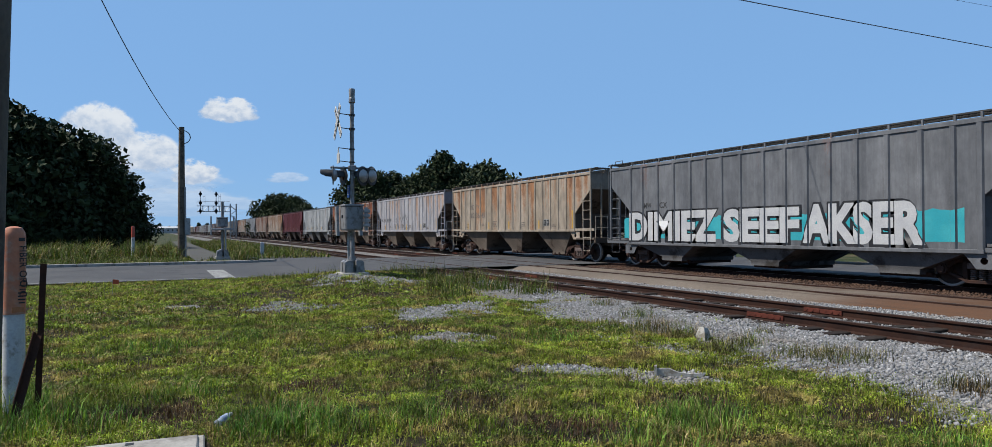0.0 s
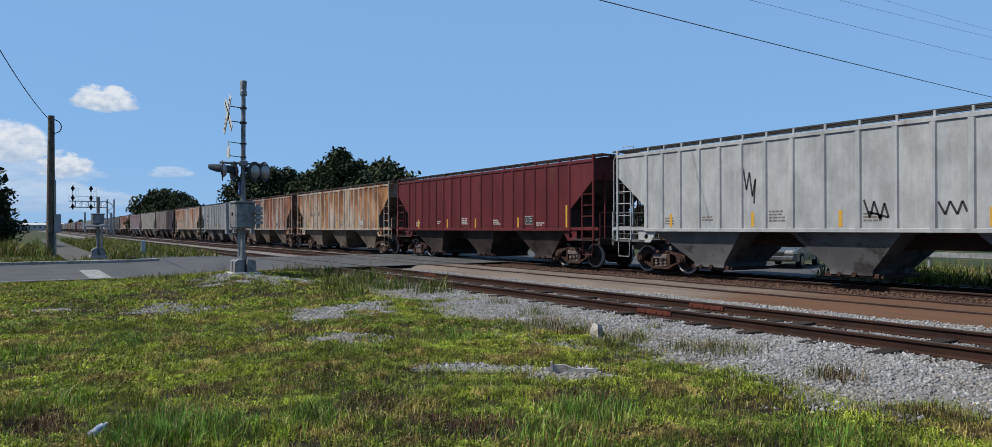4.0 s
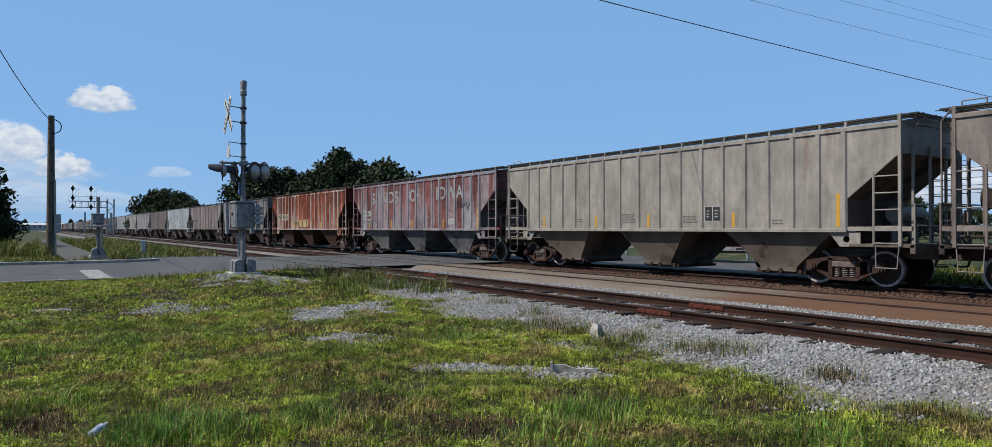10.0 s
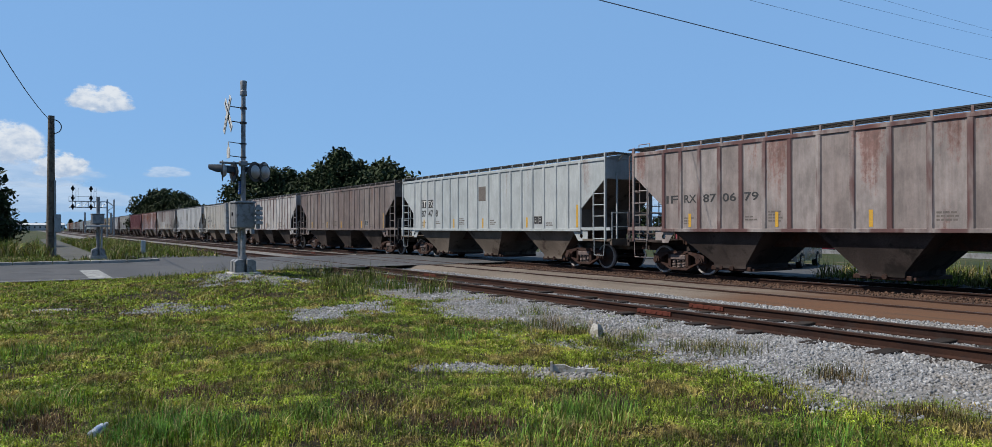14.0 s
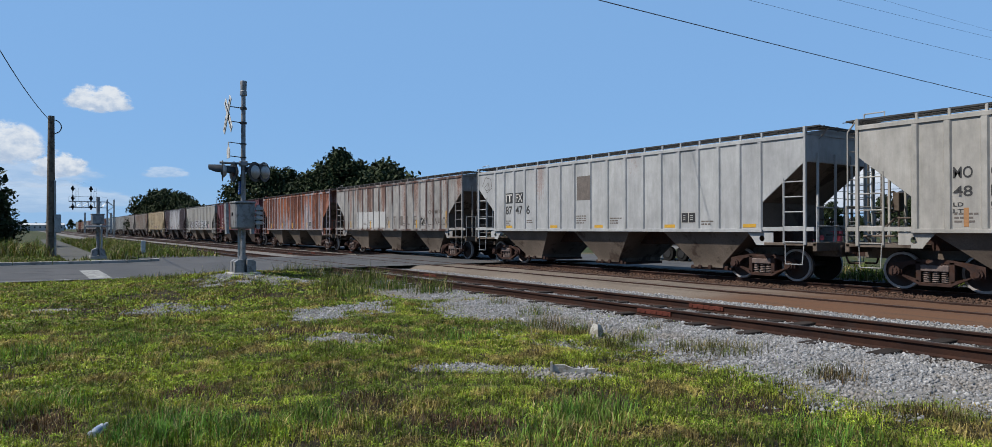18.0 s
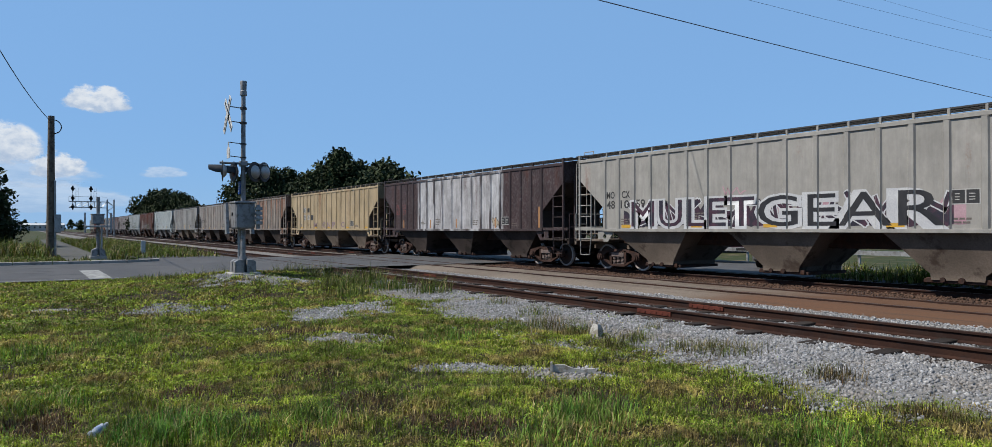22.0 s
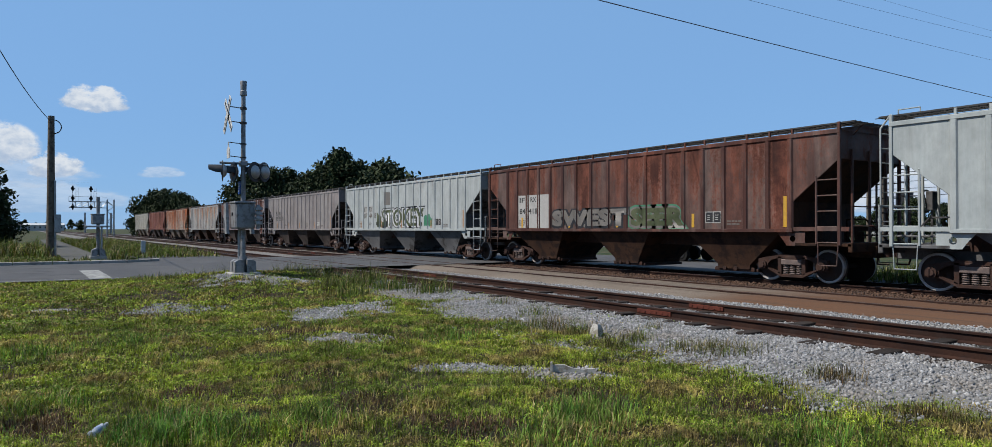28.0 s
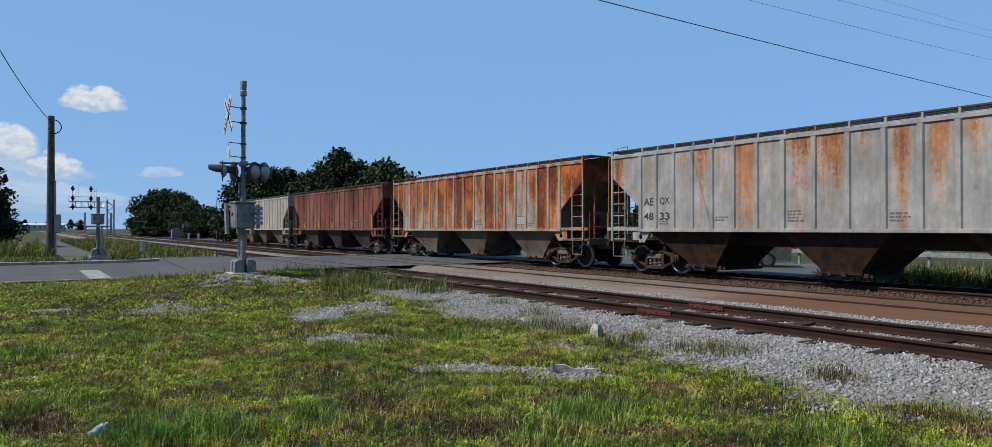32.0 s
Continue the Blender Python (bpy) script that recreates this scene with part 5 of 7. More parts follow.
def flasher(parent, x, y, z, turn):
    """One hooded lamp, turned from looking to -x."""
    at = pose(x, y, z, 0, 0, turn)
    g = Geo().lathe([(0.02, 0.0), (0.29, 0.0), (0.305, 0.015), (0.29, 0.03), (0.02, 0.03)], 20, (0, 0, 0), "x")
    disc = part("lamp_disc", g, M_DISC, parent, "black round backboard", at=at)
    g = Geo().lathe([(0.02, 0.14), (0.10, 0.13), (0.17, 0.09), (0.205, 0.03)], 16, (0, 0, 0), "x")
    part("housing", g, M_BACK, disc, "grey lamp housing")
    g = Geo().lathe([(0.02, -0.04), (0.10, -0.03), (0.15, 0.0)], 16, (0, 0, 0), "x")
    part("lens", g, M_LENS, disc, "unlit red lens")
    rings = []
    for xx, r in ((0.0, 0.175), (-0.18, 0.175), (-0.36, 0.17)):
        a0 = 0.25 if xx == 0 else (0.15 if xx > -0.3 else -0.25)
        ring = [(xx, r * math.cos(t), r * math.sin(t)) for t in np.linspace(-a0, math.pi + a0, 11)]
        rings.append(ring + [(p[0], p[1] * 0.95, p[2] * 0.95) for p in ring[::-1]])
    part("hood", Geo().loft(rings), M_DISC, disc, "black visor")


def crossing_signal(x, y, z):
    th = thing("crossing_signal", pose(x, y, z), "silver railway crossing signal mast with crossbuck and unlit lamps", "crossing signal")
    g = Geo().box(-0.42, 0.42, -0.42, 0.42, -0.35, 0.03, 0.02)
    part("foundation", g, M_CONCRETE, th, "concrete footing")
    g = Geo()
    for sx in (-1, 1):
        for sy in (-1, 1):
            g.prism([(sx * 0.05, 0.0), (sx * 0.31, 0.0), (sx * 0.29, 0.34), (sx * 0.20, 0.40), (sx * 0.05, 0.40)], "y", sy * 0.05, sy * 0.30)
    g.cyl((0, 0, 0.03), (0, 0, 0.5), 0.11, 14)
    part("base_casting", g, M_ALU, th, "cast aluminium base")
    part("mast", Geo().cyl((0, 0, 0.1), (0, 0, 5.25), 0.072, 16, 0.062), M_ALU, th, "silver tubular mast")
    part("cap", Geo().lathe([(0.075, 5.22), (0.10, 5.24), (0.10, 5.36), (0.085, 5.38), (0.10, 5.62), (0.09, 5.66), (0.02, 5.67)], 12), M_ALU, th)
    g = Geo().box(-0.30, 0.26, -0.34, 0.30, 1.30, 2.06, 0.04)
    box = part("gate_mechanism", g, M_ALU, th, "grey gate drive box")
    part("latch", Geo().box(-0.33, -0.30, -0.06, 0.02, 1.68, 1.78, 0.008), M_BLACK, box)
    part("lid", Geo().box(-0.32, 0.28, -0.36, 0.32, 2.04, 2.10, 0.012), M_ALU, box)
    g = Geo().prism([(-0.22, 1.05), (-0.02, 1.05), (0.1, 1.75), (0.1, 1.95), (-0.10, 1.95)], "x", 0.30, 0.38)
    g.prism([(-0.22, 1.05), (-0.02, 1.05), (0.1, 1.75), (0.1, 1.95), (-0.10, 1.95)], "x", -0.42, -0.34)
    part("counterweight_arm", g, M_GALV, th, "steel counterweight arms", at=pose(0, 0.42, 0.1))
    g = Geo()
    for i in range(4):
        g.box(0.22, 0.40, -0.62, -0.36, 1.42 + i * 0.14, 1.52 + i * 0.14, 0.01)
    g.box(0.26, 0.34, -0.56, -0.44, 1.3, 2.0)
    part("arm_clamp", g, M_GALV, th, "ribbed gate arm clamp")
    part("conduit", Geo().rod([(-0.05, 0.24, 0.05), (-0.05, 0.24, 1.1), (-0.05, 0.2, 1.35)], 0.045, 8), M_GALV, th)
    part("blue_plate", Geo().box(-0.1, -0.08, -0.02, 0.20, 2.32, 2.70, 0.004), M_BLUE, th, "small blue emergency notice")
    for i in range(4):
        part("notice_line", Geo().box(-0.104, -0.101, 0.02, 0.16, 2.40 + i * 0.07, 2.43 + i * 0.07), M_SIGNW, th, "unreadable white line")
    # crossbuck on two brackets
    for zz in (4.85, 4.42):
        g = Geo().rod([(0, 0, zz), (-0.42, 0.0, zz + 0.03)], 0.014, 6).cyl((0, 0, zz - 0.03), (0, 0, zz + 0.03), 0.095, 12)
        part("bracket", g, M_BLACK, th, "black clamp and arm")
    for s in (-1, 1):
        blade = part("crossbuck_blade", Geo().box(-0.012, 0.012, -0.11, 0.11, -0.61, 0.61, 0.004), M_SIGNW, th, "white crossbuck blade", at=pose(-0.44 - 0.016 * s, 0, 4.62, s * 40))
        for j in range(7):
            if abs(j - 3) > 0:
                part("letter_bar", Geo().box(-0.016, -0.0125, -0.05, 0.05, -0.04, 0.04), M_BLACK, blade, "unreadable black letter", at=pose(0, 0, -0.48 + j * 0.16))
    for zz in (3.80, 3.40):
        part("bracket", Geo().rod([(0, 0, zz), (-0.40, 0, zz + 0.03)], 0.012, 6).cyl((0, 0, zz - 0.02), (0, 0, zz + 0.02), 0.09, 12), M_BLACK, th, "black clamp and arm")
    g = Geo().prism([(-0.17, 3.36), (0.17, 3.36), (0.17, 3.62), (0.06, 3.68), (0.03, 3.84), (-0.03, 3.84), (-0.06, 3.68), (-0.17, 3.62)], "x", -0.43, -0.41)
    part("bell_plate", g, M_SIGNW, th, "small white plate")
    part("crossarm", Geo().rod([(-0.66, 0, 3.22), (0.68, 0, 3.22)], 0.035, 10).box(-0.1, 0.1, -0.14, 0.14, 3.14, 3.30, 0.02), M_ALU, th, "lamp crossarm")
    flasher(th, -0.62, -0.10, 2.98, -14)
    flasher(th, -0.26, 0.12, 2.98, 8)
    flasher(th, 0.30, -0.10, 2.98, -54)
    flasher(th, 0.62, 0.06, 3.00, -48)
    return th


crossing_signal(5.29, 21.17, 0.38)


def small_signal(x, y, z):
    th = thing("crossing_signal", pose(x, y, z), "weathered silver crossing signal across the road, seen from behind", "crossing signal")
    part("foundation", Geo().box(-0.4, 0.4, -0.4, 0.4, -0.3, 0.05, 0.02), M_CONCRETE, th, "concrete footing")
    g = Geo()
    for sx in (-1, 1):
        for sy in (-1, 1):
            g.prism([(sx * 0.05, 0.05), (sx * 0.34, 0.05), (sx * 0.30, 0.38), (sx * 0.05, 0.5)], "y", sy * 0.05, sy * 0.34)
    part("base_casting", g, M_ALU, th, "cast aluminium base")
    part("mast", Geo().cyl((0, 0, 0.1), (0, 0, 3.25), 0.085, 14), M_ALU, th, "silver tubular mast")
    box = part("gate_mechanism", Geo().box(-0.32, 0.28, -0.30, 0.34, 1.76, 2.30, 0.05), M_ALU, th, "grey gate drive box")
    part("lid", Geo().box(-0.34, 0.30, -0.32, 0.36, 2.28, 2.34, 0.012), M_ALU, box)
    part("base_plate", Geo().box(-0.62, 0.55, -0.45, 0.55, 1.60, 1.70, 0.02), M_GALV, th)
    for s in (-1, 1):
        part("counterweight_arm", Geo().prism([(-0.1, 1.3), (0.1, 1.3), (0.14, 2.3), (-0.06, 2.4)], "x", s * 0.62 - 0.04, s * 0.62 + 0.04), M_GALV, th)
    part("conduit", Geo().rod([(0.15, -0.25, 0.1), (0.15, -0.25, 1.7)], 0.05, 8), M_GALV, th)
    return th


small_signal(3.24, 43.66, 0.16)


def signal_bridge(y):
    th = thing("signal_bridge", pose(0, y, 0), "grey lattice cantilever bridge with black railway signals", "signal bridge")
    x0, x1, zb, zt = 6.9, 14.4, 5.9, 7.1
    for px in (13.5, 14.7):
        for dy in (-0.5, 0.5):
            part("column", Geo().box(px - 0.09, px + 0.09, dy - 0.09, dy + 0.09, -0.1, 7.6), M_GALV, th)
    g = Geo()
    for k in range(7):
        z0 = 0.2 + k * 1.0
        a, b = (13.5, 14.7) if k % 2 else (14.7, 13.5)
        for dy in (-0.5, 0.5):
            g.cyl((a, dy, z0), (b, dy, z0 + 1.0), 0.045, 5)
    part("lattice", g, M_GALV, th)
    for dy in (-0.5, 0.5):
        for z in (zb, zt):
            part("chord", Geo().box(x0, 13.5, dy - 0.06, dy + 0.06, z - 0.06, z + 0.06), M_GALV, th)
        g = Geo()
        n = 6
        for k in range(n):
            a, b = x0 + (13.5 - x0) * k / n, x0 + (13.5 - x0) * (k + 1) / n
            g.cyl((a, dy, zb), (b, dy, zt), 0.04, 5).cyl((b, dy, zb), (b, dy, zt), 0.04, 5)
        part("web", g, M_GALV, th)
    part("deck", Geo().box(x0, 13.5, -0.5, 0.5, zb - 0.02, zb + 0.03), M_GRATE, th)
    part("railing", Geo().rod([(x0, 0.5, zt), (x0, 0.5, zt + 1.0), (13.5, 0.5, zt + 1.0)], 0.03, 5), M_GALV, th)
    for px in (7.5, 10.6):
        mast = part("signal_mast", Geo().cyl((px, -0.7, zb - 0.5), (px, -0.7, zt + 3.0), 0.06, 8), M_GALV, th)
        for zz in (zt + 2.5, zt + 0.6, zb + 0.1):
            head = part("signal_head", Geo().lathe([(0.05, 0.12), (0.32, 0.12), (0.34, 0.06), (0.32, 0), (0.05, 0)], 16, (px, -0.9, zz), "y").box(px - 0.14, px + 0.14, -0.9, -0.6, zz - 0.55, zz + 0.55, 0.03), M_BLACK, mast, "black round signal head")
        part("ladder", Geo().box(px + 0.5, px + 0.55, -0.6, -0.5, zt, zt + 2.6).box(px + 0.9, px + 0.95, -0.6, -0.5, zt, zt + 2.6).box(px + 0.5, px + 0.95, -0.58, -0.52, zt + 2.0, zt + 2.06), M_GALV, th)
    return th


signal_bridge(160.5)


def wayside_signal(x, y):
    th = thing("wayside_signal", pose(x, y, 0), "tall grey lineside signal with ladder", "railway signal")
    part("mast", Geo().cyl((0, 0, 0), (0, 0, 5.2), 0.09, 10), M_GALV, th)
    part("base", Geo().box(-0.35, 0.35, -0.35, 0.35, -0.1, 0.25, 0.03), M_CONCRETE, th)
    g = Geo().box(-0.55, -0.51, -0.03, 0.03, 0, 5.4).box(-0.95, -0.91, -0.03, 0.03, 0, 5.4)
    for k in range(17):
        g.box(-0.95, -0.51, -0.02, 0.02, 0.2 + k * 0.31, 0.23 + k * 0.31)
    part("ladder", g, M_GALV, th)
    for z in (4.6, 3.4):
        part("signal_head", Geo().lathe([(0.05, 0.1), (0.40, 0.1), (0.42, 0.0), (0.05, 0.0)], 14, (0, -0.25, z), "y").box(-0.18, 0.18, -0.25, 0, z - 0.4, z + 0.4, 0.03), M_BLACK, th)
    part("platform", Geo().box(-1.2, 0.3, -0.4, 0.4, 1.85, 1.92), M_GRATE, th)
    return th


wayside_signal(20.75, 92.3)

# relay cabinet, sign and small posts far along the line
cab = thing("relay_cabinet", pose(21.8, 131.6, 0), "silver metal relay cabinet beside the line", "cabinet")
part("body", Geo().box(-0.95, 0.95, -0.6, 0.6, 0, 1.55, 0.03), M_ALU, cab)
part("roof", Geo().prism([(-1.02, 1.55), (1.02, 1.55), (0, 1.72)], "y", -0.68, 0.68), M_ALU, cab)
part("door", Geo().box(-0.85, 0.85, -0.625, -0.603, 0.1, 1.45, 0.005), M_ALU, cab)
sg = thing("round_sign", pose(22.6, 129, 0), "round white sign on a thin post", "sign")
part("post", Geo().cyl((0, 0, 0), (0, 0, 2.2), 0.04, 8), M_GALV, sg)
part("plate", Geo().lathe([(0.02, 0.02), (0.55, 0.02), (0.55, 0.0), (0.02, 0.0)], 20, (0, -0.06, 2.1), "y"), M_SIGNW, sg)
for px, py in ((21.2, 118.0), (21.5, 112.0), (6.0, 48.0)):
    mp = thing("marker_post", pose(px, py, 0), "short white concrete marker post", "marker post", "marker posts")
    part("post", Geo().box(-0.12, 0.12, -0.12, 0.12, -0.1, 0.95, 0.03), M_SIGNW, mp)

# ---- poles and wires ----
def sagging(p0, p1, sag, r, n=24, ends=1.0):
    pts = []
    for i in range(n + 1):
        t = i / n
        p = Vector(p0).lerp(Vector(p1), t)
        p.z -= sag * 4 * t * (1 - t)
        pts.append(p)
    g = Geo()
    rings = []
    for p in pts:
        rings.append([(p.x + r * math.cos(a), p.y + r * math.sin(a) * 0.7, p.z + r * math.sin(a + 0.6)) for a in (0, 1.26, 2.51, 3.77, 5.03)])
    return g.loft(rings)


def utility_pole(x, y, h, r, label, lean=0.0):
    th = thing("utility_pole", pose(x, y, 0, 0, lean), label, "utility pole", "utility poles")
    part("pole", Geo().cyl((0, 0, -0.3), (0, 0, h), r * 1.25, 14, r * 0.85), M_WOODPOLE, th)
    return th


up = utility_pole(1.21, 49.86, 8.5, 0.20, "weathered wooden utility pole beside the road")
part("conduit", Geo().cyl((0.24, -0.14, 0), (0.20, -0.12, 4.6), 0.06, 8), M_GALV, up, "grey cable guard")
part("meter_box", Geo().box(0.18, 0.52, -0.34, -0.10, 1.45, 2.55, 0.03), M_GALV, up, "grey meter box")
g = Geo()
pts = [(0.1 + 0.42 * math.sin(a), -0.1, 7.85 + 0.42 * math.cos(a)) for a in np.linspace(-0.3, 3.6, 14)]
part("cable_loop", g.rod(pts, 0.03, 5), M_WIRE, up, "looped black cable end")
utility_pole(-0.86, 4.10, 9.0, 0.11, "dark leaning wooden pole at the edge of the verge", 1.58)
solid("overhead_cable", sagging((1.18, 49.81, 8.17), (-2.44, 23.28, 10.4), 0.6, 0.016), M_WIRE, "black cable sagging from the utility pole", "cable")
solid("overhead_cable", sagging((-25, 16.4, 9.45), (80, 15.6, 8.95), 0.5, 0.024, 60), M_WIRE, "single black cable spanning the tracks", "cable")
for a, b in (((5, 17.7, 10.6), (90, 20.5, 14.7)), ((15, 18.5, 12.0), (110, 28.5, 22.0)), ((22, 19.5, 13.6), (120, 30.0, 23.6))):
    solid("overhead_cable", sagging(a, b, 0.3, 0.012, 40), M_WIRE, "thin far power line", "cable")

# ---- beyond the train ----
M_RED = surface("red_paint", (0.36, 0.035, 0.05), (0.42, 0.05, 0.065), 1.0, 0.6, 0, 30.0, 0.1, 0.004, (0.25, 0.03, 0.04), 0.2)
M_WALLG = surface("pale_wall", (0.52, 0.52, 0.50), (0.60, 0.60, 0.58), 0.6, 0.85)
M_ROOFG = surface("grey_roof", (0.20, 0.20, 0.21), (0.27, 0.27, 0.28), 0.6, 0.8)
M_GLASS = plain("dark_glass", (0.015, 0.02, 0.025), 0.08)
M_TYRE = plain("tyre_rubber", (0.018, 0.018, 0.018), 0.85)
M_SILVER = surface("silver_car_paint", (0.22, 0.225, 0.23), (0.27, 0.275, 0.28), 2.0, 0.25, 0.6)
M_CHROME = plain("bright_metal", (0.6, 0.6, 0.6), 0.25, 0.9)
M_LAMP = plain("clear_lamp", (0.6, 0.6, 0.58), 0.2)

ct = thing("roll_off_container", pose(43.5, 31.0, 0, 0, 0, -34), "long low red steel container standing beyond the street", "container")
part("wall", Geo().box(-5.6, 5.6, -1.2, 1.2, 0.25, 1.62, 0.02), M_RED, ct)
for i in range(13):
    part("stiffener", Geo().box(-5.5 + i * 0.9, -5.4 + i * 0.9, -1.27, -1.2, 0.25, 1.6), M_RED, ct)
part("top_rail", Geo().box(-5.65, 5.65, -1.28, 1.28, 1.60, 1.70, 0.02), M_RED, ct)
part("skid", Geo().box(-5.2, 5.2, -0.9, 0.9, 0.0, 0.25), M_BLACK, ct)

ub = thing("utility_box", pose(22.6, 36.6, 0.0, 0, 0, -30), "grey metal utility box with a peaked lid by the street", "utility box")
part("body", Geo().box(-0.75, 0.75, -0.6, 0.6, 0.0, 0.62, 0.02), M_ALU, ub)
part("lid", Geo().prism([(-0.8, 0.62), (0.8, 0.62), (0.45, 0.92), (-0.45, 0.92)], "y", -0.62, 0.62), M_ALU, ub)
part("pad", Geo().box(-0.95, 0.95, -0.8, 0.8, -0.1, 0.05, 0.01), M_CONCRETE, ub)

br = thing("barrier_rail", pose(0, 0, 0), "low pale steel barrier rail along the street", "barrier")
part("rail", Geo().prism([(30.6, 0.52), (30.68, 0.52), (30.68, 0.72), (30.6, 0.72)], "y", 4, 44), M_GALV, br)
for i in range(14):
    part("post", Geo().box(30.69, 30.79, 5 + i * 2.9, 5.1 + i * 2.9, 0.0, 0.75), M_GALV, br)


def sedan(x, y, turn, paint, label):
    th = thing("car", pose(x, y, 0.05, 0, 0, turn), label, "car", "cars on the street")
    low = [(-2.3, 0.30), (-2.32, 0.62), (-2.15, 0.78), (-1.30, 0.92), (1.35, 0.95), (2.2, 0.88), (2.32, 0.65), (2.3, 0.30)]
    rings = []
    for yy, k in ((-0.88, 0.97), (-0.80, 1.0), (0.80, 1.0), (0.88, 0.97)):
        rings.append([(px * k, yy, 0.28 + (pz - 0.28) * (0.97 if k < 1 else 1.0)) for px, pz in low])
    body = part("body", Geo().loft(rings), paint, th)
    g = Geo().loft([[(-1.25, -0.78, 0.92), (1.55, -0.78, 0.93), (1.55, 0.78, 0.93), (-1.25, 0.78, 0.92)], [(-0.45, -0.62, 1.42), (0.85, -0.62, 1.43), (0.85, 0.62, 1.43), (-0.45, 0.62, 1.42)]])
    part("window_band", g, M_GLASS, th, "dark car windows")
    part("roof", Geo().loft([[(-0.5, -0.63, 1.41), (0.9, -0.63, 1.42), (0.9, 0.63, 1.42), (-0.5, 0.63, 1.41)], [(-0.35, -0.5, 1.47), (0.75, -0.5, 1.48), (0.75, 0.5, 1.48), (-0.35, 0.5, 1.47)]]), paint, th)
    for px in (-1.4, 1.38):
        for s in (-1, 1):
            wh = part("wheel", Geo().lathe([(0.2, -0.1), (0.32, -0.1), (0.33, -0.06), (0.33, 0.06), (0.32, 0.1), (0.2, 0.1)], 18, (px, s * 0.80, 0.31), "y", True), M_TYRE, th, "black tyre")
            g = Geo().lathe([(0.02, 0.0), (0.2, 0.0), (0.21, s * 0.03), (0.02, s * 0.04)], 14, (px, s * 0.875, 0.31), "y")
            part("rim", g, M_CHROME, wh, "alloy rim")
    for s in (-1, 1):
        part("headlight", Geo().box(-2.31, -2.12, s * 0.62 - 0.16, s * 0.62 + 0.16, 0.60, 0.74, 0.03), M_LAMP, th, "clear headlight")
        part("tail_light", Geo().box(2.2, 2.335, s * 0.66 - 0.14, s * 0.66 + 0.14, 0.66, 0.84, 0.03), M_RED, th, "red tail light")
        part("pillar", Geo().rod([(-1.1, s * 0.77, 0.93), (-0.45, s * 0.63, 1.43)], 0.035, 6).rod([(0.3, s * 0.775, 0.93), (0.22, s * 0.635, 1.43)], 0.03, 6), paint, th)
    part("bumper", Geo().box(-2.38, -2.2, -0.8, 0.8, 0.32, 0.52, 0.05), paint, th)
    part("grille", Geo().box(-2.345, -2.3, -0.4, 0.4, 0.56, 0.68, 0.01), M_BLACK, th)
    return th


SEDAN = sedan(27.5, 18.0, 19, M_SILVER, "dark silver sedan waiting, then turning, in the street beyond the tracks")

tr = thing("flatbed_trailer", pose(28.3, 24.2, 0.05, 0, 0, 90), "dark flatbed trailer parked beyond the tracks", "trailer")
part("deck", Geo().box(-3.2, 3.2, -1.1, 1.1, 0.78, 0.92, 0.02), M_BLACK, tr)
for px in (-0.45, 0.45):
    for s in (-1, 1):
        wh = part("wheel", Geo().lathe([(0.2, -0.12), (0.36, -0.12), (0.37, 0.0), (0.36, 0.12), (0.2, 0.12)], 18, (px, s * 0.95, 0.37), "y"), M_TYRE, tr, "black tyre")
        part("rim", Geo().lathe([(0.02, 0.0), (0.2, 0.0), (0.2, s * 0.04), (0.02, s * 0.04)], 12, (px, s * 1.06, 0.37), "y"), M_BLACK, wh)
part("drawbar", Geo().prism([(-3.2, -0.4), (-3.2, 0.4), (-4.3, 0.06), (-4.3, -0.06)], "z", 0.6, 0.72), M_BLACK, tr)


def shed(name, x, y, turn, w, d, h, wall, roof, label):
    th = thing(name, pose(x, y, 0, 0, 0, turn), label, "building", "far buildings")
    part("wall", Geo().box(-w / 2, w / 2, -d / 2, d / 2, -0.2, h), wall, th)
    part("roof", Geo().prism([(-d / 2 - 0.4, h), (d / 2 + 0.4, h), (0, h + 0.12 * d)], "x", -w / 2 - 0.4, w / 2 + 0.4), roof, th)
    n = int(w / 4)
    for i in range(n):
        xx = -w / 2 + (i + 0.5) * w / n
        win = part("window", Geo().box(xx - 0.6, xx + 0.6, -d / 2 - 0.05, -d / 2 - 0.01, h * 0.45, h * 0.75), M_GLASS, th)
        part("sill", Geo().box(xx - 0.7, xx + 0.7, -d / 2 - 0.1, -d / 2 - 0.02, h * 0.41, h * 0.45), wall, win)
    part("door", Geo().box(-w / 2 + 0.6, -w / 2 + 1.6, -d / 2 - 0.06, -d / 2 - 0.01, 0, 2.0), M_ROOFG, th)
    return th


shed("warehouse", 157, 83, -62, 26, 10, 3.0, M_WALLG, M_ROOFG, "low pale warehouse far beyond the street")
shed("warehouse", 189, 32, -75, 20, 10, 3.2, M_WALLG, M_ROOFG, "pale low building far beyond the street")
shed("house", 44, 152, -30, 12, 8, 2.6, M_WALLG, M_WALLG, "small white house among dark trees")
shed("depot", 6, 742, 0, 44, 14, 5.0, M_WALLG, M_SIGNW, "long white depot building in the distance")
wt2 = thing("water_tower", pose(188, 90, 0), "dark water tower on the skyline", "water tower")
part("leg_frame", Geo().cyl((0, 0, 0), (0, 0, 7), 0.9, 10), M_ROOFG, wt2)
part("tank", Geo().lathe([(0.5, 6.8), (2.0, 7.2), (2.0, 11.0), (0.4, 11.8)], 16), M_BLACK, wt2)
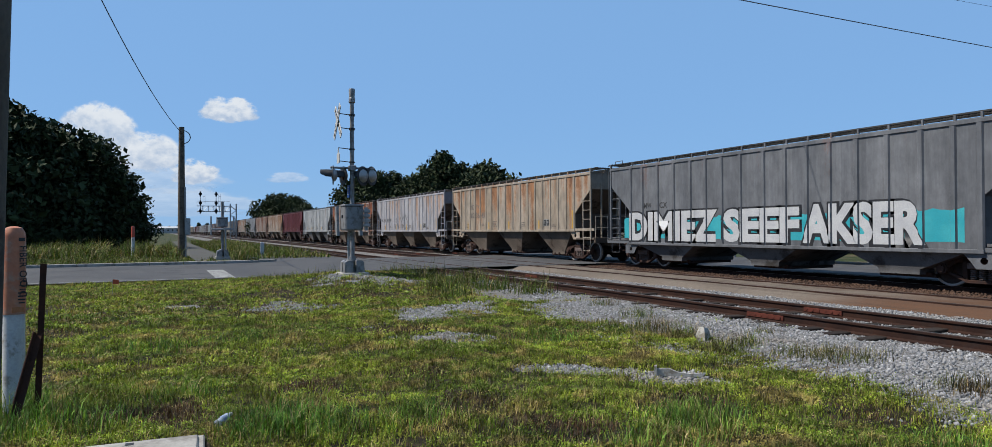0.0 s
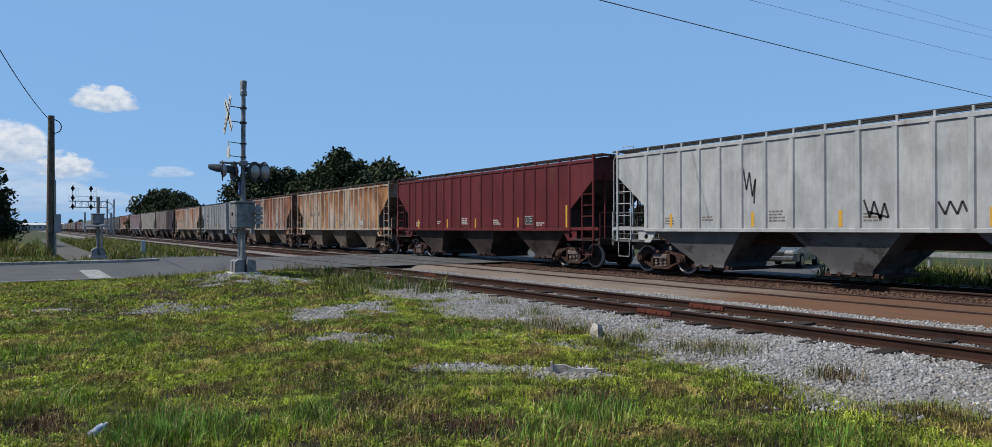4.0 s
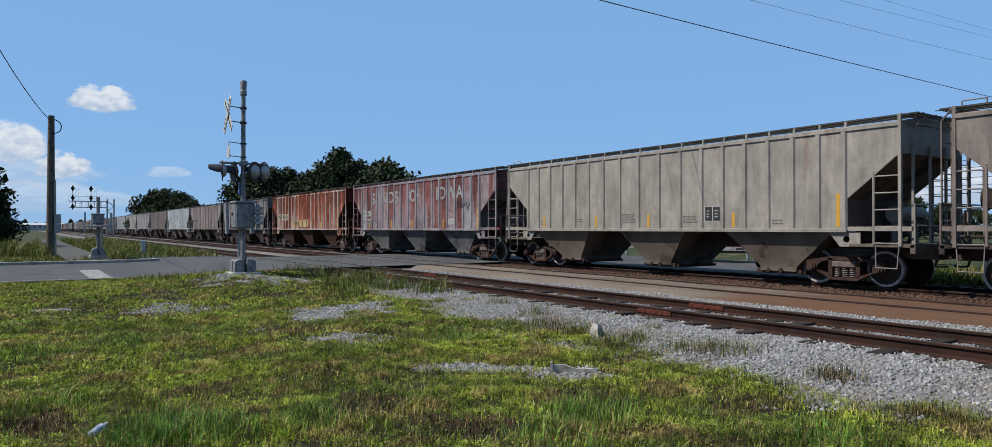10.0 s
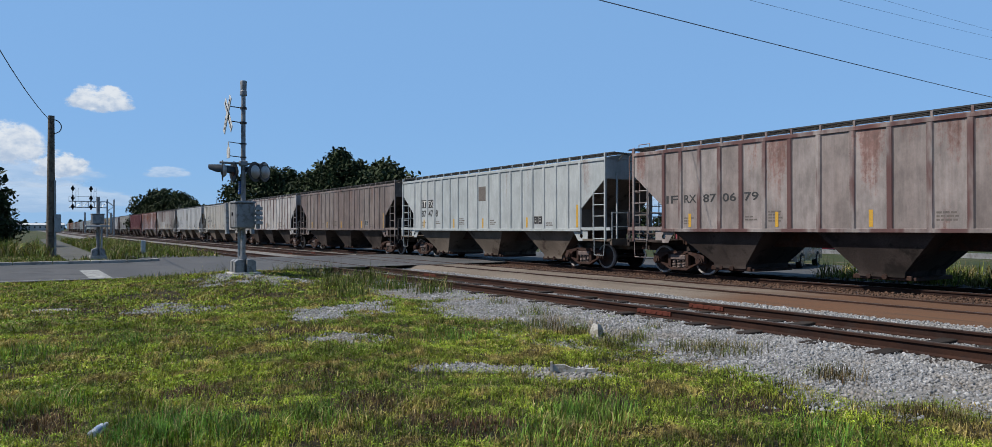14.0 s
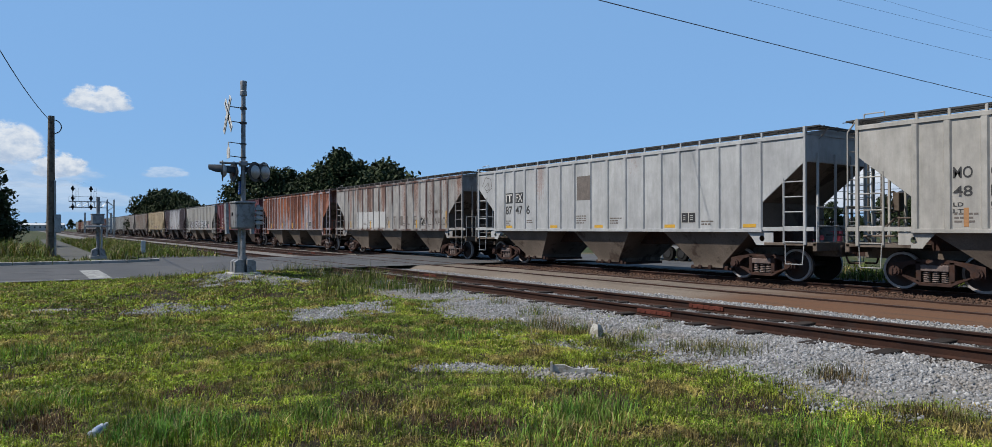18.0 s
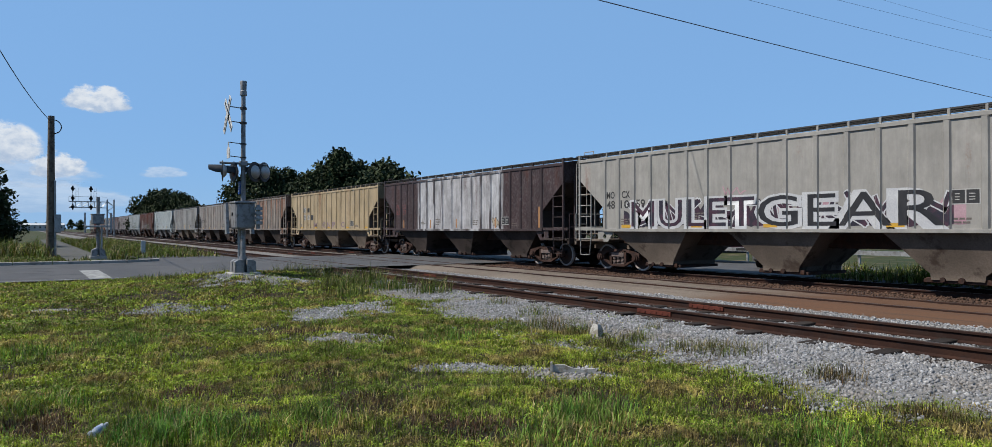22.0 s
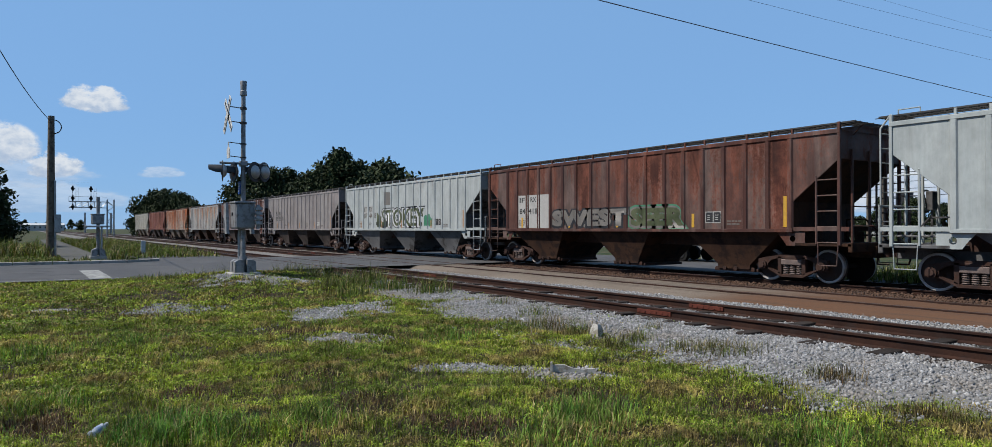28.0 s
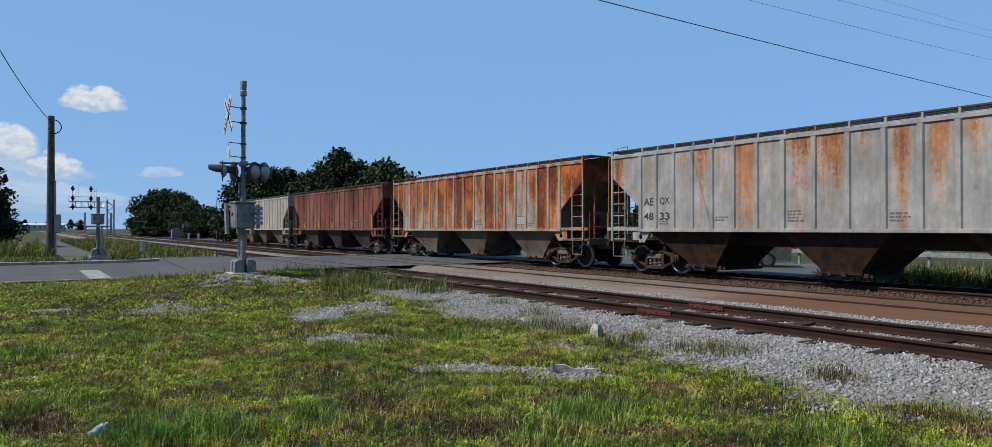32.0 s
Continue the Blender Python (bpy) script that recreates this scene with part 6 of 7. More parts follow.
for px, py, h in ((60, 30.5, 10.5), (70, 37, 9.5), (66, 20, 10.0), (74, 46, 10.0)):
    th = utility_pole(px, py, h, 0.15, "wooden street pole with crossarm beyond the train")
    part("crossarm", Geo().box(-0.06, 0.06, -1.2, 1.2, h - 0.7, h - 0.58), M_WOODPOLE, th)
    for s in (-1, 0, 1):
        part("insulator", Geo().cyl((0, s, h - 0.58), (0, s, h - 0.40), 0.05, 6), M_WIRE, th)
for k in range(6):
    solid("overhead_cable", sagging((66 + k % 3, -40, 5.2 + k * 0.75), (72 + k % 3, 110, 5.2 + k * 0.75), 0.4, 0.03, 12), M_WIRE, "power line beyond the train", "cable")

# ---- trees ----
def leaf_material(name, a, b):
    m, nt, bs = nodes_of(name)
    r = nd(nt, "NewGeometry").outputs["Random Per Island"]
    pos = nd(nt, "TexCoord").outputs["Object"]
    col = mixc(nt, r, a, b)
    col = mixc(nt, ramp(nt, noise_tex(nt, pos, 0.4, 3.0), 0.35, 0.7, 0.0, 0.6), col, tuple(x * 0.55 for x in a))
    nt.links.new(col, bs.inputs["Base Color"])
    bs.inputs["Roughness"].default_value = 0.75
    bs.inputs["Specular IOR Level"].default_value = 0.2
    return m


M_LEAF = leaf_material("oak_leaf", (0.012, 0.020, 0.007), (0.034, 0.050, 0.014))
M_BARK = surface("bark", (0.06, 0.048, 0.038), (0.10, 0.08, 0.062), 3.0, 0.95, 0, 20.0, 0.6, 0.02)


def cards(rng, centres, size, flat=0.0):
    """Small bent leaf clumps at the given centres, as one mesh."""
    n = len(centres)
    a = rng.normal(size=(n, 3))
    a[:, 2] *= 1 - flat
    a /= np.linalg.norm(a, axis=1)[:, None]
    b = np.cross(a, rng.normal(size=(n, 3)))
    b /= np.linalg.norm(b, axis=1)[:, None]
    c = np.cross(a, b)
    s = size * rng.uniform(0.5, 1.3, (n, 1))
    p = np.stack([centres - a * s, centres + b * s * 0.6 + c * s * 0.2, centres + a * s, centres - b * s * 0.6 + c * s * 0.2], 1).reshape(-1, 3)
    me = bpy.data.meshes.new("crown")
    i = np.arange(n) * 4
    f = np.concatenate([np.stack([i, i + 1, i + 2], 1), np.stack([i, i + 2, i + 3], 1)]).tolist()
    me.from_pydata(p.tolist(), [], f)
    return me


def tree_meshes(seed, h, w, clumps, leaves, size, low=0.25):
    rng = np.random.default_rng(seed)
    rr = random.Random(seed)
    trunk = Geo()
    trunk.cyl((0, 0, -0.3), (0.1, 0.05, h * 0.35), w * 0.045, 10, w * 0.03)
    cc = []
    for k in range(clumps):
        t = rr.uniform(low, 1.0)
        wide = w * 0.5 * math.sin(math.pi * min(1.0, 0.18 + 0.80 * t)) ** 0.7
        a = rr.uniform(0, 2 * math.pi)
        rad = wide * rr.uniform(0.35, 0.95)
        c = Vector((rad * math.cos(a), rad * math.sin(a), h * t * 0.93))
        cc.append((c, w * rr.uniform(0.07, 0.16)))
        if k % 3 == 0:
            mid = Vector((c.x * 0.4, c.y * 0.4, h * 0.3 + (c.z - h * 0.3) * 0.5))
            trunk.cyl((0.1, 0.05, h * 0.3), mid, w * 0.018, 6, w * 0.012).cyl(mid, c, w * 0.012, 5, w * 0.004)
    pts = []
    for c, r in cc:
        d = rng.normal(size=(leaves, 3))
        d /= np.linalg.norm(d, axis=1)[:, None]
        rad = r * rng.uniform(0.2, 1.75, (leaves, 1)) ** 0.6
        pts.append(np.array(c) + d * rad * np.array([1, 1, 0.75]))
    return trunk.mesh("trunk", M_BARK), cards(rng, np.concatenate(pts), size)


TREE_KINDS = [tree_meshes(11, 12.0, 11.0, 70, 130, 0.30, 0.10), tree_meshes(23, 11.0, 9.0, 60, 130, 0.28, 0.12), tree_meshes(37, 9.0, 10.0, 60, 130, 0.27, 0.06), tree_meshes(51, 12.0, 8.0, 55, 120, 0.28, 0.22)]
BUSH = tree_meshes(71, 3.0, 4.0, 40, 110, 0.16, 0.0)


def tree(kind, x, y, scale, turn, label="dark green broadleaf tree with a dense crown", name="tree", tall=1.0):
    th = thing(name, pose(x, y, -0.05, 0, 0, turn), label, name)
    m = Matrix.Diagonal((scale, scale, scale * tall, 1))
    part("trunk", kind[0], M_BARK, th, at=m)
    part("crown", kind[1], M_LEAF, th, at=m)
    return th


for i, (x, y, h) in enumerate([(-22, 68, 13.6), (-17.5, 71, 13.4), (-14.5, 73.6, 13.6), (-11.9, 74.5, 13.0), (-10.0, 78, 12.0), (-8.2, 79.3, 12.0), (-6.6, 82.9, 11.0), (-5.2, 88, 9.4), (-4.2, 93, 6.8), (-3.4, 98, 5.0), (-25, 78, 14.0), (-17, 84, 13.4), (-11.5, 88, 12.0)]):
    kd = i % 3
    tree(TREE_KINDS[kd], x, y, h / (12.0, 11.0, 9.0)[kd], i * 71, "dark shaded broadleaf tree at the edge of a wood")
for i, (x, y, s) in enumerate([(-18, 64, 1.5), (-15, 66, 1.6), (-12, 69, 1.5), (-9.7, 72, 1.4), (-7.6, 76, 1.4), (-5.9, 81, 1.2), (-4.4, 87, 1.0), (-22, 62, 1.5)]):
    tree(BUSH, x, y, s, i * 97, "dark undergrowth bush at the edge of the wood", "bush")
for i, (x, y, h) in enumerate([(22.6, 87, 8.6), (25.0, 87.5, 9.3), (28.0, 89.7, 9.6), (29.9, 86, 8.8), (30.6, 82.5, 9.8), (32.4, 82.0, 11.6), (34.6, 82.6, 10.4), (36.0, 79.4, 10.2), (38.3, 80.3, 9.4), (40.4, 81.2, 8.0)]):
    kd = (0, 3, 1, 2)[i % 4]
    s = h / (12.0, 11.0, 9.0, 12.0)[kd]
    tree(TREE_KINDS[kd], x, y, max(s, 0.75), i * 113 + 20, "dark green oak behind the train", tall=s / max(s, 0.75))
for i, (x, y, h) in enumerate([(22.6, 169, 8.3), (22.0, 161, 9.9), (23.4, 154, 9.8), (25.0, 147, 8.8), (26.0, 140, 7.2), (26.6, 128, 5.6), (28.5, 124, 5.0), (24.4, 138, 5.6), (33, 132, 6.0), (38, 128, 5.6), (45, 124, 6.5)]):
    kd = (0, 2, 1)[i % 3]
    tree(TREE_KINDS[kd], x, y, h / (12.0, 11.0, 9.0)[kd], i * 59 + 5, "dark broadleaf tree farther along the line")
for i, (x, y, s) in enumerate([(27, 118, 1.3), (31, 113, 1.2), (24, 126, 1.2)]):
    tree(BUSH, x, y, s, i * 47, "green bush beside the far tracks", "bush")
rr = random.Random(8)
for i in range(22):
    a = radians(44 + i * 1.75)
    d = rr.uniform(125, 160)
    tree(TREE_KINDS[i % 4], d * math.sin(a), d * math.cos(a), rr.uniform(0.42, 0.62), i * 83, "far tree on the skyline beyond the train")
for i in range(9):
    tree(TREE_KINDS[i % 4], -30 + i * 9.5, 780 + (i % 3) * 25, rr.uniform(0.6, 0.95), i * 37, "tree in the far distance")

# ---- clouds: soft sheets in the sky behind everything ----
def cloud_material(name, thick):
    m, nt, b = nodes_of(name)
    tc = nd(nt, "TexCoord").outputs["Object"]
    rnd = nd(nt, "ObjectInfo").outputs["Random"]
    shift = nd(nt, "CombineXYZ", X=mth(nt, "MULTIPLY", rnd, 37.0), Y=mth(nt, "MULTIPLY", rnd, 91.0), Z=0.0).outputs[0]
    at = nd(nt, "VectorMath", i0=tc, i1=shift).outputs[0]
    xyz = nd(nt, "SeparateXYZ", Vector=tc)
    u, v = xyz.outputs[0], xyz.outputs[2]
    low = mth(nt, "MULTIPLY", mth(nt, "MINIMUM", v, 0.0), 1.1)
    v2 = mth(nt, "ADD", v, low)
    round_ = mth(nt, "SUBTRACT", 1.0, mth(nt, "ADD", mth(nt, "MULTIPLY", u, u), mth(nt, "MULTIPLY", v2, v2)))
    big = noise_tex(nt, at, 1.9, 9.0, 0.62)
    d = mth(nt, "ADD", mth(nt, "MULTIPLY", round_, 0.85), mth(nt, "MULTIPLY", mth(nt, "SUBTRACT", big, 0.5), 2.1))
    alpha = mth(nt, "MULTIPLY", ramp(nt, d, 0.10, 0.55, 0.0, thick), ramp(nt, round_, 0.0, 0.3))
    # lit tops and grey shaded bases are painted into the sheet's own glow
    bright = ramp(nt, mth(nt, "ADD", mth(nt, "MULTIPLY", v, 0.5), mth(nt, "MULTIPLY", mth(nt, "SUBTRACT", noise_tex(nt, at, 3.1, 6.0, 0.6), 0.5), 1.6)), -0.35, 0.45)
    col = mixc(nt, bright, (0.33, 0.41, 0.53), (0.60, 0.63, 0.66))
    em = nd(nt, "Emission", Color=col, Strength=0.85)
    clear = nt.nodes.new("ShaderNodeBsdfTransparent")
    mx = nd(nt, "MixShader", i0=alpha, i1=clear.outputs[0], i2=em.outputs[0])
    nt.nodes.remove(b)
    nt.links.new(mx.outputs[0], nt.nodes["Material Output"].inputs["Surface"])
    return m


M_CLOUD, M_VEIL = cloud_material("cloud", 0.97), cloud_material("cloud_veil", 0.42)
CLOUDS = []


def cloud(az, el, wide, high, material, label, far=2700.0):
    """A cloud at a bearing and a height above the horizon, with its breadth and height, all in degrees."""
    a, e = radians(az), radians(el)
    w, h = far * math.tan(radians(wide / 2)), far * math.tan(radians(high / 2))
    g = Geo()
    for j in range(7):
        for i in range(13):
            p, q = -1 + i / 6, -1 + j / 3
            g.v.append((p, 0.2 * (p * p + q * q), q))
    g.f = [(j * 13 + i, j * 13 + i + 1, j * 13 + i + 14, j * 13 + i + 13) for j in range(6) for i in range(12)]
    ob = new("cloud", g.mesh("cloud", material, True, False))
    ob.matrix_basis = pose(far * math.sin(a), far * math.cos(a), far * math.tan(e), 0, 0, -az) @ Matrix.Diagonal((w, (w + h) / 2, h, 1))
    CLOUDS.append(tagged(ob, label, "cloud"))


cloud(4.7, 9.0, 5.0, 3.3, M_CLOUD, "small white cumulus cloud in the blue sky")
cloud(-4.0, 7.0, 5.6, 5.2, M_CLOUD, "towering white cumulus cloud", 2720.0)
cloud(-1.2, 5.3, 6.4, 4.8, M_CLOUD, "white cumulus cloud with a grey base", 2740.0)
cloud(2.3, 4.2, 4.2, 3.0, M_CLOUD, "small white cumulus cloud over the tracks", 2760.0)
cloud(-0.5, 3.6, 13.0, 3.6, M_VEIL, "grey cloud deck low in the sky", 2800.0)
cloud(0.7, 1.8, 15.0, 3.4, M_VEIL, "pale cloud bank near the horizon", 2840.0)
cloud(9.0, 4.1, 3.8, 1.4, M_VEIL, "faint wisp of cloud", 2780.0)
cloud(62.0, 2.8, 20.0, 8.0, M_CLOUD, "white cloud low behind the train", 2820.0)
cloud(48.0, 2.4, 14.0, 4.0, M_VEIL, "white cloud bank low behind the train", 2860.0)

# ---- the near verge: soil, gravel patches, grass ----
RT, FW = Vector((0.829, -0.559)), Vector((0.559, 0.829))
PATCHES = [(4.9, 13.2, 1.15, 1.7), (2.5, 15.7, 1.35, 1.0), (4.1, 9.9, 0.95, 0.45), (4.6, 7.0, 0.7, 0.3), (0.4, 17.0, 0.6, 0.5), (6.4, 14.2, 0.8, 1.2), (5.3, 6.2, 0.6, 0.35), (5.3, 20.3, 2.0, 1.2)]
MOUND = (5.35, 21.4)
# dead patches: place, radius, blades, height
DEAD = [(-0.39, 7.16, 0.32, 380, 0.06), (-0.05, 7.05, 0.34, 420, 0.06), (0.2, 6.8, 0.3, 320, 0.05), (1.45, 7.6, 0.34, 380, 0.07), (2.69, 7.85, 0.4, 420, 0.06), (2.88, 5.28, 0.3, 380, 0.06), (3.2, 4.9, 0.36, 420, 0.06), (2.7, 6.2, 0.4, 420, 0.06), (1.2, 16.4, 0.6, 300, 0.08), (1.9, 14.8, 0.8, 400, 0.07), (0.1, 7.2, 0.25, 240, 0.06), (4.6, 5.2, 0.4, 400, 0.06), (3.6, 11.3, 0.7, 500, 0.07), (-1.5, 13.5, 0.7, 400, 0.07), (2.4, 18.3, 0.9, 400, 0.09), (4.8, 17.3, 0.7, 360, 0.10), (-2.2, 18.0, 0.9, 360, 0.08), (5.7, 4.2, 0.35, 320, 0.06)]


def bare(x, y):
    """0 where grass grows thick, 1 on bare stones."""
    n = noise.noise((x * 0.9, y * 0.9, 1.0)) * 0.6 + noise.noise((x * 2.7, y * 2.7, 4.0)) * 0.45
    edge = 6.5 + 0.6 * noise.noise((y * 0.35, 3.0, 0)) + (1.3 if 13.5 < y < 26 else 0.0)
    v = (x - edge) * 0.62 + n * 1.05
    for px, py, a, b in PATCHES:
        dx, dy = x - px, y - py
        u, w = dx * RT.x + dy * RT.y, dx * FW.x + dy * FW.y
        v = max(v, 0.62 - ((u / a) ** 2 + (w / b) ** 2) * 0.62 + n * 1.5 + 0.5 * noise.noise((x * 6.0, y * 6.0, 8.0)))
    return min(1.0, max(0.0, v + 0.15))


def lie(x, y):
    m = math.exp(-(((x - MOUND[0]) / 3.0) ** 2 + ((y - MOUND[1]) / 2.6) ** 2))
    return 0.36 * m + 0.035 * noise.noise((x * 0.7, y * 0.7, 9.0)) + 0.02 * noise.noise((x * 2.5, y * 2.5, 2.0))


def verge_material():
    m, nt, b = nodes_of("verge_soil")
    pos = nd(nt, "NewGeometry").outputs["Position"]
    att = nt.nodes.new("ShaderNodeAttribute")
    att.attribute_name = "stony"
    big = noise_tex(nt, pos, 1.1, 5.0)
    mid = noise_tex(nt, pos, 7.0, 5.0)
    fine = noise_tex(nt, pos, 45.0, 4.0, 0.7)
    soil = mixc(nt, ramp(nt, big, 0.35, 0.65), (0.010, 0.010, 0.006), (0.028, 0.022, 0.013))
    soil = mixc(nt, ramp(nt, mid, 0.5, 0.62, 0.0, 0.5), soil, (0.080, 0.056, 0.036))
    grey = mixc(nt, ramp(nt, fine, 0.35, 0.6), (0.06, 0.057, 0.055), (0.22, 0.215, 0.205))
    k = mth(nt, "ADD", att.outputs["Fac"], mth(nt, "MULTIPLY", mth(nt, "SUBTRACT", mid, 0.5), 0.8))
    col = mixc(nt, ramp(nt, k, 0.35, 0.6), soil, grey)
    nt.links.new(col, b.inputs["Base Color"])
    b.inputs["Roughness"].default_value = 0.95
    b.inputs["Specular IOR Level"].default_value = 0.1
    bumped(nt, b, mth(nt, "ADD", fine, mid), 0.8, 0.03)
    return m


g = strip(-16, 8.6, -9.0, 25.6, 150, 190, lie)
me = g.mesh("verge", verge_material(), True, False)
vals = np.array([bare(v.co.x, v.co.y) for v in me.vertices], dtype=np.float32)
me.attributes.new("stony", "FLOAT", "POINT").data.foreach_set("value", vals)
tagged(new("verge", me), "rough grass verge with bare stony patches", "verge", "", "structure")


class Chart:
    """A function of the ground plan, tabulated once and read between its knots."""

    def __init__(self, fn, x0=-16.0, x1=13.4, y0=-9.0, y1=26.0, step=0.13):
        self.x0, self.y0, self.step = x0, y0, step
        nx, ny = int((x1 - x0) / step) + 2, int((y1 - y0) / step) + 2
        self.t = np.array([[fn(x0 + i * step, y0 + j * step) for j in range(ny)] for i in range(nx)])

    def __call__(self, x, y):
        u = np.clip((np.asarray(x) - self.x0) / self.step, 0, self.t.shape[0] - 1.001)
        v = np.clip((np.asarray(y) - self.y0) / self.step, 0, self.t.shape[1] - 1.001)
        i, j = u.astype(int), v.astype(int)
        u, v, t = u - i, v - j, self.t
        return (t[i, j] * (1 - u) + t[i + 1, j] * u) * (1 - v) + (t[i, j + 1] * (1 - u) + t[i + 1, j + 1] * u) * v


BARE, LIE = Chart(bare), Chart(lie)
CLUMP = Chart(lambda x, y: noise.noise((x * 0.8, y * 0.8, 6.0)) * 0.5 + noise.noise((x * 2.6, y * 2.6, 3.0)) * 0.7)
LEAFY = Chart(lambda x, y: noise.noise((x * 1.6, y * 1.6, 12.0)) + 0.5 * noise.noise((x * 4.0, y * 4.0, 2.0)))
GAPS = Chart(lambda x, y: noise.noise((x * 3.1, y * 3.1, 15.0)))


def scatter(rng, n, area, dens):
    """n places in the area, as thick as dens says."""
    x0, x1, y0, y1 = area
    got, tries = [], 0
    while sum(len(p) for p in got) < n and tries < 30:
        tries += 1
        q = np.stack([rng.uniform(x0, x1, n), rng.uniform(y0, y1, n)], 1)
        got.append(q[rng.uniform(size=n) < dens(q[:, 0], q[:, 1])])
    return np.concatenate(got)[:n]


def blades(rng, n, area, tall, wide, dens, zfun):
    """Bent grass blades: a quad and a tip each."""
    P = scatter(rng, n, area, dens)
    n = len(P)
    clump = 0.40 + 1.25 * np.maximum(0.0, 0.45 + CLUMP(P[:, 0], P[:, 1]))
    P = np.stack([P[:, 0], P[:, 1], np.broadcast_to(zfun(P[:, 0], P[:, 1]), n)], 1)
    a = rng.uniform(0, 2 * np.pi, n)
    lean = rng.uniform(0.2, 1.5, n)
    h = tall * rng.uniform(0.35, 1.25, n) * clump
    w = wide * rng.uniform(0.6, 1.4, n)
    d = np.stack([np.cos(a), np.sin(a), np.zeros(n)], 1)
    s = np.stack([-np.sin(a), np.cos(a), np.zeros(n)], 1)
    up = np.array([0, 0, 1.0])
    base = P - up * 0.01
    mid = P + d * (h * lean * 0.25)[:, None] + up * (h * 0.6)[:, None]
    tip = P + d * (h * lean * 0.8)[:, None] + up * (h * 0.95 / (0.7 + 0.3 * lean))[:, None]
    v = np.stack([base - s * w[:, None] / 2, base + s * w[:, None] / 2, mid + s * w[:, None] * 0.4, mid - s * w[:, None] * 0.4, tip], 1).reshape(-1, 3)
    i = np.arange(n) * 5
    tris = np.concatenate([np.stack([i, i + 1, i + 2], 1), np.stack([i, i + 2, i + 3], 1), np.stack([i + 3, i + 2, i + 4], 1)])
    return v, tris


def leaves(rng, P, size):
    """Small folded leaves at the places P, lying at all angles but mostly flat."""
    n = len(P)
    a = rng.uniform(0, 2 * np.pi, n)
    tip = rng.uniform(-0.5, 0.75, n)
    roll = rng.normal(0, 0.55, n)
    d = np.stack([np.cos(a) * np.cos(tip), np.sin(a) * np.cos(tip), np.sin(tip)], 1)
    e = np.stack([-np.sin(a) * np.cos(roll), np.cos(a) * np.cos(roll), np.sin(roll)], 1)
    s = (size * rng.uniform(0.5, 1.5, n))[:, None]
    droop = np.array([0, 0, -0.25]) * s
    v = np.stack([P, P + d * s * 0.9 + e * s * 0.55, P + d * s * 2.0 + droop, P + d * s * 0.9 - e * s * 0.55], 1).reshape(-1, 3)
    i = np.arange(n) * 4
    return v, np.concatenate([np.stack([i, i + 1, i + 2], 1), np.stack([i, i + 2, i + 3], 1)])


def tri_mesh(name, pieces, material):
    """One mesh of (vertices, triangles) pairs."""
    v = np.concatenate([p[0] for p in pieces]).astype(np.float32)
    at, f = 0, []
    for p in pieces:
        f.append(p[1] + at)
        at += len(p[0])
    f = np.concatenate(f).astype(np.int32)
    me = bpy.data.meshes.new(name)
    me.vertices.add(len(v))
    me.vertices.foreach_set("co", v.ravel())
    me.loops.add(f.size)
    me.loops.foreach_set("vertex_index", f.ravel())
    me.polygons.add(len(f))
    me.polygons.foreach_set("loop_start", np.arange(len(f), dtype=np.int32) * 3)
    me.update(calc_edges=True)
    me.materials.append(material)
    return me


def seen_wedge(x, y):
    d = x * FW.x + y * FW.y
    s = x * RT.x + y * RT.y
    return (d > 3.9) & (-0.98 * d - 0.3 < s) & (s < 0.74 * d + 0.3)


def grass_material(name, a, b, dry, leafy=(0.055, 0.095, 0.012), straw=(0.26, 0.20, 0.10)):
    m, nt, bs = nodes_of(name)
    r = nd(nt, "NewGeometry").outputs["Random Per Island"]
    pos = nd(nt, "NewGeometry").outputs["Position"]
    col = mixc(nt, mth(nt, "POWER", r, 1.5), a, b)
    col = mixc(nt, ramp(nt, noise_tex(nt, pos, 0.45, 3.0), 0.42, 0.62, 0.0, 0.7), col, leafy)
    patch = mth(nt, "ADD", mth(nt, "MULTIPLY", noise_tex(nt, pos, 1.3, 4.0), 0.7), mth(nt, "MULTIPLY", noise_tex(nt, pos, 5.0, 3.0), 0.3))
    col = mixc(nt, ramp(nt, patch, 0.505, 0.585, 0.0, 0.75), col, dry)
    col = mixc(nt, ramp(nt, r, 0.86, 0.92, 0.0, 0.85), col, straw)
    col = mixc(nt, ramp(nt, r, 0.12, 0.06, 0.0, 0.75), col, (0.055, 0.030, 0.016))
    shift = mth(nt, "MULTIPLY", ramp(nt, noise_tex(nt, pos, 1.9, 4.0, 0.6), 0.34, 0.66, 0.62, 1.40), ramp(nt, noise_tex(nt, pos, 9.0, 2.0, 0.6), 0.36, 0.64, 0.50, 1.45))
    col = mixc(nt, 1.0, col, nd(nt, "CombineXYZ", X=shift, Y=shift, Z=shift).outputs[0], "MULTIPLY")
    nt.links.new(col, bs.inputs["Base Color"])
    bs.inputs["Roughness"].default_value = 0.6
    bs.inputs["Specular IOR Level"].default_value = 0.12
    tr = nt.nodes.new("ShaderNodeBsdfTranslucent")
    nt.links.new(mixc(nt, 1.0, col, (1.0, 1.0, 0.45), "MULTIPLY"), tr.inputs["Color"])
    mx = nt.nodes.new("ShaderNodeMixShader")
    mx.inputs[0].default_value = 0.18
    out = nt.nodes["Material Output"]
    nt.links.new(bs.outputs[0], mx.inputs[1])
    nt.links.new(tr.outputs[0], mx.inputs[2])
    nt.links.new(mx.outputs[0], out.inputs["Surface"])
    return m


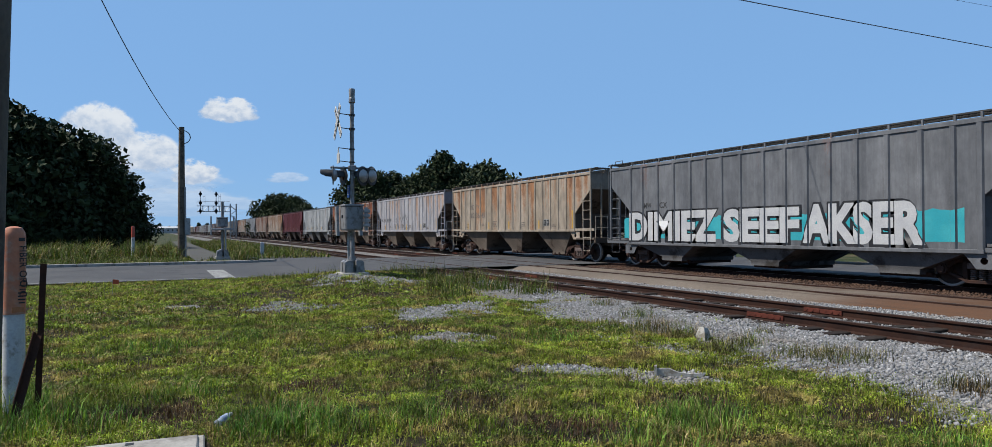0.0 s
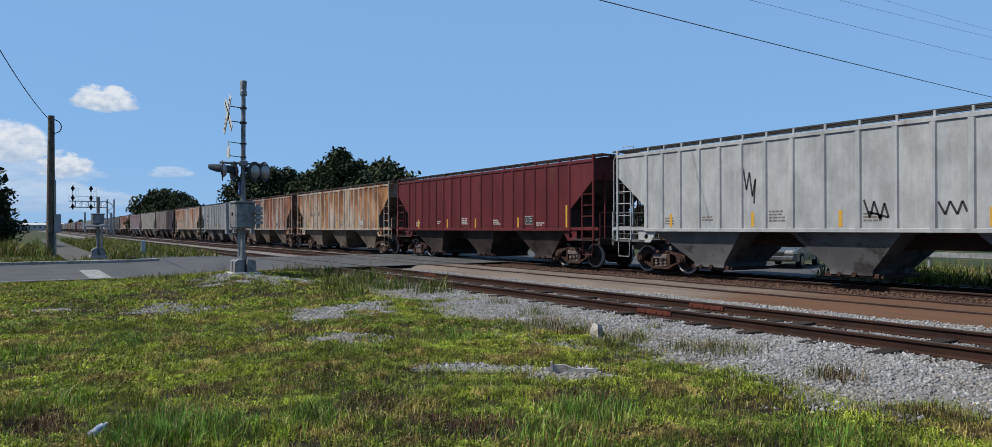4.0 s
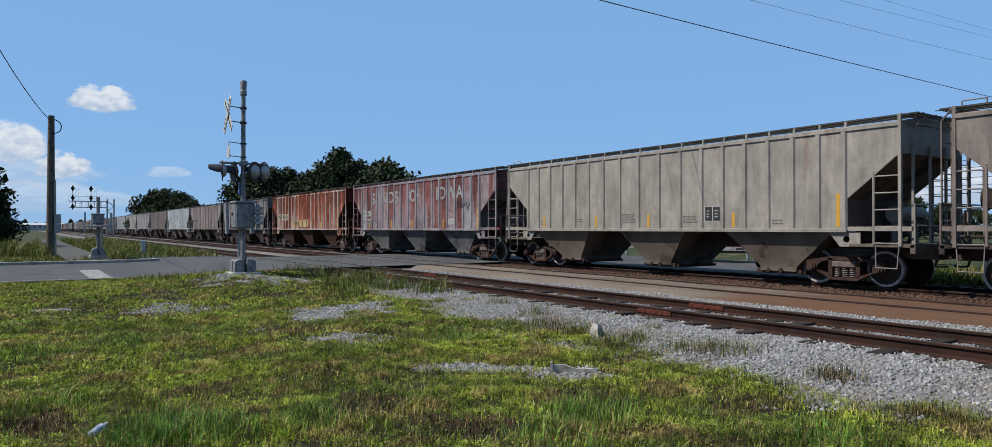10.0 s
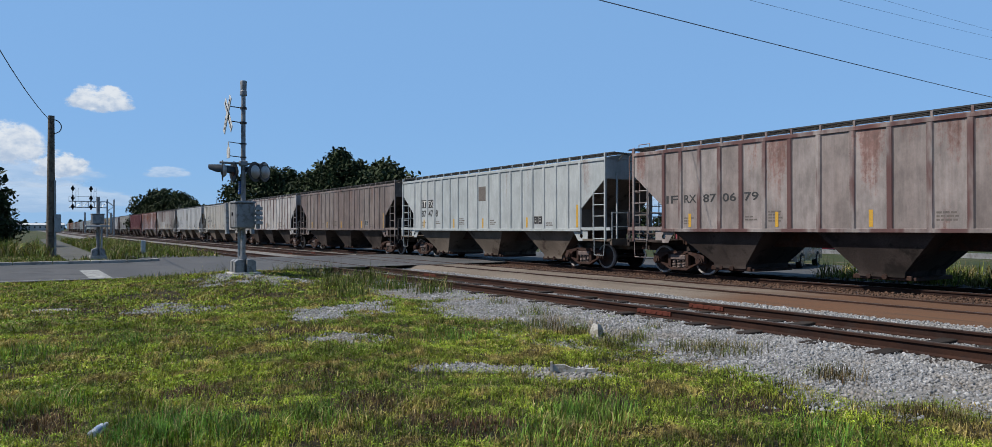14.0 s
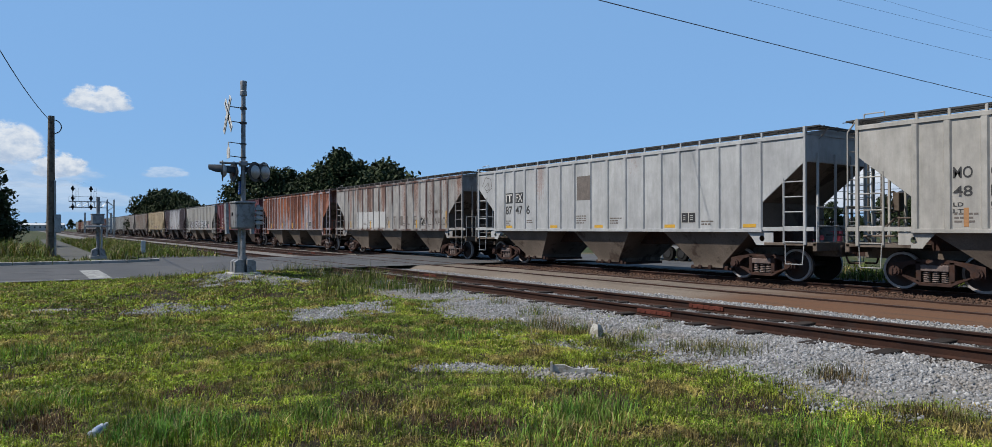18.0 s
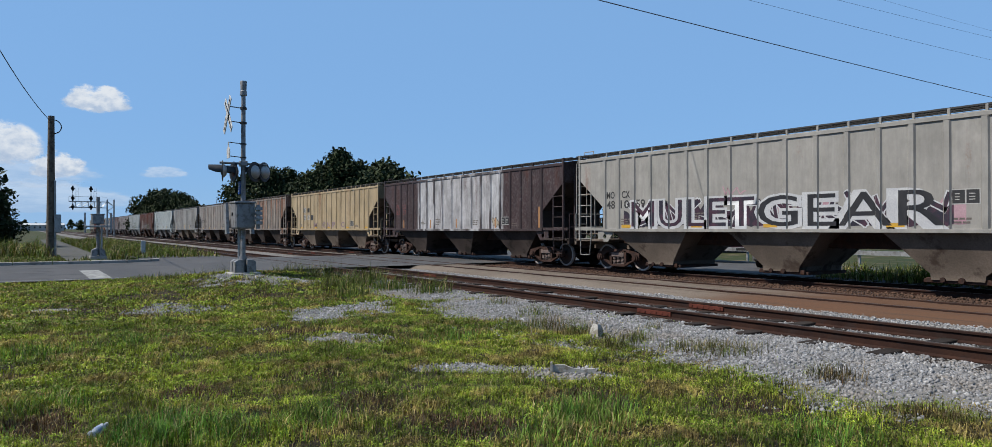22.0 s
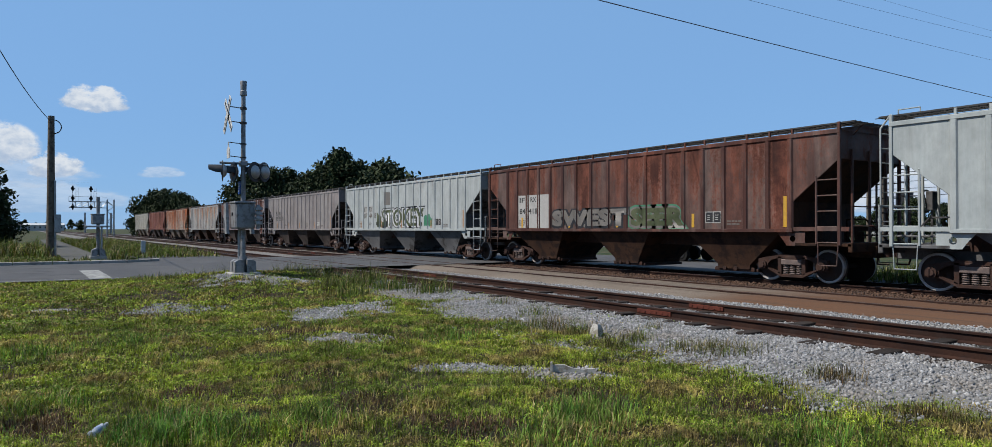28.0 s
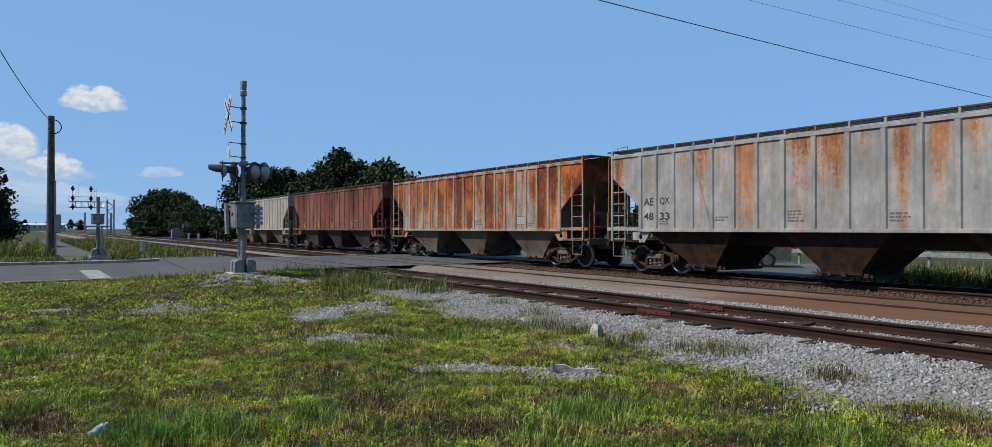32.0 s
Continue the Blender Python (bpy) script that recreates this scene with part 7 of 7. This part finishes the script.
M_GRASS = grass_material("grass", (0.108, 0.146, 0.012), (0.300, 0.330, 0.036), (0.235, 0.158, 0.065))
M_LEAFY = grass_material("low_weed", (0.090, 0.146, 0.012), (0.262, 0.335, 0.034), (0.210, 0.150, 0.052))


def stuff(name, pieces, material, label, category):
    return tagged(new(name, tri_mesh(name, pieces, material)), label, category, "", "stuff")


rng = np.random.default_rng(4)


def off_cover(x, y):
    return ~((x > -0.78) & (x < 0.34) & (y > 5.3) & (y < 6.13))


def keep(x, y):
    k = np.maximum(0.03, 1.0 - BARE(x, y) * 1.25)
    full = k.copy()
    for px, py, r, n, tall in DEAD:
        k = np.where((x - px) ** 2 + (y - py) ** 2 < r * r, k * 0.3, k)
    k = k * np.where(GAPS(x, y) > -0.28, 1.0, 0.25)
    k = np.where((full < 0.1) | (y > 19.2), full, k)
    return k * off_cover(x, y) * seen_wedge(x, y)


bits = [blades(rng, n, area, tall, wide, keep, LIE) for n, area, tall, wide in (
    (95000, (-7, 7.5, 1.6, 9), 0.062, 0.0062), (62000, (-12, 9, 8, 14), 0.064, 0.0095), (44000, (-16, 9.5, 13, 25.6), 0.075, 0.018))]
bits.append(blades(rng, 16000, (-12, 7.5, -8, 6), 0.08, 0.012, lambda x, y: 0.9 * ~seen_wedge(x, y) * off_cover(x, y), LIE))
stuff("grass", bits, M_GRASS, "short green grass on the verge", "grass")
# low broad leaves between the blades, in clumps
bits = []
for n, area, size in ((120000, (-7, 8, 1.6, 9), 0.0095), (90000, (-12, 9.5, 8, 15), 0.0145), (70000, (-16, 9.5, 14, 25.6), 0.024)):
    P = scatter(rng, n, area, lambda x, y: keep(x, y) * np.clip((LEAFY(x, y) + 0.55) / 0.9, 0.06, 1.0))
    clump = np.maximum(0.15, 0.55 + CLUMP(P[:, 0], P[:, 1]))
    P = np.stack([P[:, 0], P[:, 1], LIE(P[:, 0], P[:, 1]) + rng.uniform(0.004, 0.085, len(P)) * clump], 1)
    bits.append(leaves(rng, P, size))
stuff("low_weeds", bits, M_LEAFY, "low broad-leaved weeds between the grass", "weeds")


def stones(rng, pts, size):
    """Angular stones: squashed, jittered cubes."""
    n = len(pts)
    c = np.array([(x, y, z) for x in (-1, 1) for y in (-1, 1) for z in (-1, 1)], float)
    s = size * (0.5 + 0.7 * rng.uniform(size=(n, 1, 1)) ** 2) * rng.uniform(0.6, 1.2, (n, 1, 3))
    v = c[None] * s * 0.5 * rng.uniform(0.55, 1.15, (n, 8, 1))
    q = rng.normal(size=(n, 4))
    q /= np.linalg.norm(q, axis=1)[:, None]
    w, x, y, z = q.T
    Rm = np.stack([1 - 2 * (y * y + z * z), 2 * (x * y - z * w), 2 * (x * z + y * w), 2 * (x * y + z * w), 1 - 2 * (x * x + z * z), 2 * (y * z - x * w), 2 * (x * z - y * w), 2 * (y * z + x * w), 1 - 2 * (x * x + y * y)], 1).reshape(n, 3, 3)
    v = np.einsum("nij,nkj->nki", Rm, v) + pts[:, None, :]
    i = (np.arange(n) * 8)[:, None, None]
    tris = np.array([(0, 1, 3), (0, 3, 2), (4, 6, 7), (4, 7, 5), (0, 4, 5), (0, 5, 1), (2, 3, 7), (2, 7, 6), (0, 2, 6), (0, 6, 4), (1, 5, 7), (1, 7, 3)])
    return v.reshape(-1, 3), (i + tris[None]).reshape(-1, 3)


def stone_material():
    m, nt, b = nodes_of("ballast_stone")
    r = nd(nt, "NewGeometry").outputs["Random Per Island"]
    pos = nd(nt, "NewGeometry").outputs["Position"]
    col = mixc(nt, r, (0.095, 0.094, 0.094), (0.225, 0.224, 0.226))
    col = mixc(nt, ramp(nt, r, 0.90, 0.94), col, (0.29, 0.29, 0.29))
    col = mixc(nt, ramp(nt, noise_tex(nt, pos, 0.7, 4.0), 0.5, 0.7, 0.0, 0.6), col, (0.16, 0.135, 0.11))
    nt.links.new(col, b.inputs["Base Color"])
    b.inputs["Roughness"].default_value = 0.9
    bumped(nt, b, noise_tex(nt, pos, 60.0, 3.0), 0.3, 0.01)
    return m


M_BSTONE = stone_material()


def stony(x, y):
    d = x * FW.x + y * FW.y
    k = np.minimum(1.0, 9.0 / np.maximum(d, 0.1)) * np.clip((BARE(x, y) - 0.15) * 1.3, 0, 1) * seen_wedge(x, y)
    tie = (x > 9.4) & (x < 11.7) & (np.abs((y - 2.0 + 0.275) % 0.55 - 0.275) < 0.13)
    return k * np.where(tie, np.where(x < 9.9, 0.45, 0.8), 1.0)


P = scatter(rng, 84000, (1.0, 13.2, 1.6, 25.8), stony)
BED = Chart(bed, 5.9, 21.9, -1.0, 27.0, 0.2)
z = np.maximum(np.where(P[:, 0] < 8.6, LIE(P[:, 0], P[:, 1]), -9), np.where(P[:, 0] > 5.9, BED(P[:, 0], P[:, 1]), -9))
P = np.stack([P[:, 0], P[:, 1], z + rng.uniform(-0.012, 0.010, len(P))], 1)
stuff("ballast_stones", [stones(rng, P, 0.036)], M_BSTONE, "loose grey crushed stones beside and between the tracks", "stones")
P = np.stack([rng.uniform(16.3, 18.0, 5000), rng.uniform(2, 26, 5000), np.full(5000, 0.075)], 1)
stuff("ballast_stones", [stones(rng, P, 0.06)], M_RUSTBED, "loose rust-brown stones along the main track", "stones")

# tufts: weeds along the gravel edge and dry clumps on the stones
M_WEED = grass_material("weed", (0.044, 0.064, 0.014), (0.104, 0.120, 0.032), (0.120, 0.100, 0.048))
M_FIELD = grass_material("field_grass", (0.042, 0.062, 0.010), (0.125, 0.145, 0.026), (0.110, 0.090, 0.036))
M_CLUMP = grass_material("clump_grass", (0.040, 0.044, 0.014), (0.160, 0.144, 0.056), (0.088, 0.056, 0.032))
M_DEAD = grass_material("dead_weed", (0.032, 0.017, 0.010), (0.136, 0.076, 0.040), (0.080, 0.054, 0.030), (0.056, 0.032, 0.016))
M_LUSH = grass_material("lush_grass", (0.036, 0.088, 0.011), (0.160, 0.272, 0.040), (0.128, 0.192, 0.032), (0.040, 0.112, 0.014))


def tuft(x, y, r, n, tall, wide, material, label, z=None, name="weed_tuft"):
    def here(a, b):
        return np.exp(-((a / r) ** 2 + (b / r) ** 2) * 1.5)
    me = tri_mesh(name, [blades(rng, n, (-r * 1.4, r * 1.4, -r * 1.4, r * 1.4), tall, wide, here, lambda a, b: 0.0)], material)
    ob = new(name, me)
    ob.matrix_basis = pose(x, y, max(lie(x, y) if x < 8.6 else -9, bed(x, y) if x > 5.9 else -9) if z is None else z)
    return tagged(ob, label, "weeds", "weed tufts", "stuff")


for x, y, r, n, tall in [(7.9, 19.0, 0.7, 420, 0.42), (8.3, 17.4, 0.6, 380, 0.40), (8.6, 15.9, 0.5, 300, 0.38), (7.4, 20.6, 0.6, 320, 0.40), (6.9, 18.2, 0.6, 320, 0.34), (8.9, 20.5, 0.5, 260, 0.34), (6.6, 16.6, 0.6, 280, 0.25), (7.2, 22.6, 0.6, 300, 0.36), (3.4, 22.0, 0.7, 300, 0.2), (5.2, 24.2, 0.9, 340, 0.25)]:
    tuft(x, y, r, n, tall, 0.012, M_WEED, "tall green weeds at the gravel's edge")
for x, y, r, n, tall in [(7.75, 6.1, 0.45, 520, 0.15), (7.5, 6.5, 0.3, 260, 0.13), (7.4, 4.3, 0.26, 340, 0.15), (6.7, 2.9, 0.26, 300, 0.12), (7.5, 7.4, 0.26, 260, 0.16), (7.2, 8.5, 0.4, 420, 0.2), (7.25, 9.3, 0.45, 420, 0.2), (6.35, 3.3, 0.22, 200, 0.12), (8.0, 10.6, 0.35, 200, 0.2), (8.6, 12.6, 0.3, 160, 0.16), (6.9, 7.3, 0.3, 240, 0.2), (8.5, 8.0, 0.2, 110, 0.1)]:
    tuft(x, y, r, n, tall, 0.006, M_CLUMP, "brownish-green grass clump on the stones")
# dead brown patches in the grass
for x, y, r, n, tall in DEAD:
    tuft(x, y, r, n, tall, 0.007, M_DEAD, "dead red-brown weeds in the grass")
for x, y, r, n, tall in [(0.92, 6.4, 0.4, 620, 0.15), (1.23, 6.0, 0.4, 620, 0.15), (0.75, 6.05, 0.3, 420, 0.14), (2.0, 5.9, 0.4, 480, 0.15), (4.24, 4.87, 0.4, 620, 0.14), (4.0, 4.6, 0.4, 560, 0.14), (3.4, 4.3, 0.4, 480, 0.14), (5.3, 3.2, 0.4, 460, 0.13), (5.35, 9.5, 0.7, 700, 0.15), (0.0, 11.2, 0.7, 560, 0.15), (1.24, 11.6, 0.7, 560, 0.13), (0.2, 7.8, 0.4, 360, 0.14), (-1.2, 7.75, 0.35, 460, 0.26), (-1.05, 7.2, 0.3, 360, 0.24), (-0.6, 6.9, 0.35, 320, 0.17), (-1.15, 6.75, 0.25, 260, 0.2)]:
    tuft(x, y, r, n, tall, 0.0065, M_LUSH, "fresh long green grass tuft", None, "grass_tuft")
# long grass across the road and beyond the train
def field(name, n, area, tall, wide, label, dens=lambda x, y: np.ones(len(x))):
    stuff(name, [blades(rng, n, area, tall, wide, dens, lambda x, y: 0.0)], M_FIELD, label, "grass")


field("tall_grass", 16000, (-24, 1.5, 47.5, 66), 0.75, 0.05, "tall uncut grass in front of the wood", lambda x, y: 1.0 * (x < 1.2 - (y - 48) * 0.03))
field("tall_grass", 14000, (-14, 3.3, 38.2, 49), 0.20, 0.035, "mown strip between kerb and tall grass", lambda x, y: 1.0 * ((x < 1.65) | (y < 41.3)))
field("tall_grass", 12000, (3.8, 9.4, 42, 110), 0.42, 0.045, "long grass beside the far tracks")
field("tall_grass", 9000, (21.9, 25.4, 2.0, 13.5), 0.44, 0.028, "tall green grass beyond the train")

# ---- road details ----
solid("stop_line", Geo().add([(1.7, 25.8, 0.066), (2.35, 25.8, 0.066), (2.35, 31.4, 0.066), (1.7, 31.4, 0.066)], [(0, 1, 2, 3)]), M_WHITE, "worn white stop line across the lane", "road marking", "structure", fix=False)
solid("edge_line", Geo().add([(-300, 25.95, 0.066), (3.2, 25.95, 0.066), (3.2, 26.08, 0.066), (-300, 26.08, 0.066)], [(0, 1, 2, 3)]), M_WHITE, "thin worn white edge line", "road marking", "structure", fix=False)
kerb = thing("kerb", pose(0, 0, 0), "pale concrete kerb along the far side of the road", "kerb", "", "structure")
for i in range(44):
    part("kerb_stone", Geo().box(-62 + i * 1.5, -60.52 + i * 1.5, 37.4, 37.62, -0.1, 0.20, 0.02), M_CONCRETE, kerb)
g = Geo()
pts = [(4.0 + 1.6 * math.sin(a), 39.0 - 1.6 * math.cos(a)) for a in np.linspace(0, 1.4, 8)]
part("kerb_return", Geo().prism([(p[0], p[1]) for p in pts] + [(4.0 + 1.4 * math.sin(a), 39.0 - 1.4 * math.cos(a)) for a in np.linspace(1.4, 0, 8)], "z", -0.1, 0.19), M_CONCRETE, kerb)
M_PATH = surface("path_gravel", (0.10, 0.098, 0.094), (0.14, 0.135, 0.13), 1.0, 0.95, 0, 25.0, 0.5, 0.02, (0.09, 0.095, 0.05), 0.3, "World")
solid("path", strip(1.7, 3.7, 41.0, 130, 4, 30, lambda x, y: 0.012 + 0.02 * noise.noise((x, y, 0))), M_PATH, "gravel access path beside the tracks", "path", "structure", fix=False)
solid("road_apron", strip(5.0, 10.0, 37.4, 46.0, 5, 8, lambda x, y: 0.075), M_ASPHALT, "asphalt apron turning off the road", "road", "structure", fix=False)
for xc in TRACKS:
    for dx in (-1.15, 0.0, 1.15):
        w = 0.62 if dx == 0 else 0.33
        for j in range(4):
            y0 = ROAD_Y0 + 0.1 + j * 2.8
            ob = solid("crossing_panel", Geo().box(xc + dx - w, xc + dx + w, y0, y0 + 2.76, 0.12, 0.192, 0.008), M_ASPHALT, "dark rubber and asphalt crossing panel between the rails", "crossing panel", "structure")

# ---- things on the verge ----
M_ORANGE = surface("faded_orange_plastic", (0.62, 0.20, 0.09), (0.68, 0.27, 0.14), 6.0, 0.55, 0, 40.0, 0.1, 0.002, (0.55, 0.30, 0.20), 0.3)
M_PIPE = surface("white_plastic_pipe", (0.66, 0.66, 0.65), (0.74, 0.74, 0.72), 4.0, 0.5, 0, 40.0, 0.1, 0.002, (0.36, 0.33, 0.27), 0.25)
M_RUSTBAR = surface("rusty_angle_iron", (0.055, 0.024, 0.016), (0.09, 0.038, 0.022), 6.0, 0.85, 0.1, 40.0, 0.4, 0.003)
M_INK = plain("black_print", (0.02, 0.02, 0.022), 0.6)

po = thing("cable_marker_post", pose(-1.22, 7.7, 0), "white plastic cable marker post with an orange domed top", "marker post")
part("pipe", Geo().cyl((0, 0, -0.1), (0, 0, 0.95), 0.088, 20), M_PIPE, po, "dirty white pipe")
part("sleeve", Geo().lathe([(0.094, 0.93), (0.094, 1.64), (0.088, 1.68), (0.066, 1.72), (0.03, 1.735), (0.004, 1.738)], 20), M_ORANGE, po, "orange warning sleeve with a dome")
face = Matrix.Translation((0, 0, 0)) @ pose(0, 0, 0, 0, 0, 28)
me = lettering("FIBER OPTIC", 0.085, M_INK, 0.002)
ob = part("writing", me, M_INK, po, "black vertical lettering")
ob.matrix_basis = face @ Matrix.Translation((0.012, -0.095, 1.56)) @ Matrix(((0, 1, 0, 0), (0, 0, -1, 0), (-1, 0, 0, 0), (0, 0, 0, 1)))
for k, (zz, ww, hh) in enumerate(((1.60, 0.05, 0.03), (1.12, 0.06, 0.012), (1.09, 0.06, 0.012), (1.06, 0.06, 0.012), (1.03, 0.05, 0.012))):
    part("print_bar", Geo().box(-ww / 2 + 0.03, ww / 2 + 0.03, -0.096, -0.090, zz, zz + hh), M_INK, po, "unreadable print", at=face)
part("digits_bar", Geo().box(-0.05, 0.05, -0.0965, -0.090, 0.95, 1.0), plain("orange_print", (0.6, 0.22, 0.08)), po, "orange printed bar", at=face)
part("prohibition_mark", Geo().lathe([(0.022, -0.099), (0.032, -0.099), (0.032, -0.094), (0.022, -0.094)], 16, (0.045, 0, 1.21), "y", True), M_INK, po, "round black pictogram", at=face)

fr = thing("angle_iron_brace", pose(0, 0, 0), "rusty angle-iron stake with a leaning brace", "iron stake")
part("stake", Geo().prism([(-1.02, 7.36), (-0.97, 7.36), (-0.97, 7.367), (-1.013, 7.367), (-1.013, 7.41), (-1.02, 7.41)], "z", -0.1, 1.40), M_RUSTBAR, fr, at=pose(-1.0, 7.38, 0, 0, 2.0, 0) @ pose(1.0, -7.38, 0))
m = look((-1.14, 6.90, -0.09), (-0.995, 7.33, 0.70))
part("brace", Geo().box(-0.03, 0.03, -0.006, 0.006, -1.0, 0.05).box(-0.03, -0.022, -0.006, 0.05, -1.0, 0.05), M_RUSTBAR, fr, at=m)

cv = thing("handhole_cover", pose(-0.22, 5.76, 0.03, 0, 0, -3), "grey concrete handhole box with its lid flush in the grass", "utility cover")
part("rim", Geo().box(-0.52, 0.52, -0.36, 0.36, -0.2, 0.015, 0.012), M_CONCRETE, cv)
part("lid", Geo().box(-0.47, 0.47, -0.31, 0.31, 0.0, 0.035, 0.01), M_CONCRETE, cv)
part("pull_slot", Geo().box(-0.04, 0.02, 0.20, 0.26, 0.033, 0.037), M_INK, cv)

bt = thing("plastic_bottle", pose(0.48, 6.40, 0.07, 0, 82, 55), "crumpled clear plastic water bottle lying in the grass", "bottle")
m_pet = plain("clear_plastic", (0.62, 0.66, 0.70), 0.15)
part("body", Geo().lathe([(0.02, -0.10), (0.033, -0.095), (0.034, -0.03), (0.029, -0.01), (0.034, 0.01), (0.033, 0.06), (0.014, 0.095), (0.013, 0.11)], 14), m_pet, bt)
part("cap", Geo().cyl((0, 0, 0.108), (0, 0, 0.125), 0.016, 10), M_SIGNW, bt)
part("label", Geo().cyl((0, 0, -0.04), (0, 0, 0.02), 0.0348, 14, caps=False), plain("pale_blue_label", (0.30, 0.38, 0.52), 0.5), bt, "torn pale blue label")

M_BOARD = surface("whitewashed_board", (0.50, 0.48, 0.43), (0.60, 0.58, 0.53), 6.0, 0.85, 0, 40.0, 0.4, 0.004, (0.30, 0.26, 0.20), 0.35)
pk = thing("broken_board", pose(5.25, 6.20, 0.02, 0, 0, -38) @ Matrix.Diagonal((0.8, 0.8, 0.8, 1)), "broken whitish board lying on the stones", "board")
part("plank", Geo().prism([(-0.32, 0.0), (0.34, 0.0), (0.33, 0.06), (0.15, 0.045), (0.0, 0.06), (-0.12, 0.11), (-0.31, 0.10)], "y", -0.02, 0.02), M_BOARD, pk)
part("splinter", Geo().prism([(-0.325, 0.0), (-0.285, 0.0), (-0.29, 0.15), (-0.32, 0.14)], "y", -0.05, 0.03), M_BOARD, pk)
st = thing("marker_stone", pose(7.35, 8.1, 0.02, 0, 0, 20), "small pale stone standing upright among the ballast", "stone")
part("stone", Geo().loft([[(-0.1, -0.08, -0.05), (0.1, -0.08, -0.05), (0.1, 0.08, -0.05), (-0.1, 0.08, -0.05)], [(-0.09, -0.07, 0.10), (0.09, -0.06, 0.11), (0.09, 0.06, 0.11), (-0.08, 0.07, 0.10)], [(-0.05, -0.04, 0.19), (0.05, -0.03, 0.17), (0.04, 0.04, 0.18), (-0.04, 0.04, 0.19)]]), M_BOARD, st)
om = thing("marker_pole", pose(-1.6, 49.6, 0), "white marker pole with an orange-red top across the road", "marker post")
part("pole", Geo().cyl((0, 0, -0.1), (0, 0, 1.35), 0.10, 12), M_PIPE, om)
part("top", Geo().lathe([(0.105, 1.33), (0.105, 1.95), (0.08, 2.02), (0.01, 2.05)], 12), plain("orange_red_plastic", (0.65, 0.09, 0.04), 0.5), om, "orange-red top")
fl = thing("marking_flag", pose(-1.16, 21.1, 0), "small orange marking flag in the grass", "flag")
part("wire", Geo().cyl((0, 0, 0), (0, 0, 0.42), 0.004, 5), M_GALV, fl)
part("cloth", Geo().prism([(0, 0.30), (0.14, 0.28), (0.15, 0.40), (0.0, 0.42)], "y", -0.003, 0.003), plain("orange_flag", (0.7, 0.12, 0.04), 0.6), fl)


def motions():
    """The train rolls by at an even speed; its wheels turn while they pass; a sedan waits and then turns away; the clouds drift."""
    for car, q in CARS:
        walk(car, [(t, pose(TRACKS[2], q - V_TRAIN * t, RAIL_Z)) for t in (0.0, 8.0, 16.0, 24.0, 32.0)])
    turn = math.degrees(V_TRAIN / 0.457 / FPS)
    for ws, q, y in WHEELSETS:
        first = max(0, int(FPS * (q - 24.0) / V_TRAIN))
        last = min(32 * FPS, int(FPS * (q + 4.0) / V_TRAIN))
        rows = [] if first == 0 else [(0.0, pose(0, y, 0.457))]
        rows += [(n / FPS, pose(0, y, 0.457, turn * (n - first))) for n in range(first, last + 1)]
        if last < 32 * FPS:
            rows.append((32.0, rows[-1][1]))
        walk(ws, rows)
    walk(SEDAN, [(t, pose(x, y, 0.05, 0, 0, turn)) for t, x, y, turn in (
        (0.0, 27.5, 18.0, 19), (25.4, 27.5, 18.0, 19), (26.4, 27.4, 18.1, 8), (27.5, 27.2, 18.2, -9), (28.7, 26.7, 18.4, -24), (29.9, 26.3, 18.8, -38), (32.0, 25.8, 19.6, -52))])
    for ob in CLOUDS:
        p, turn = ob.location.copy(), math.degrees(ob.rotation_euler.z)
        walk(ob, [(0.0, pose(*p, 0, 0, turn)), (32.0, pose(p.x - 37.0, p.y + 25.0, p.z, 0, 0, turn))])


motions()
